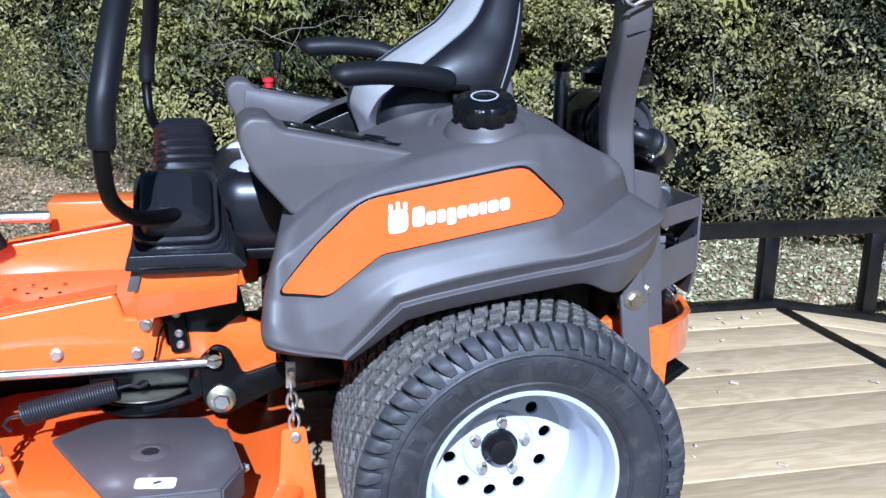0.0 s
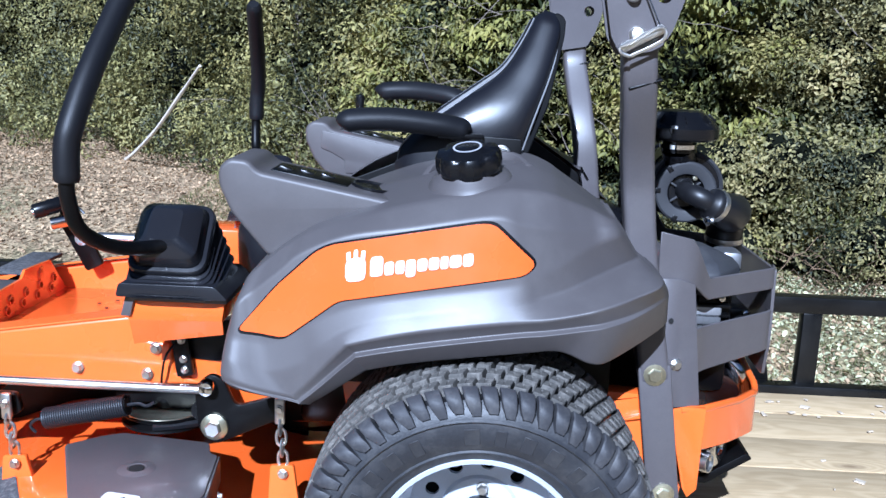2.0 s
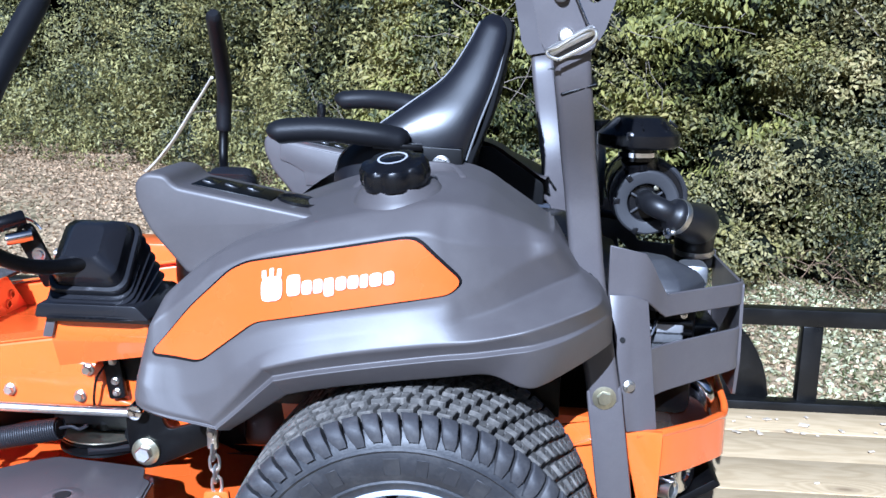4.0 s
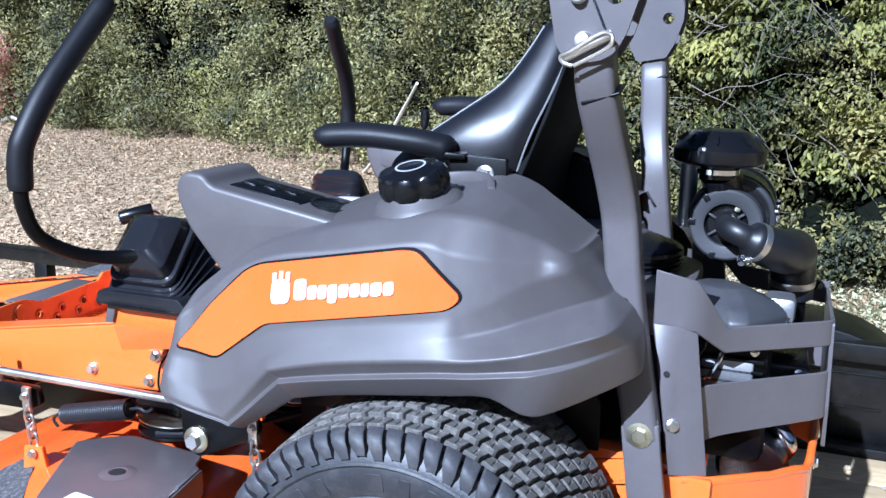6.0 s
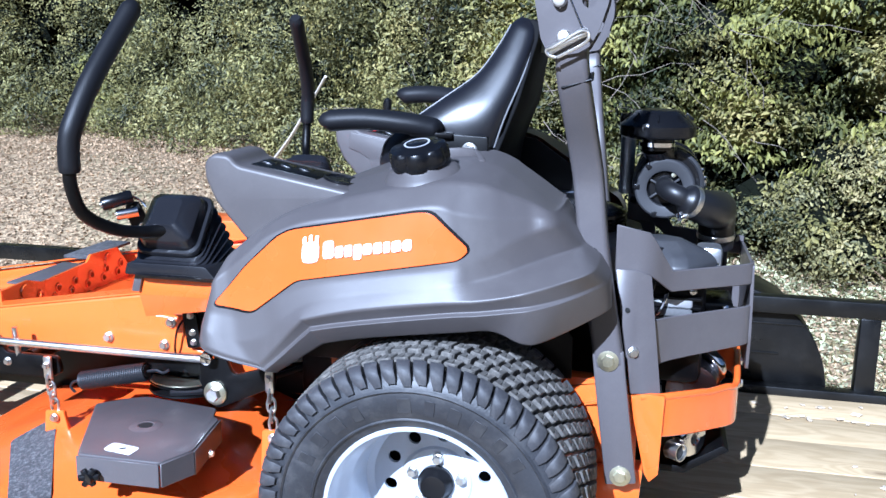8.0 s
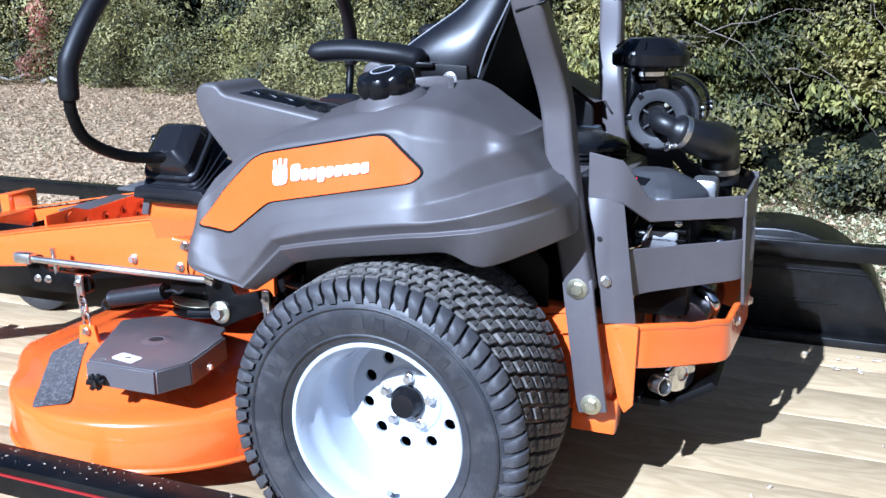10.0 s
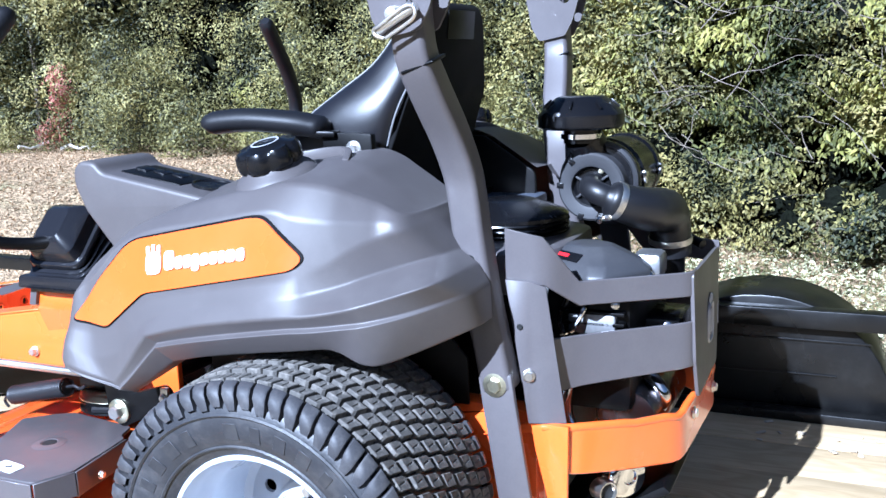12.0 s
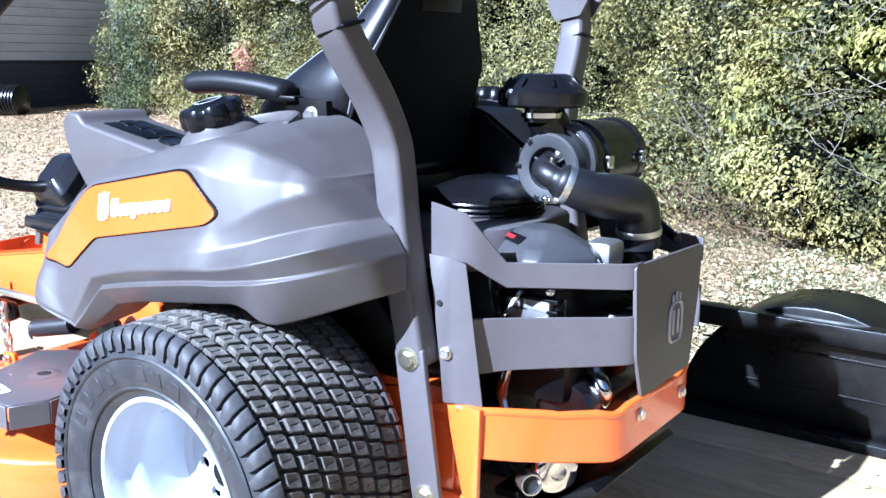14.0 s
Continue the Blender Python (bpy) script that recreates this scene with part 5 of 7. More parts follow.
# -- seat --
def seat():
    def waist(z):
        # half the width of the back: full at the hips, drawn in above them
        t = max(0.0, z - 0.845)
        return 0.178 - (4.0 * t * t if t < 0.065 else 0.0169 + 0.52 * (t - 0.065))

    # the padded front lies a little below the edge of the bolsters
    slope = rounded([(-.147, .70), (-.175, .775), (-.162, .822), (-.102, .869), (-.047, .909), (.011, .952), (.045, 1.003), (.066, 1.048), (.084, 1.058), (.1, 1.052), (.108, 1.03), (.092, .952), (.068, .88), (.043, .80), (-.03, .70)], 0.016, 4)
    bm = prism(slope, -0.158, 0.158, 0.006, 3)
    for v in bm.verts:
        v.co.y *= (waist(v.co.z) - 0.003) / 0.158
    back = part("seat_back", bm, GREYVINYL, mower, "high seat back, light grey front between black bolsters", angle=70)
    for s in (-1, 1):
        # padded bolster: swells out between the front and the rear piping
        bm = bmesh.new()
        fore = glide([(-.130, 0, .70), (-.172, 0, .755), (-.174, 0, .80), (-.150, 0, .838), (-.105, 0, .872), (-.05, 0, .912), (.008, 0, .955), (.042, 0, 1.006), (.062, 0, 1.048), (.082, 0, 1.063)], 5)
        rear = glide([(.0, 0, .70), (.028, 0, .76), (.040, 0, .79), (.049, 0, .82), (.060, 0, .855), (.072, 0, .89), (.090, 0, .94), (.106, 0, .995), (.112, 0, 1.03), (.104, 0, 1.056)], 5)
        grid = []
        for i, (f, e) in enumerate(zip(fore, rear)):
            swell = 0.034 * min(1.0, 0.25 + i / 10) * (1 - 0.55 * i / len(fore)) * min(1.0, (len(fore) - 1 - i) / 5 + 0.15)
            line = []
            for q in range(15):
                u = -1 + q / 7
                p = f.lerp(e, (u + 1) / 2)
                line.append(bm.verts.new((p.x, s * (waist(p.z) + swell * (1 - abs(u) ** 2.6) ** 0.6), p.z)))
            grid.append([bm.verts.new((f.x + 0.006, s * (waist(f.z) - 0.006), f.z - 0.006))] + line + [bm.verts.new((e.x - 0.004, s * (waist(e.z) - 0.03), e.z - 0.002))])
        for a, b in zip(grid, grid[1:]):
            for k in range(len(a) - 1):
                bm.faces.new((a[k], a[k + 1], b[k + 1], b[k]))
        bm.faces.new(grid[-1])
        bmesh.ops.recalc_face_normals(bm, faces=bm.faces)
        part("side_bolster", bm, VINYL, back, angle=80)
        edge = [(x + 0.001, s * (waist(z) + 0.002), z) for x, z in ((.105, 1.052), (.112, 1.03), (.106, .995), (.090, .94), (.072, .89), (.060, .855), (.049, .82), (.040, .79))]
        part("piping", tube(glide(edge, 5), 0.0017, 6), PIPING, back, "grey piping along the bolster")
        front = [(x, s * (waist(z) + 0.002), z) for x, z in ((-.172, .79), (-.162, .825), (-.105, .871), (-.05, .911), (.007, .955), (.041, 1.006), (.062, 1.048))]
        part("piping", tube(glide(front, 5), 0.0016, 6), PIPING, back, "grey piping along the bolster")
    bm = prism(rounded([(.0, .66), (.035, .66), (.055, .80), (.092, .90), (.118, 1.02), (.119, 1.05), (.1, 1.062), (.06, .92)], 0.01), -0.172, 0.172, 0.012, 3)
    for v in bm.verts:
        v.co.y *= (waist(v.co.z) + 0.006) / 0.172
    part("back_shell", bm, SHELL, back, "matt black seat shell")
    part("back_panel", prism([(.1205, 1.045), (.122, 1.045), (.117, .995), (.1155, .995)], -0.06, 0.06, 0.0005), SATIN, back)
    cush = part("seat_cushion", box((0.46, 0.43, 0.15), (-0.235, 0, 0.620), 0.05, None, 6), VINYL, mower, "black vinyl seat cushion", angle=70)
    for s in (-1, 1):
        part("cushion_bolster", box((0.42, 0.11, 0.06), (-0.230, s * 0.140, 0.670), 0.028, spun(s * -8, 0, 0), 5), GREYVINYL, cush, angle=70)
    part("cushion_panel", box((0.40, 0.28, 0.05), (-0.226, 0, 0.671), 0.02, None, 4), GREYVINYL, cush, "light grey padded seat top", angle=70)
    part("seat_base", prism(rounded([(-.14, .60), (.05, .60), (.06, .72), (-.14, .70)], 0.02), -0.2, 0.2, 0.01), SATIN, mower, "black steel seat base")
    part("seat_floor", box((0.34, 0.42, 0.02), (-0.26, 0, 0.55), 0.004), SATIN, mower)
    part("engine_bulkhead", box((0.02, 0.5, 0.4), (0.085, 0, 0.50), 0.004), SATIN, mower)


seat()


def armrest(s):
    front = 0.258 if s < 0 else 0.274
    lift = 0.0 if s < 0 else 0.022
    pts = glide([(-0.262, s * front, 0.858 + lift), (-0.247, s * front, 0.866 + lift), (-0.18, s * (front - 0.008), 0.870 + lift), (-0.10, s * 0.238, 0.863 + lift), (-0.058, s * 0.227, 0.854 + lift * 0.6), (-0.043, s * 0.226, 0.851 + lift * 0.6)], 5)
    n = len(pts)
    rad = [0.0205 * min(1, 0.25 + 0.75 * (min(i, n - 1 - i) / 5) ** 0.5) for i in range(n)]
    bm = tube(pts, rad, 16)
    for v in bm.verts:
        c = s * (0.24 + (front - 0.24) * max(0.0, min(1.0, (-0.04 - v.co.x) / 0.2)))
        v.co.y = c + (v.co.y - c) * 1.4
    pad = part("armrest", bm, FOAM, mower, "padded black armrest", angle=70)
    part("armrest_bracket", prism(rounded([(-.050, .846), (.046, .842), (.047, .799), (.04, .78), (-.045, .788)], 0.004), s * 0.214, s * 0.230, 0.002), SATIN, pad)
    part("armrest_bar", bar([(-0.10, s * 0.236, 0.846), (-0.02, s * 0.226, 0.843)], 0.010, 0.028, (0, 1, 0), 0.003), SATIN, pad)
    hex_bolt(pad, (0.012, s * 0.230, 0.816), (0, s, 0), 0.012, 0.012, ZINC, 1.3)
    hex_bolt(pad, (-0.010, s * 0.230, 0.800), (0, s, 0), 0.007, 0.008, ZINC, 1.25)


armrest(-1)
armrest(1)


# -- steering levers, boots and pedestals --
def lever(s):
    low = glide([(-0.50, s * 0.385, 0.672), (-0.545, s * 0.42, 0.668), (-0.58, s * 0.47, 0.68), (-0.603, s * 0.525, 0.715), (-0.609, s * 0.547, 0.765), (-0.608, s * 0.55, 0.80)], 6)
    rod = part("control_lever", tube(low, 0.0115, 12), SATIN, mower, "bent black steel steering lever", angle=60)
    grip = glide([(-0.608, s * 0.55, 0.79), (-0.606, s * 0.549, 0.84), (-0.600, s * 0.54, 0.875), (-0.59, s * 0.50, 0.94), (-0.578, s * 0.43, 1.02), (-0.570, s * 0.383, 1.072)], 6)
    part("grip", tube(grip, [0.0165] + [0.0185] * (len(grip) - 3) + [0.017, 0.012], 16), FOAM, rod, "foam sleeve grip", angle=50)
    # moulded rubber boot: faceted cap facing out and up, a rim, and folds that fan out to the base
    def ring(c, v, hx, hv, n=5):
        v = Vector(v).normalized()
        o = rounded([(-hx, -hv), (hx, -hv), (hx * 0.96, hv * 0.92), (-hx * 0.96, hv * 0.92)], min(hx, hv) * 0.42, n)
        return [Vector(c) + Vector((p, 0, 0)) + v * q for p, q in o]

    def loft(rings, cap=True):
        bm = bmesh.new()
        vs = [[bm.verts.new(p) for p in r] for r in rings]
        for a, b in zip(vs, vs[1:]):
            for k in range(len(a)):
                bm.faces.new((a[k], a[(k + 1) % len(a)], b[(k + 1) % len(b)], b[k]))
        if cap:
            bm.faces.new(vs[0])
        return bm

    ax, up = Vector((0, s * 0.74, 0.67)), Vector((0, -s * 0.67, 0.74))
    c0 = Vector((-0.524, s * 0.388, 0.703))
    capm = loft([ring(c0, up, 0.026, 0.030), ring(c0 - ax * 0.004, up, 0.031, 0.036), ring(c0 - ax * 0.016, up, 0.049, 0.050), ring(c0 - ax * 0.021, up, 0.053, 0.054), ring(c0 - ax * 0.046, up, 0.058, 0.060)])
    hood = part("lever_boot", capm, BOOT, mower, "moulded black rubber lever boot with folds", angle=24)
    part("boot_rim", loft([ring(c0 - ax * q, up, hx, hv) for q, hx, hv in ((0.041, 0.058, 0.060), (0.042, 0.064, 0.066), (0.046, 0.066, 0.068), (0.052, 0.066, 0.068), (0.054, 0.06, 0.062))], False), BOOT, hood, angle=40)
    base, folds = Vector((-0.514, s * 0.332, 0.588)), []
    rim_c = c0 - ax * 0.052
    for k in range(29):
        t = k / 28
        v = up.lerp(Vector((0, -s, 0.05)), t)
        w = 0.0045 * math.cos(k * math.pi / 2)
        folds.append(ring(rim_c.lerp(base, t), v, 0.060 + 0.022 * t + w, 0.062 + 0.018 * t + w))
    part("boot_folds", loft(folds, False), BOOT, hood, angle=60)
    part("boot_skirt", prism(rounded([(-.603, .583), (-.597, .606), (-.44, .606), (-.418, .583)], 0.006), s * 0.245, s * 0.412, 0.006), BOOT, hood)
    ped = part("pedestal", prism([(-.592, .535), (-.596, .575), (-.43, .575), (-.436, .538)], s * 0.285, s * 0.385, 0.003), ORANGE, mower, "orange steel lever pedestal")
    part("pedestal_skirt", sheet([((-.592, s * .366, .488), (-.592, s * .3845, .537)), ((-.437, s * .372, .513), (-.436, s * .3845, .540))], 0.004), ORANGE, ped)
    # flush black plate painting the shade of an opening in the frame
    part("recess_shade_plate", prism(rounded([(-.548, .44), (-.545, .50), (-.43, .515), (-.42, .47), (-.47, .435)], 0.006), s * 0.279, s * 0.2845, 0.001), SATIN, ped, "black plate painting the shade of a frame opening")
    part("pedestal_cap", prism(rounded([(-.603, .545), (-.592, .586), (-.425, .586), (-.425, .572), (-.580, .572), (-.587, .545)], 0.003), s * 0.29, s * 0.392, 0.003), STEEL, ped, "charcoal steel cap plate")


lever(-1)
lever(1)


# -- main frame, foot plate --
for s in (-1, 1):
    side = part("side_frame", prism([(-1.62, .345), (-1.0, .453), (-.63, .512), (-.618, .468), (-.557, .466), (-.553, .41), (-.49, .388), (-1.0, .366), (-1.62, .30)], s * 0.262, s * 0.283, 0.009, 4), ORANGE, mower, "orange painted frame plate")
    part("frame_flange", sheet([((-1.62, s * 0.284, .347), (-1.62, s * 0.25, .351)), ((-1.0, s * 0.284, .455), (-1.0, s * 0.25, .459)), ((-.63, s * 0.284, .514), (-.63, s * 0.25, .518))], 0.004), ORANGE, side)
    for x, z in ((-.728, .411), (-.602, .405), (-.585, .454)):
        hex_bolt(side, (x, s * 0.283, z), (0, s, 0), 0.0085, 0.012, ZINC, 1.3)
    part("rear_frame", prism([(-.24, .30), (-.26, .42), (.30, .40), (.345, .39), (.345, .20), (.25, .20), (.2, .32), (-.30, .30)], s * 0.215, s * 0.255, 0.004), ORANGE, mower, "orange rear frame rail")
    part("rear_gusset", prism([(-.545, .42), (-.545, .47), (-.46, .475), (-.37, .43), (-.37, .36), (-.47, .34)], s * 0.262, s * 0.278, 0.004), ORANGE, mower)
floor = part("foot_plate", box((0.44, 0.52, 0.006), (-0.80, 0.0, .400), 0.001), ORANGE, mower, "orange foot plate with small drain holes")
for x, y in ((-.866, .14), (-.835, .168), (-.836, .107), (-.806, .137), (-.773, .165), (-.806, .071), (-.775, .103), (-.866, .02), (-.836, -.01), (-.806, -.04)):
    # black disc painting the shade in a drain hole
    part("drain_hole", lathe([(0.0045, 0.0), (0.0045, 0.0008), (0.0, 0.0008)], (x, y, .4035), (0, 0, 1), 10), DARKHOLE, floor)
# upright toe board across the foot well, punched with grip holes
toe = [(-.258, .395), (.262, .395), (.262, .402), (.19, .486), (.074, .491), (.056, .475), (-.118, .469), (-.168, .485), (-.258, .482)]
grips = [(-.195 + 0.066 * k, .4425, 0.0085) for k in range(7)] + [(-.145 + 0.066 * k, .4235, 0.0085) for k in range(6)]
bm = pierced(toe, grips, -0.003, 0.003)
for v in bm.verts:
    v.co = Vector((-1.0 - v.co.y, v.co.x, v.co.z))
well = part("toe_board", bm, ORANGE, mower, "orange toe board with punched holes")
for y, z, r in grips:
    part("hole_collar", lathe([(r - 0.0005, 0.0), (r + 0.0028, 0.0), (r + 0.002, 0.0035), (r - 0.0005, 0.0035), (r - 0.0005, 0.0)], (-.997, y, z), (1, 0, 0), 14, close=False), ORANGE, well)
for y, z in ((-.18, .462), (.145, .464)):
    part("boss", lathe([(0.017, 0.0), (0.015, 0.004), (0.0, 0.005)], (-.997, y, z), (1, 0, 0), 20, close=False), ORANGE, well)
# black sheet behind the board, painting the shade in its grip holes
part("toe_shadow", box((0.004, 0.50, 0.06), (-1.05, 0.0, .43), 0), DARKHOLE, well)
part("grip_strip", box((0.07, 0.19, 0.008), (-1.036, .165, .483), 0.002), GRIT, well, "dark non-slip strip")
part("toe_flange", box((0.07, 0.21, 0.005), (-1.036, -.04, .468), 0.002), STEEL, well)
part("far_side_box", prism([(-.812, .45), (-.812, .557), (-.58, .557), (-.58, .45)], 0.266, 0.375, 0.006), ORANGE, mower, "orange steel side box")
# brake pedal assembly beyond the near lever
ped = part("brake_pedal", prism(rounded([(-.925, .455), (-.987, .575), (-.978, .600), (-.948, .604), (-.930, .57), (-.885, .475)], 0.008), 0.215, 0.227, 0.003), SATIN, mower, "black steel brake pedal arm")
part("pedal_pivot", lathe([(0.0, 0.004), (0.010, 0.004), (0.0115, 0.0), (0.016, 0.0), (0.016, -0.003)], (-.933, .214, .533), (0, -1, 0), 20, close=False), CHROME, ped, "bright pivot bolt")
part("pedal_rod", tube([(-.895, .222, .536), (-.80, .222, .536)], 0.0125, 14), ZINC, ped, "bright steel pedal rod")
part("pedal_roller", lathe([(0.0, 0.0), (0.015, 0.0), (0.0175, 0.004), (0.0175, 0.074), (0.015, 0.078), (0.0, 0.078)], (-1.018, .165, .600), (0.78, 0.58, 0.24), 20, close=False), BLACK, ped, "black rubber pedal roller")
part("pedal_roller_end", lathe([(0.009, 0.0), (0.008, 0.003), (0.0, 0.003)], (-1.018, .165, .600), (-0.78, -0.58, -0.24), 16, close=False), CHROME, ped)
part("pedal_pin", lathe([(0.0, 0.0), (0.013, 0.001), (0.014, 0.006), (0.014, 0.055), (0.0, 0.056)], (-.985, .175, .573), (0.85, 0.5, 0.15), 18, close=False), CHROME, ped, "bright steel pedal pin")
part("pedal_wire", tube(glide([(-.955, .21, .617), (-.94, .22, .605), (-.925, .22, .59)], 4), 0.003, 7), CHROME, ped)
part("pedal_bolt", lathe([(0.009, 0.0), (0.008, 0.004), (0.0, 0.005)], (-.958, .214, .586), (0, -1, 0), 14, close=False), CHROME, ped)


# -- roll bar --
def roll_bar(s):
    pts = glide([(.291, s * .305, .445), (.281, s * .305, .50), (.266, s * .305, .58), (.252, s * .303, .665), (.243, s * .302, .74), (.237, s * .306, .79), (.228, s * .33, .85), (.219, s * .372, .915), (.212, s * .398, .965), (.208, s * .402, 1.02), (.200, s * .402, 1.16)], 4)
    post = part("roll_bar_post", bar(pts, 0.052, 0.05, (0, 1, 0), 0.012, 4), STEEL, mower, "charcoal steel roll bar post", angle=60)
    part("roll_bar_foot", bar([(.287, s * .322, .475), (.292, s * .322, .435), (.322, s * .322, .225)], 0.056, 0.012, (0, 1, 0), 0.004), STEEL, post)
    # black disc painting the hole's inner shade
    part("pivot_hole", lathe([(0.0065, 0.0), (0.0065, 0.003), (0.0, 0.003)], (.254, s * .3275, .658), (0, s, 0), 14), DARKHOLE, post)
    part("weld_band", bar([(.2205, s * .393, .951), (.219, s * .394, .956)], 0.0536, 0.0516, (0, 1, 0), 0.012, 4), SATIN, post, "dark band round the post")
    hex_bolt(post, (.288, s * .328, .46), (0, s, 0), 0.0125, 0.009, BRASS, 1.55, "carriage_bolt")
    hex_bolt(post, (.320, s * .328, .242), (0, s, 0), 0.0125, 0.009, BRASS, 1.55, "carriage_bolt")
    # hinge plates of the folding upper hoop
    o = rounded([(.135, 1.16), (.162, 1.018), (.178, .99), (.235, 1.0), (.252, 1.03), (.266, 1.075), (.268, 1.16)], 0.006)
    for y0, y1 in ((0.4285, 0.4345), (0.3695, 0.3755)):
        part("hinge_plate", pierced(o, [(.236, 1.078, .0115), (.188, 1.12, .0045)], s * y0, s * y1), STEEL, post, "charcoal hinge plate with round hole")
    part("upper_hoop", bar([(.200, s * .402, 1.06), (.188, s * .402, 1.18), (.17, s * .40, 1.36), (.165, s * .36, 1.42)], 0.05, 0.048, (0, 1, 0), 0.011, 4), STEEL, post, angle=60)
    for x, z in ((.190, 1.078), (.199, 1.022)):
        part("hinge_pin", lathe([(0.0, 0.016), (0.009, 0.014), (0.0115, 0.007), (0.0115, 0.0)], (x, s * .4345, z), (0, s, 0), 18, close=False), ZINC, post, "bright steel pin head")
    hoop = [(.189, s * .452, .990), (.177, s * .452, .994), (.174, s * .452, 1.002), (.186, s * .455, 1.008), (.222, s * .455, 1.030), (.236, s * .452, 1.030), (.238, s * .452, 1.020), (.228, s * .45, 1.010), (.19, s * .448, .990)]
    part("pin_clip", tube(glide(hoop, 4), 0.0026, 7), ZINC, post, "bent wire pin clip")
    part("clip_pin", tube(glide([(.178, s * .444, 1.000), (.199, s * .447, 1.012), (.236, s * .444, 1.031)], 4), 0.0068, 10), ZINC, post, "bright steel locking pin")
    part("lanyard", tube(glide([(.186, s * .436, 1.121), (.205, s * .445, 1.085), (.228, s * .452, 1.036)], 5), 0.0014, 6), CHROME, post, "thin wire lanyard")
    post.location = (0.0 if s < 0 else -0.032, -s * 0.012, 0)
    return post


roll_bar(-1)
roll_bar(1)
part("upper_hoop", tube(glide([(.165, -.36, 1.42), (.16, -.31, 1.445), (.16, 0, 1.45), (.128, .31, 1.445), (.133, .36, 1.42)], 6), 0.024, 12), STEEL, mower)


# -- engine guard and bumper --
def belt(plan, z_lo, z_hi, material, name, label="", thick=0.005, r=0.03, bevel=0.0015):
    """A bent strip: plan corners with a low and a high edge at each."""
    xs = bent(plan, r)
    d = [0]
    for a, b in zip(xs, xs[1:]):
        d.append(d[-1] + math.hypot(b[0] - a[0], b[1] - a[1]))
    dc = [0]
    for a, b in zip(plan, plan[1:]):
        dc.append(dc[-1] + math.hypot(b[0] - a[0], b[1] - a[1]))
    k = d[-1] / dc[-1]
    rows = [((x, y, float(np.interp(q, [c * k for c in dc], z_lo))), (x, y, float(np.interp(q, [c * k for c in dc], z_hi)))) for (x, y), q in zip(xs, d)]
    return part(name, sheet(rows, thick, bevel), material, mower, label)


GX = 0.543
plan = [(.290, -.262), (.352, -.256), (.392, -.205), (.548, -.078), (.550, -.05)]
far_plan = [(.290, .29), (.352, .285), (.392, .255), (.549, .20)]
for pl in (plan, far_plan):
    belt(pl, [.612, .607, .566, .560, .561][:len(pl)], [.698, .684, .606, .602, .602][:len(pl)], STEEL, "guard_upper_band", "charcoal sheet steel engine guard band")
    belt(pl[1:], [.428, .432, .438, .438][:len(pl) - 1], [.520, .518, .517, .517][:len(pl) - 1], STEEL, "guard_lower_band", "charcoal sheet steel engine guard band")
for s, y in ((-1, -0.262), (1, 0.29)):
    e = y + s * 0.004
    leg = part("guard_leg", sheet([((.331, e + s * 0.018, .390), (.292, e + s * 0.003, .618)), ((.352, e + s * 0.008, .388), (.330, e, .616)), ((.384, e - s * 0.014, .384), (.356, e - s * 0.005, .608))][::(1 if s < 0 else -1)], 0.005), STEEL, mower, "charcoal steel guard leg")
    hex_bolt(leg, (.330, e + s * 0.011, .467), (0.3, s, 0), 0.008, 0.009, ZINC, 1.3)
    # black disc stands for the shaded bolt hole
    part("bolt_hole", lathe([(0.0045, 0), (0.0045, 0.002), (0, 0.002)], (.316, e + s * 0.0085, .545), (0.2, s, 0), 12), DARKHOLE, leg)
# rear plate
bm = bmesh.new()
rear = rounded([(-.076, .598), (.20, .592), (.19, .52), (.15, .382), (-.046, .376), (-.07, .45)], 0.008)
lean = 0.03
a = [bm.verts.new((GX + (0.59 - z) * lean, y, z)) for y, z in rear]
b = [bm.verts.new((GX + 0.006 + (0.59 - z) * lean, y, z)) for y, z in rear]
bm.faces.new(a)
bm.faces.new(b[::-1])
for i in range(len(a)):
    bm.faces.new((a[i], b[i], b[(i + 1) % len(a)], a[(i + 1) % len(a)]))
plate = part("guard_rear_plate", bm, STEEL, mower, "charcoal steel rear guard plate with pale emblem")
# emblem: crowned badge outline and two bars
bm = bmesh.new()
ex, ey, ez = GX + 0.0105, 0.082, 0.475
loop = [(ex, ey + 0.026 * math.copysign(abs(math.cos(t)) ** 0.55, math.cos(t)), ez + 0.034 * math.copysign(abs(math.sin(t)) ** 0.55, math.sin(t))) for t in [k * math.tau / 28 for k in range(28)]]
join(bm, tube(loop, 0.0028, 6, closed=True))
for dy, dz, sy, sz in ((-0.01, 0, 0.006, 0.042), (0.01, 0, 0.006, 0.042), (-0.014, 0.043, 0.006, 0.012), (0, 0.046, 0.006, 0.016), (0.014, 0.043, 0.006, 0.012)):
    join(bm, box((0.003, sy, sz), (ex, ey + dy, ez + dz), 0.0006, None, 1))
part("emblem", bm, GREYPRINT, plate, "pale grey crowned badge")

bp = [(.352, -.272), (.392, -.264), (.455, -.20), (.536, -.092), (.555, .165), (.455, .27), (.40, .30), (.352, .30)]
bump = belt(bp, [.304, .302, .291, .274, .296, .29, .30, .30], [.384, .382, .373, .355, .378, .37, .38, .38], ORANGE, "rear_bumper", "bent orange steel rear bumper", 0.008, 0.035, 0.003)
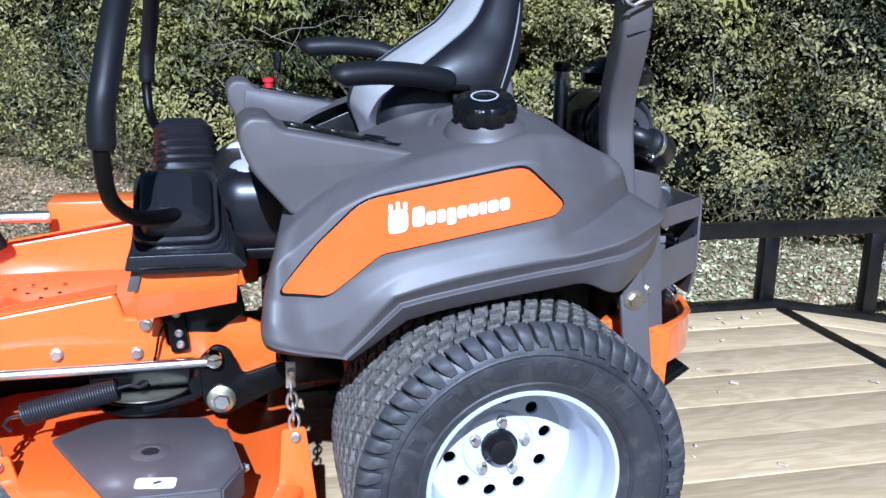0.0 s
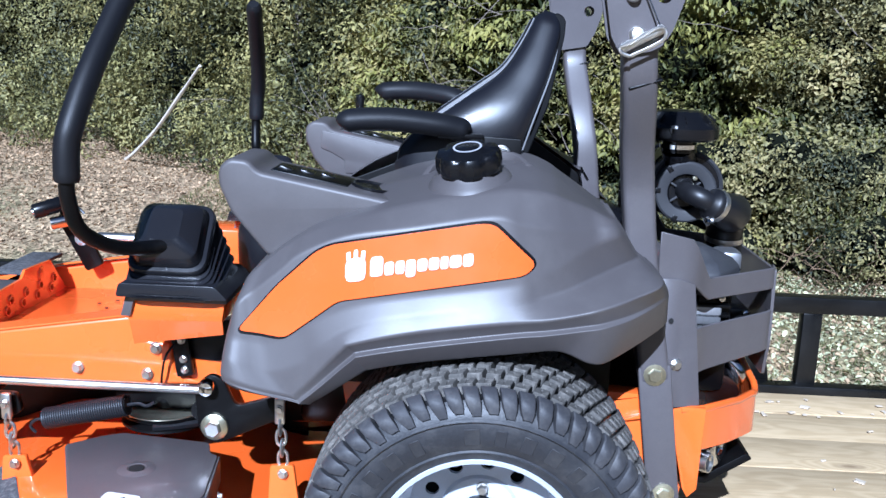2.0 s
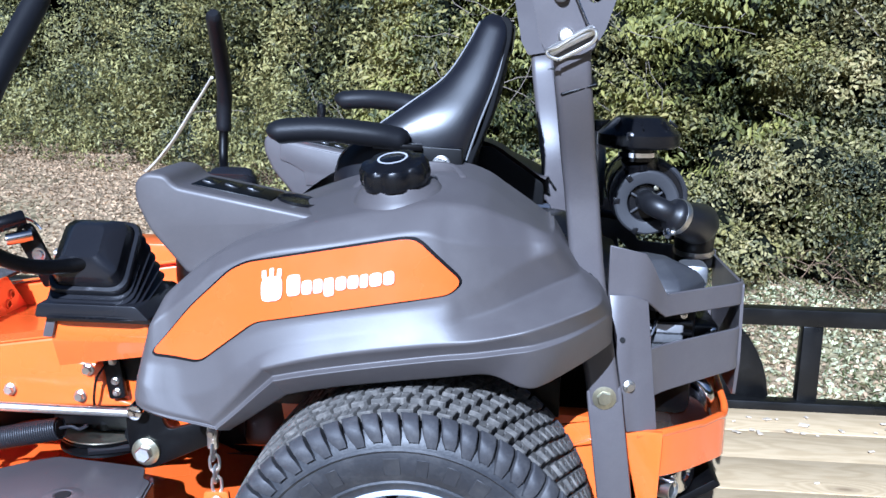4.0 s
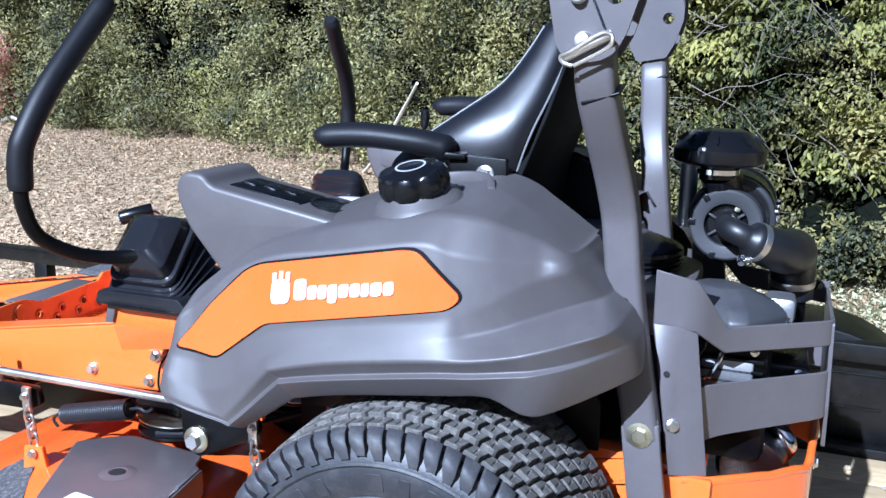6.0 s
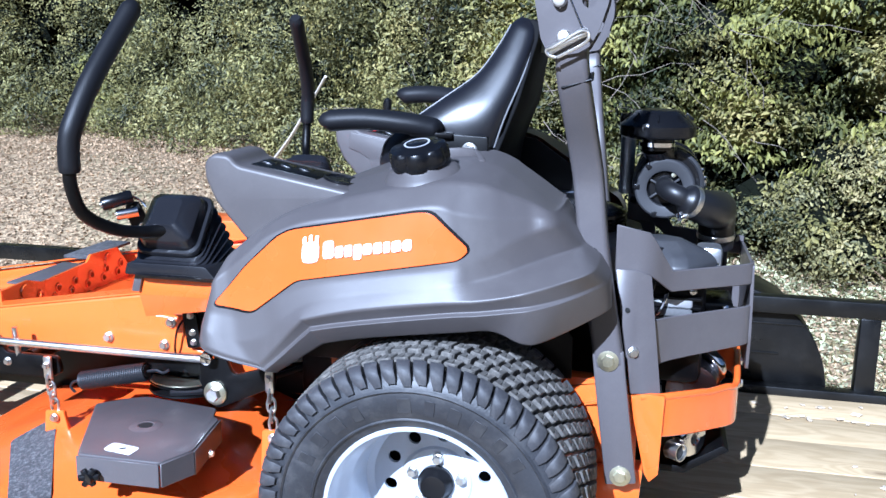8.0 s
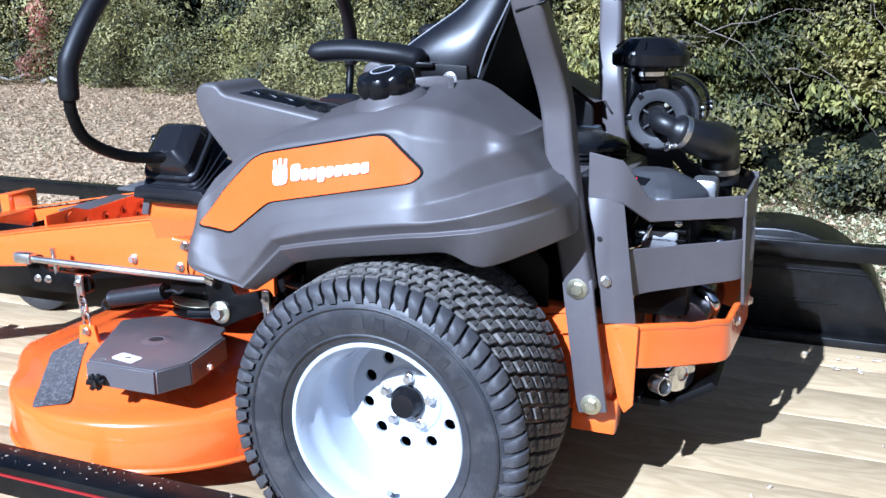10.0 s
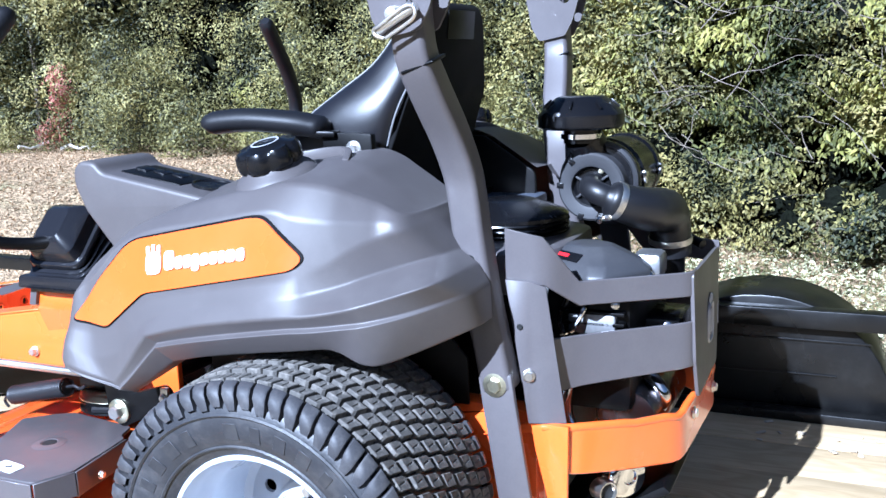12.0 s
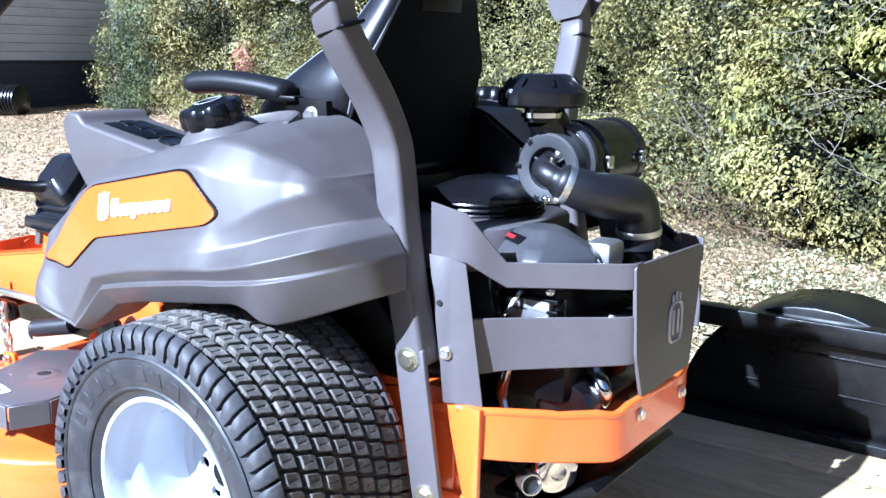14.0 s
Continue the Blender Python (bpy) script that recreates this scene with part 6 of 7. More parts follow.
part("bumper_lip", tube([(x - 0.004, y * 0.988, z) for (x, y), z in zip(bent(bp, 0.035), np.interp(np.linspace(0, 1, len(bent(bp, 0.035))), np.linspace(0, 1, 8), [.381, .379, .370, .352, .375, .367, .377, .377]))], 0.007, 10), ORANGE, bump, "rolled upper edge of the bumper")
for y in (-0.02, 0.125):
    hex_bolt(bump, (.5435 + y * 0.074, y, .337), (1, -0.07, 0), 0.0085, 0.008, ZINC, 1.3)
for s, y in ((-1, -0.268), (1, 0.29)):
    part("bumper_ear", prism([(.245, .355), (.33, .388), (.392, .386), (.388, .232), (.372, .215), (.362, .232), (.33, .37)], y - 0.005, y + 0.005, 0.002), ORANGE, bump)
    part("bumper_web", prism([(.248, .355), (.335, .385), (.335, .20), (.30, .19)], y + 0.006, y + 0.018, 0.002), ORANGE, bump)
    part("frame_shoe", prism([(.27, .165), (.355, .165), (.36, .235), (.275, .235)], y - 0.03 * (1 if s < 0 else -1) * 0, y + 0.05 * -s, 0.003), ORANGE, bump)

# ---- engine, cutting deck and small parts ----
# -- cutting deck: two round lobes joined, domed top, deep skirt --
DX, DY0, DY1, DR = -0.70, -0.27, 0.29, 0.315


def deck_ring(inset, z, n=28):
    r = DR - inset
    pts = [(DX + r * math.cos(a), DY0 + r * math.sin(a), z) for a in [math.pi + math.pi * k / n for k in range(n + 1)]]
    pts += [(DX + r * math.cos(a), DY1 + r * math.sin(a), z) for a in [math.pi * k / n for k in range(n + 1)]]
    return [(DX + (x - DX) * (1.2 if x > DX else 1.0 + 0.45 * max(0.0, 1 - ((y - 0.01) / 0.42) ** 2)), y, z) for x, y, z in pts]


def deck_height(x, y):
    d = DR - math.hypot((x - DX) / (1.2 if x > DX else 1.0 + 0.45 * max(0.0, 1 - ((y - 0.01) / 0.42) ** 2)), y - min(max(y, DY0), DY1))
    return float(np.interp(d, [0, 0.02, 0.06, 0.19, 0.3], [0.158, 0.165, 0.169, 0.225, 0.232]))


bm = bmesh.new()
rings = [[bm.verts.new(p) for p in deck_ring(i, z)] for i, z in ((0.004, 0.05), (0.0, 0.055), (0.0, 0.150), (0.003, 0.158), (0.012, 0.164), (0.05, 0.1675), (0.075, 0.174), (0.165, 0.218), (0.19, 0.225), (0.25, 0.229), (0.305, 0.232))]
for a, b in zip(rings, rings[1:]):
    for k in range(len(a)):
        bm.faces.new((a[k], a[(k + 1) % len(a)], b[(k + 1) % len(a)], b[k]))
bm.faces.new(rings[-1])
cut = part("cutting_deck", bm, ORANGE, mower, "orange pressed-steel cutting deck", angle=45)
part("skirt_lip", tube(deck_ring(-0.002, 0.06), 0.006, 6, closed=True), ORANGE, cut)
# grit patch
bm = bmesh.new()
patch = rounded([(-.930, -.352), (-.858, -.292), (-.708, -.535), (-.775, -.570)], 0.012)
vs = [bm.verts.new((x, y, 0)) for x, y in patch]
es = [bm.edges.new((vs[i], vs[(i + 1) % len(vs)])) for i in range(len(vs))]
bmesh.ops.triangle_fill(bm, use_beauty=True, edges=es)
for _ in range(4):
    bmesh.ops.subdivide_edges(bm, edges=[e for e in bm.edges if e.calc_length() > 0.016], cuts=1)
bmesh.ops.triangulate(bm, faces=bm.faces)
for v in bm.verts:
    v.co.z = deck_height(v.co.x, v.co.y) + 0.0045
got = bmesh.ops.extrude_face_region(bm, geom=bm.faces[:])
bmesh.ops.translate(bm, vec=(0, 0, -0.002), verts=[v for v in got["geom"] if isinstance(v, bmesh.types.BMVert)])
part("grit_patch", bm, GRIT, cut, "rough grey non-slip patch")


def pulley_cover(s):
    def W(pts):
        return [(x, y if s < 0 else 0.02 - y) for x, y in pts]
    plan = W([(-.636, -.548), (-.474, -.546), (-.442, -.482), (-.462, -.335), (-.478, -.328), (-.492, -.285), (-.660, -.262), (-.695, -.282), (-.742, -.325)])
    top = part("pulley_cover", slab(rounded(plan, 0.01, 3), 0.272, 0.280, 0.003), STEEL, mower, "charcoal steel pulley cover")
    grown = W([(-.640, -.553), (-.472, -.551), (-.438, -.482)])
    for a, b in zip(grown, grown[1:]):
        d = Vector((b[0] - a[0], b[1] - a[1], 0)).normalized()
        p, q = Vector((*a, 0)) + d * 0.004, Vector((*b, 0)) - d * 0.002
        part("cover_flange", sheet([((p.x, p.y, 0.232), (p.x, p.y, 0.277)), ((q.x, q.y, 0.232), (q.x, q.y, 0.277))], 0.004), STEEL, top)
    a, b = W([(-.438, -.482)])[0], W([(-.458, -.335)])[0]
    part("cover_flange", sheet([((a[0], a[1], 0.23), (a[0], a[1], 0.277)), ((b[0], b[1], 0.23), (b[0], b[1], 0.277))], 0.004), STEEL, top)
    hx, hy = W([(-.581, -.406)])[0]
    part("dimple", lathe([(0.032, 0.0003), (0.026, 0.002), (0.016, 0.003), (0.013, 0.001)], (hx, hy, 0.280), (0, 0, 1), 24, close=False), STEEL, top)
    # black disc in place of an opening, its shade in the colour
    part("access_hole", lathe([(0.013, 0.0), (0.013, 0.0022), (0.0, 0.0022)], (hx, hy, 0.2805), (0, 0, 1), 20), DARKHOLE, top)
    lx, ly = W([(-.570, -.512)])[0]
    tag = part("warning_label", slab(rounded([(lx - 0.03, ly - 0.011), (lx + 0.03, ly - 0.021), (lx + 0.033, ly + 0.011), (lx - 0.027, ly + 0.021)], 0.008), 0.2803, 0.2813, 0), WHITE, top, "small white label")
    part("label_mark", box((0.012, 0.004, 0.001), (lx + 0.004, ly, 0.2817), 0, spun(0, 0, 25)), DARKHOLE, tag)
    kx, ky = W([(-.598, -.556)])[0]
    kn = lathe([(0.008, 0.0), (0.008, 0.006), (0.012, 0.007), (0.012, 0.018), (0.0, 0.020)], (kx, ky, 0.247), (-0.35, -1 if s < 0 else 1, -0.15), 10, close=False)
    for q in range(3):
        join(kn, box((0.036, 0.011, 0.011), (kx - 0.004, ky + s * 0.012, 0.246), 0.003, spun(0, q * 60, -s * 19)))
    part("cover_knob", kn, BLACK, top, "black plastic clamping knob")
    bx, by = W([(-.440, -.43)])[0]
    hex_bolt(top, (bx + 0.004, by, 0.25), (1, 0.2, 0), 0.006, 0.008, ZINC, 1.3)


pulley_cover(-1)
pulley_cover(1)


# -- deck lift linkage --
def linkage(s):
    def Y(y):
        return y if s < 0 else 0.02 - y
    ya, yb = Y(-.322), Y(-.334)
    crank = part("lift_crank", prism(rounded([(-.474, .43), (-.502, .404), (-.497, .325), (-.467, .298), (-.43, .315), (-.345, .355), (-.34, .378), (-.355, .395), (-.43, .372), (-.45, .42)], 0.012), ya, yb, 0.003), SATIN, mower, "black steel lift crank")
    hex_bolt(crank, (-.467, Y(-.334), .333), (0, s, 0), 0.0145, 0.02, ZINC, 1.45)
    part("pivot_bush", lathe([(0.024, 0.0), (0.024, 0.006), (0.016, 0.01)], (-.467, Y(-.333), .333), (0, s, 0), 20), BRASS, crank)
    part("lift_rod", tube(glide([(-.965, Y(-.345), .405), (-.9, Y(-.345), .404), (-.52, Y(-.345), .404), (-.49, Y(-.345), .406), (-.476, Y(-.335), .409)], 4), 0.0078, 12), ZINC, mower, "bright steel lift rod")
    part("rod_boss", lathe([(0.0, 0.02), (0.012, 0.018), (0.0145, 0.01), (0.0145, -0.01)], (-.476, Y(-.338), .408), (0, s, 0), 18, close=False), CHROME, crank)
    front = part("front_crank", prism(rounded([(-1.0, .405), (-.955, .41), (-.94, .375), (-.82, .375), (-.812, .34), (-.84, .328), (-.99, .325)], 0.01), Y(-.318), Y(-.332), 0.003), SATIN, mower, "black steel lift arm")
    for x, z in ((-.965, .355), (-.935, .356), (-.842, .358)):
        hex_bolt(front, (x, Y(-.332), z), (0, s, 0), 0.0065, 0.008, ZINC, 1.4)
    part("clevis", box((0.05, 0.026, 0.026), (-.985, Y(-.345), .405), 0.006), ZINC, front)
    part("height_pin", tube([(-.912, Y(-.325), .35), (-.915, Y(-.33), .43)], 0.006, 10), ZINC, front)
    # extension spring
    a, b = Vector((-.785, Y(-.30), .316)), Vector((-.635, Y(-.30), .350))
    d = (b - a)
    u = d.normalized().orthogonal().normalized()
    v = d.normalized().cross(u)
    n = 36
    coil = [a + d * t / (n * 14) + (u * math.cos(t * math.tau / 14) + v * math.sin(t * math.tau / 14)) * 0.0178 for t in range(n * 14 + 1)]
    sp = part("lift_spring", tube(coil, 0.0024, 6), SPRING, mower, "dark extension spring", angle=60)
    # black rod painting the shade between the coils
    part("coil_shade", tube([a, b], 0.014, 10), DARKHOLE, sp)
    part("spring_hook", tube(glide([b, b + Vector((0.02, 0, 0.004)), b + Vector((0.035, 0, 0.0)), b + Vector((0.05, 0, 0.008))], 4), 0.003, 6), SPRING, sp)
    part("spring_hook", tube(glide([a, a - Vector((0.02, 0, 0.004)), a - Vector((0.03, 0, 0.016)), a - Vector((0.02, 0, 0.028))], 4), 0.003, 6), SPRING, sp)
    # chains
    for (x0, z0), (x1, z1), y in (((-.351, .375), (-.345, .262), -.338), ((-.832, .362), (-.82, .258), -.345)):
        ch = part("lift_chain", bar([(x0, Y(y), z0 + 0.018), (x0, Y(y), z0 - 0.03)], 0.018, 0.009, (0, 1, 0), 0.003), ZINC, mower, "short zinc-plated chain with a clevis")
        n = 4
        for k in range(n):
            t0 = (k + 0.25) / (n + 0.2)
            c = Vector((x0 + (x1 - x0) * t0, Y(y), z0 - 0.03 + (z1 - z0 + 0.03) * t0))
            w = Vector((1, 0, 0)) if k % 2 else Vector((0, 1, 0))
            loop = [c + Vector((0, 0, 0.015 * math.sin(q * math.tau / 14))) * 1.0 + w * 0.0085 * math.copysign(abs(math.cos(q * math.tau / 14)) ** 0.6, math.cos(q * math.tau / 14)) for q in range(14)]
            part("chain_link", tube(loop, 0.0028, 6, closed=True), ZINC, ch)
        hex_bolt(ch, (x1, Y(y - 0.008), z1 - 0.006), (0, s, 0), 0.007, 0.009, ZINC, 1.3)
        hex_bolt(ch, (x0, Y(y - 0.006), z0), (0, s, 0), 0.006, 0.007, ZINC, 1.3)
        dz = max(0.17, deck_height(x1, Y(y)))
        part("chain_bracket", prism(rounded([(x1 - 0.032, dz - 0.04), (x1 - 0.024, z1 + 0.006), (x1 + 0.018, z1 + 0.008), (x1 + 0.036, dz - 0.04)], 0.006), Y(y + 0.006), Y(y - 0.004), 0.002), ORANGE, cut)
    # upper cable bracket by the pedestal
    br = part("cable_bracket", prism(rounded([(-.555, .485), (-.525, .49), (-.515, .41), (-.545, .405)], 0.006), Y(-.285), Y(-.296), 0.002), SATIN, mower)
    for x, z in ((-.535, .475), (-.532, .44), (-.53, .42)):
        hex_bolt(br, (x, Y(-.296), z), (0, s, 0), 0.0055, 0.008, ZINC, 1.3)
    part("cable", tube(glide([(-.545, Y(-.30), .47), (-.562, Y(-.302), .445), (-.57, Y(-.30), .41), (-.575, Y(-.29), .39)], 5), 0.0022, 6), BLACK, br)


linkage(-1)
linkage(1)

# -- belts, pulleys, drive below the frame --
for x, y, r in ((-.60, -.19, .085), (-.60, .21, .085), (-.44, .0, .07)):
    pl = part("belt_pulley", lathe([(0.02, 0.0), (r, 0.0), (r * 0.99, 0.004), (r * 0.86, 0.011), (r * 0.99, 0.018), (r, 0.022), (r * 0.93, 0.024), (0.03, 0.022), (0.025, 0.045), (0.0, 0.045)], (x, y, 0.285), (0, 0, 1), 40), SATIN, mower, "black pressed-steel belt pulley")
    part("pulley_rim", lathe([(r * 0.95, 0.0245), (r * 0.99, 0.0245), (r * 0.99, 0.027), (r * 0.95, 0.027)], (x, y, 0.285), (0, 0, 1), 40), BRASS, pl)
# added black backing that darkens the gap behind spring and crank
part("linkage_dark_backing", prism(rounded([(-.69, .295), (-.69, .375), (-.45, .385), (-.40, .34), (-.44, .295)], 0.01), -.215, -.207, 0.002), SATIN, mower, "black plate added to darken the gap behind the linkage")
part("drive_belt", tube(glide([(-.60, -.275, .297), (-.50, -.22, .297), (-.40, -.06, .297), (-.40, .06, .297), (-.5, .24, .297), (-.6, .295, .297)], 6), 0.007, 6), HOSE, mower, "black rubber drive belt")
# black plate added to paint the underframe shade and hide the planks
part("underframe_shade", box((1.12, 0.006, 0.21), (-.93, 0.02, .265), 0.002), SATIN, mower, "black plate added as shade under the frame")
part("cross_tube", tube([(-.50, -.30, .345), (-.50, .32, .345)], 0.02, 14), SATIN, mower)
part("cross_tube", tube([(-.90, -.31, .36), (-.90, .33, .36)], 0.016, 14), SATIN, mower)
# plain black box for the hydraulic drive, added to fill the underframe dark
part("hydro_pump", box((0.26, 0.40, 0.16), (-.22, 0.01, 0.36), 0.02), SATIN, mower, "plain black hydraulic drive box filling the dark underneath")
part("front_beam", box((0.05, 0.54, 0.06), (-1.60, 0.01, 0.325), 0.005), ORANGE, mower)
for s in (-1, 1):
    part("wheel_motor", lathe([(0.055, 0.0), (0.07, 0.03), (0.07, 0.1), (0.05, 0.12)], (0, s * 0.21, WZ), (0, s, 0), 24), SATIN, mower)
    arm = part("caster_arm", bar([(-1.60, s * 0.25, .335), (-1.72, s * 0.36, .335), (-1.78, s * 0.40, .335)], 0.05, 0.05, (0, 0, 1), 0.005), ORANGE, mower, "orange front caster arm")
    part("caster_fork", bar([(-1.78, s * 0.40, .37), (-1.78, s * 0.40, .29), (-1.74, s * 0.40, .28)], 0.04, 0.12, (0, 1, 0), 0.004), ORANGE, arm)
    for q in (-1, 1):
        part("fork_blade", bar([(-1.74, s * 0.40 + q * 0.062, .29), (-1.70, s * 0.40 + q * 0.062, DECK + 0.13)], 0.05, 0.008, (0, 1, 0), 0.002), ORANGE, arm)
    part("caster_wheel", lathe([(0.06, -0.05), (0.11, -0.052), (0.138, -0.035), (0.141, 0.0), (0.138, 0.035), (0.11, 0.052), (0.06, 0.05), (0.0, 0.05)], (-1.70, s * 0.40, DECK + 0.141), (0, 1, 0), 32), TYRE, mower, "smooth black front caster tyre")

# -- engine --
eng = part("engine_block", box((0.32, 0.30, 0.22), (.30, 0.02, .47), 0.02), SATIN, mower, "black air-cooled engine")
for k in range(7):
    part("cooling_fin", box((0.10, 0.05, 0.006), (.40, -.12, .43 + k * 0.018), 0.001), SATIN, eng)
hx, hy = .185, .045
screen = part("flywheel_screen", lathe([(0.106, -0.034), (0.108, -0.004), (0.112, 0.0), (0.112, 0.006), (0.107, 0.010), (0.05, 0.032), (0.042, 0.034), (0.0, 0.034)], (hx, hy, .664), (0, 0, 1), 56), BLACK, mower, "black cone-topped flywheel screen with banded rim", angle=25)
for k in range(4):
    part("screen_ring", tube([(hx + 0.111 * math.cos(a), hy + 0.111 * math.sin(a), .632 + k * 0.0095) for a in [q * math.tau / 48 for q in range(48)]], 0.0030, 6, closed=True), BLACK, screen)
part("blower_housing", slab(rounded([(.10, -.17), (.27, -.175), (.33, -.10), (.33, .12), (.28, .17), (.10, .17)], 0.03), .565, .638, 0.01), STEEL, mower, "black blower housing")
# cover coloured as if shaded and lit only by blue sky
part("top_shelf", box((0.16, 0.10, 0.03), (.125, .17, .672), 0.008), SKYSHADE, mower, "engine cover with blue sky shade in its colour")
lid = Matrix.Translation((.378, -.068, .602)) @ Matrix.Rotation(radians(-34), 4, "Z")
bm = bmesh.new()
rings = []
for z, x0, x1, y0, y1 in ((-0.04, -0.088, 0.088, -0.07, 0.07), (0.0, -0.09, 0.088, -0.072, 0.07), (0.016, -0.08, 0.076, -0.058, 0.06), (0.038, -0.048, 0.03, -0.028, 0.034)):
    rings.append([bm.verts.new(lid @ Vector((x, y, z))) for x, y in ((x0 + 0.02, y0), (x1 - 0.02, y0), (x1, y0 + 0.02), (x1, y1 - 0.02), (x1 - 0.02, y1), (x0 + 0.02, y1), (x0, y1 - 0.02), (x0, y0 + 0.02))])
for lower, upper in zip(rings, rings[1:]):
    for q in range(8):
        bm.faces.new((lower[q], lower[(q + 1) % 8], upper[(q + 1) % 8], upper[q]))
bm.faces.new(rings[-1])
bmesh.ops.bevel(bm, geom=[e for e in bm.edges if not e.is_boundary], offset=0.004, segments=2, affect="EDGES", profile=0.5)
cov = part("engine_cover", bm, ENGINEGREY, mower, "faceted charcoal engine cover with red mark", angle=40)
slope = (lid.to_3x3() @ Matrix.Rotation(radians(36), 3, "X"))
part("black_label", box((0.075, 0.018, 0.002), lid @ Vector((-0.012, -0.0515, 0.0235)), 0.0005, slope), BLACK, cov, "black label strip")
part("red_mark", box((0.036, 0.007, 0.0016), lid @ Vector((-0.02, -0.0522, 0.0247)), 0.0004, slope), RED, cov, "red printed bar")
# air filter canister, lying across the engine
fc = Vector((.370, -.047, .735))
drum = fc + Vector((.006, .016, .007))
can = part("air_filter", lathe([(0.0, 0.01), (0.060, 0.006), (0.066, 0.009), (0.069, 0.016), (0.069, 0.038), (0.065, 0.042), (0.065, 0.058), (0.0695, 0.062), (0.0695, 0.098), (0.065, 0.102), (0.065, 0.185), (0.068, 0.189), (0.068, 0.21), (0.05, 0.22), (0.0, 0.221)], drum, (0, 1, 0), 48), BLACK, mower, "black plastic air filter canister", angle=30)
part("filter_collar", lathe([(0.058, 0.010), (0.0645, 0.0035), (0.0695, 0.0075), (0.0705, 0.016)], drum, (0, 1, 0), 48, close=False), RAISED, can, "matt grey collar of the canister", angle=30)
part("filter_face", lathe([(0.034, 0.014), (0.0355, -0.001), (0.040, -0.003), (0.055, -0.004), (0.0585, -0.001), (0.060, 0.024)], fc, (0, 1, 0), 48, close=False), RAISED, can, "matt grey end ring of the canister", angle=30)
part("filter_recess", lathe([(0.0345, 0.008), (0.03, 0.012), (0.0, 0.012)], fc, (0, 1, 0), 40, close=False), BLACK, can)
for turn in (128, 178, 250):
    part("face_notch", box((0.012, 0.004, 0.010), fc + Vector((0.0545 * math.cos(radians(turn)), -0.003, 0.0545 * math.sin(radians(turn)))), 0.001, spun(0, -turn, 0)), BLACK, can)
for turn in (35, 150, 215):
    part("recess_rib", box((0.016, 0.006, 0.004), fc + Vector((0.026 * math.cos(radians(turn)), 0.007, 0.026 * math.sin(radians(turn)))), 0.001, spun(0, -turn, 0)), RAISED, can)
part("face_screw", lathe([(0.005, 0.0), (0.0045, -0.005), (0.0, -0.006)], fc + Vector((0.016, 0.008, 0.027)), (0, 1, 0), 12, close=False), BRASS, can, "brass screw")
for q in (0.07, 0.2):
    a = fc + Vector((0.076, q, 0.010))
    part("filter_clip", box((0.012, 0.02, 0.022), a, 0.003), CHROME, can, "bright spring clip")
hose = glide([(.370, -.030, .738), (.372, -.060, .738), (.382, -.079, .734), (.399, -.084, .727), (.421, -.073, .716), (.445, -.052, .704), (.464, -.022, .695), (.476, .014, .690), (.480, .048, .680), (.481, .070, .655), (.481, .080, .600)], 6)
hs = part("intake_hose", tube(hose, [0.0195 if i < 21 else (0.027 if i == 21 else min(0.0375, 0.0305 + 0.0005 * (i - 22))) for i in range(len(hose))], 24), HOSE, mower, "black rubber intake elbow", angle=60)
for k, r in ((24, 0.0322), (len(hose) - 4, 0.0388)):
    at, ax = hose[k], hose[k + 1] - hose[k - 1]
    part("hose_clamp", lathe([(r - 0.004, -0.0055), (r, -0.0055), (r + 0.0008, 0.0), (r, 0.0055), (r - 0.004, 0.0055)], at, ax, 32, close=False), ZINC, hs, "bright worm-drive hose clamp")
    side = Vector((-0.35, -0.62, -0.70)).normalized() * (r + 0.004)
    part("clamp_screw", tube([Vector(at) + side + Vector((-0.007, 0.003, -0.001)), Vector(at) + side + Vector((0.007, -0.003, 0.001))], 0.005, 8), ZINC, hs)
hex_bolt(hs, (.401, -.104, .694), (0, -1, -0.5), 0.006, 0.014, CHROME, 1.2)
pre = Vector((.350, -.035, .83))
pc = part("pre_cleaner", lathe([(0.03, -0.02), (0.03, 0.004), (0.066, 0.005), (0.0725, 0.009), (0.0735, 0.012), (0.0735, 0.029), (0.071, 0.032), (0.043, 0.057), (0.038, 0.059), (0.0, 0.060)], pre, (0, 0, 1), 40), BLACK, mower, "black plastic air pre-cleaner bowl", angle=30)
for k in range(8):
    a = k * math.tau / 8
    part("bowl_rib", box((0.019, 0.003, 0.005), pre + Vector((0.0595 * math.cos(a), 0.0595 * math.sin(a), 0.0465)), 0.001, spun(0, 41, math.degrees(a))), BLACK, pc)
part("pre_cleaner_band", lathe([(0.033, -0.012), (0.035, -0.012), (0.035, -0.004), (0.033, -0.004)], pre, (0, 0, 1), 28), CHROME, pc)
hex_bolt(pc, (.328, -.1005, .856), (-0.3, -1, 0), 0.008, 0.004, ALU, 1.2)
part("filter_neck", tube([(.352, -.03, .82), (.362, -.01, .79)], 0.033, 20), BLACK, can)
part("second_cap", lathe([(0.02, 0.0), (0.022, 0.01), (0.018, 0.02), (0.0, 0.022)], (.29, .12, .85), (0, 0, 1), 20), BLACK, mower)
part("cap_stem", tube([(.29, .12, .70), (.29, .12, .855)], 0.016, 14), ALU, mower)
part("oil_neck", tube([(.480, .075, .61), (.480, .075, .52)], 0.028, 18), SATIN, mower)
part("guard_rod", tube(glide([(.30, .28, .66), (.40, .22, .65), (.53, .13, .607)], 4), 0.009, 10), SATIN, mower)
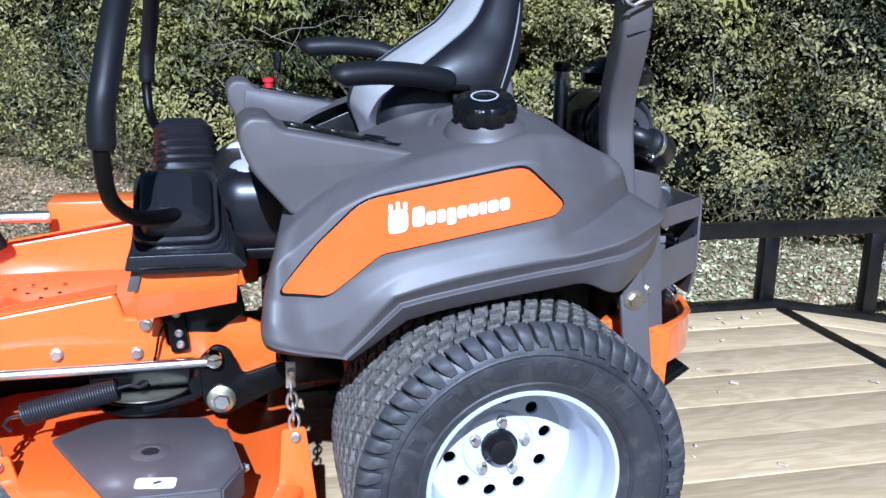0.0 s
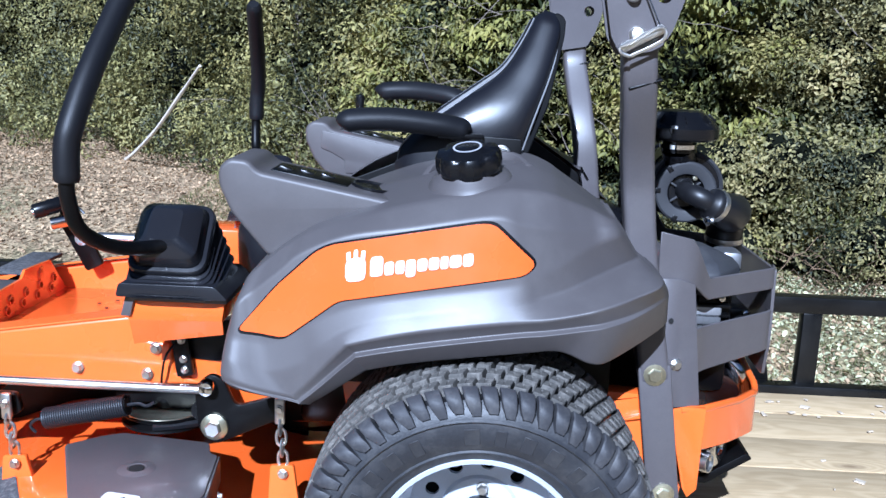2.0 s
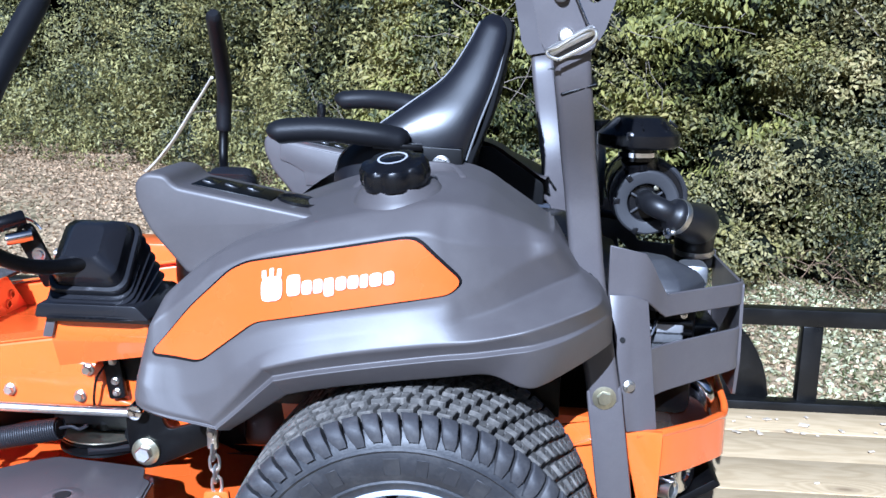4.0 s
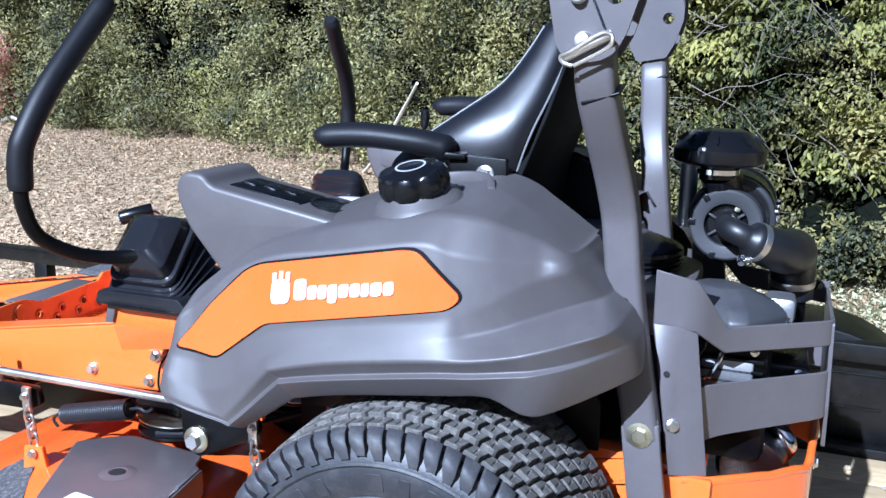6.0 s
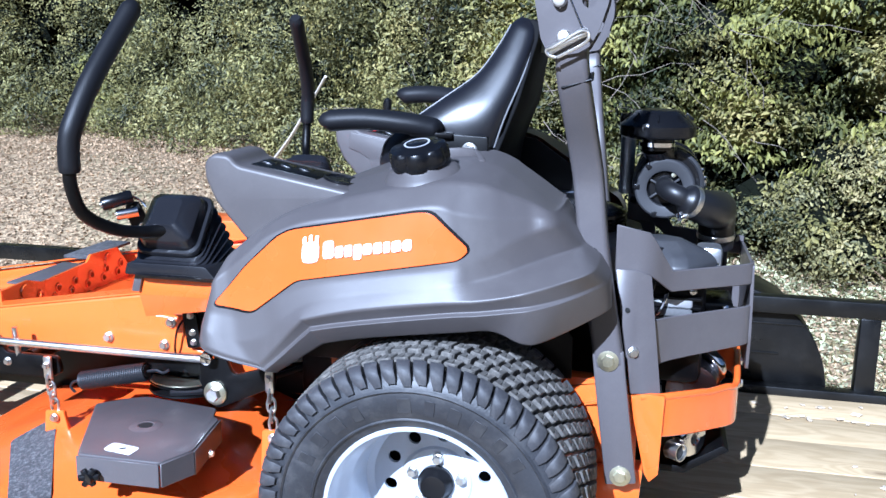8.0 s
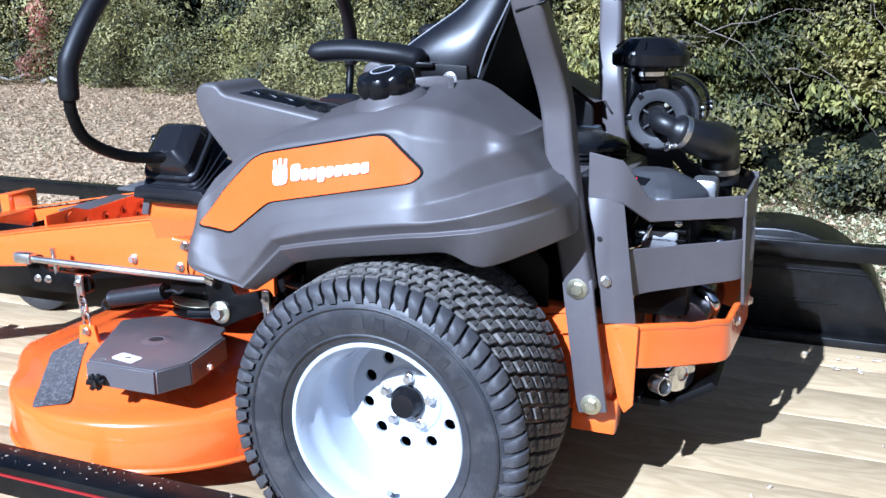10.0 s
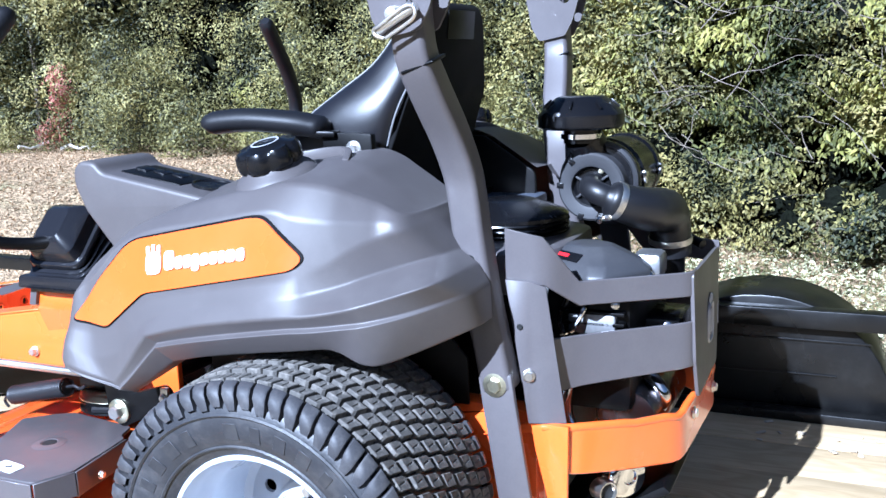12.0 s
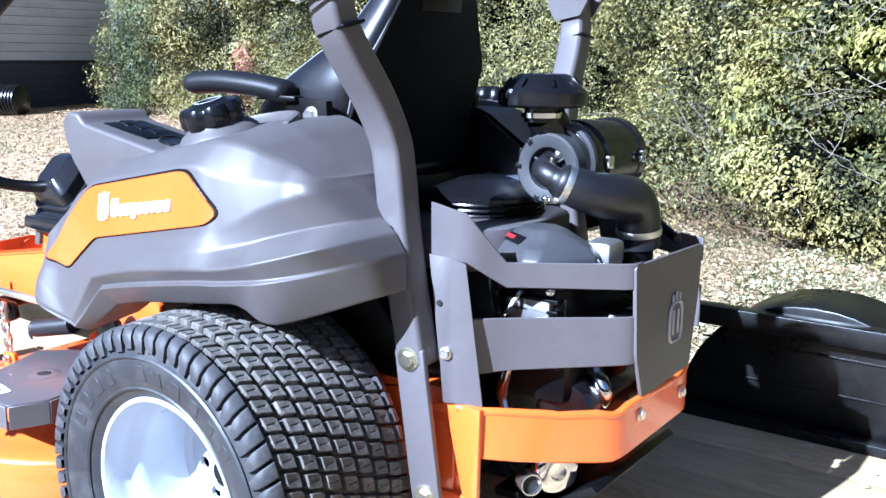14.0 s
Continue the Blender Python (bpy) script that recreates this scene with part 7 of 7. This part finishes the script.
# bright odds and ends on the engine
part("carburettor", box((0.05, 0.06, 0.045), (.465, -.02, .60), 0.01), ALU, mower, "cast aluminium carburettor")
part("fuel_solenoid", tube([(.445, -.06, .61), (.475, -.07, .585)], 0.012, 12), CHROME, mower)
part("starter_bracket", box((0.08, 0.02, 0.05), (.395, -.135, .515), 0.004), ALU, mower)
part("breather_pipe", tube(glide([(.345, -.15, .50), (.37, -.17, .515), (.385, -.155, .545), (.39, -.13, .56)], 5), 0.004, 8), CHROME, mower)
for x, y, z in ((.43, -.13, .552), (.47, -.10, .575), (.505, -.02, .55), (.50, -.05, .50), (.36, -.16, .585)):
    part("stud", lathe([(0.006, 0), (0.0075, 0.012), (0.0, 0.015)], (x, y, z), (0.4, -1, 0.2), 10), CHROME, eng)
part("cable_loom", tube(glide([(.33, -.15, .60), (.36, -.165, .57), (.345, -.16, .53), (.36, -.15, .48)], 5), 0.004, 7), BLACK, mower)
part("battery_box", box((0.10, 0.12, 0.09), (.47, .03, .46), 0.008), BLACK, mower)
part("orange_strut", prism([(.42, .40), (.50, .40), (.52, .47), (.46, .47)], .06, .075, 0.002), ORANGE, mower)
# exhaust
muf = part("muffler", lathe([(0.0, -0.13), (0.05, -0.128), (0.058, -0.11), (0.058, 0.11), (0.05, 0.128), (0.0, 0.13)], (.445, .02, .345), (0, 1, 0), 40), DARKCHROME, mower, "dark shiny cylindrical muffler")
part("exhaust_pipe", tube(glide([(.35, -.12, .42), (.345, -.135, .36), (.37, -.14, .31), (.41, -.12, .29)], 6), 0.013, 14), CHROME, muf, "bluish bright exhaust pipe")
part("exhaust_pipe", tube(glide([(.40, .0, .43), (.46, -.05, .42), (.50, -.07, .38), (.47, -.05, .33)], 6), 0.013, 14), CHROME, muf)
part("tail_pipe", lathe([(0.018, -0.02), (0.018, 0.010), (0.0162, 0.010), (0.0162, -0.02)], (.424, -.172, .239), (0.75, -0.6, 0.05), 24, close=False), ZINC, muf, "bright steel round tail pipe")
part("tail_pipe_bore", lathe([(0.0162, 0.003), (0.0, 0.003)], (.424, -.172, .239), (0.75, -0.6, 0.05), 24, close=False), DARKHOLE, muf)
part("heat_shield", lathe([(0.0, 0.003), (0.012, 0.004), (0.014, 0.008), (0.030, 0.009), (0.036, 0.005), (0.039, 0.0), (0.036, -0.02)], (.452, -.135, .255), (0.75, -0.6, 0.05), 24, close=False), CHROME, muf)
part("tow_plate", prism(rounded([(.33, .176), (.44, .176), (.525, .232), (.512, .242), (.432, .19), (.33, .192)], 0.004), -.13, .18, 0.003), SATIN, mower)
part("rear_crossmember", box((0.04, 0.50, 0.12), (.30, 0.01, .29), 0.004), SATIN, mower, "black rear cross member")
part("inner_fender_panel", prism([(-.30, .45), (-.20, .55), (.15, .56), (.22, .48), (.22, .40), (-.30, .40)], -.262, -.256, 0.002), SATIN, mower)
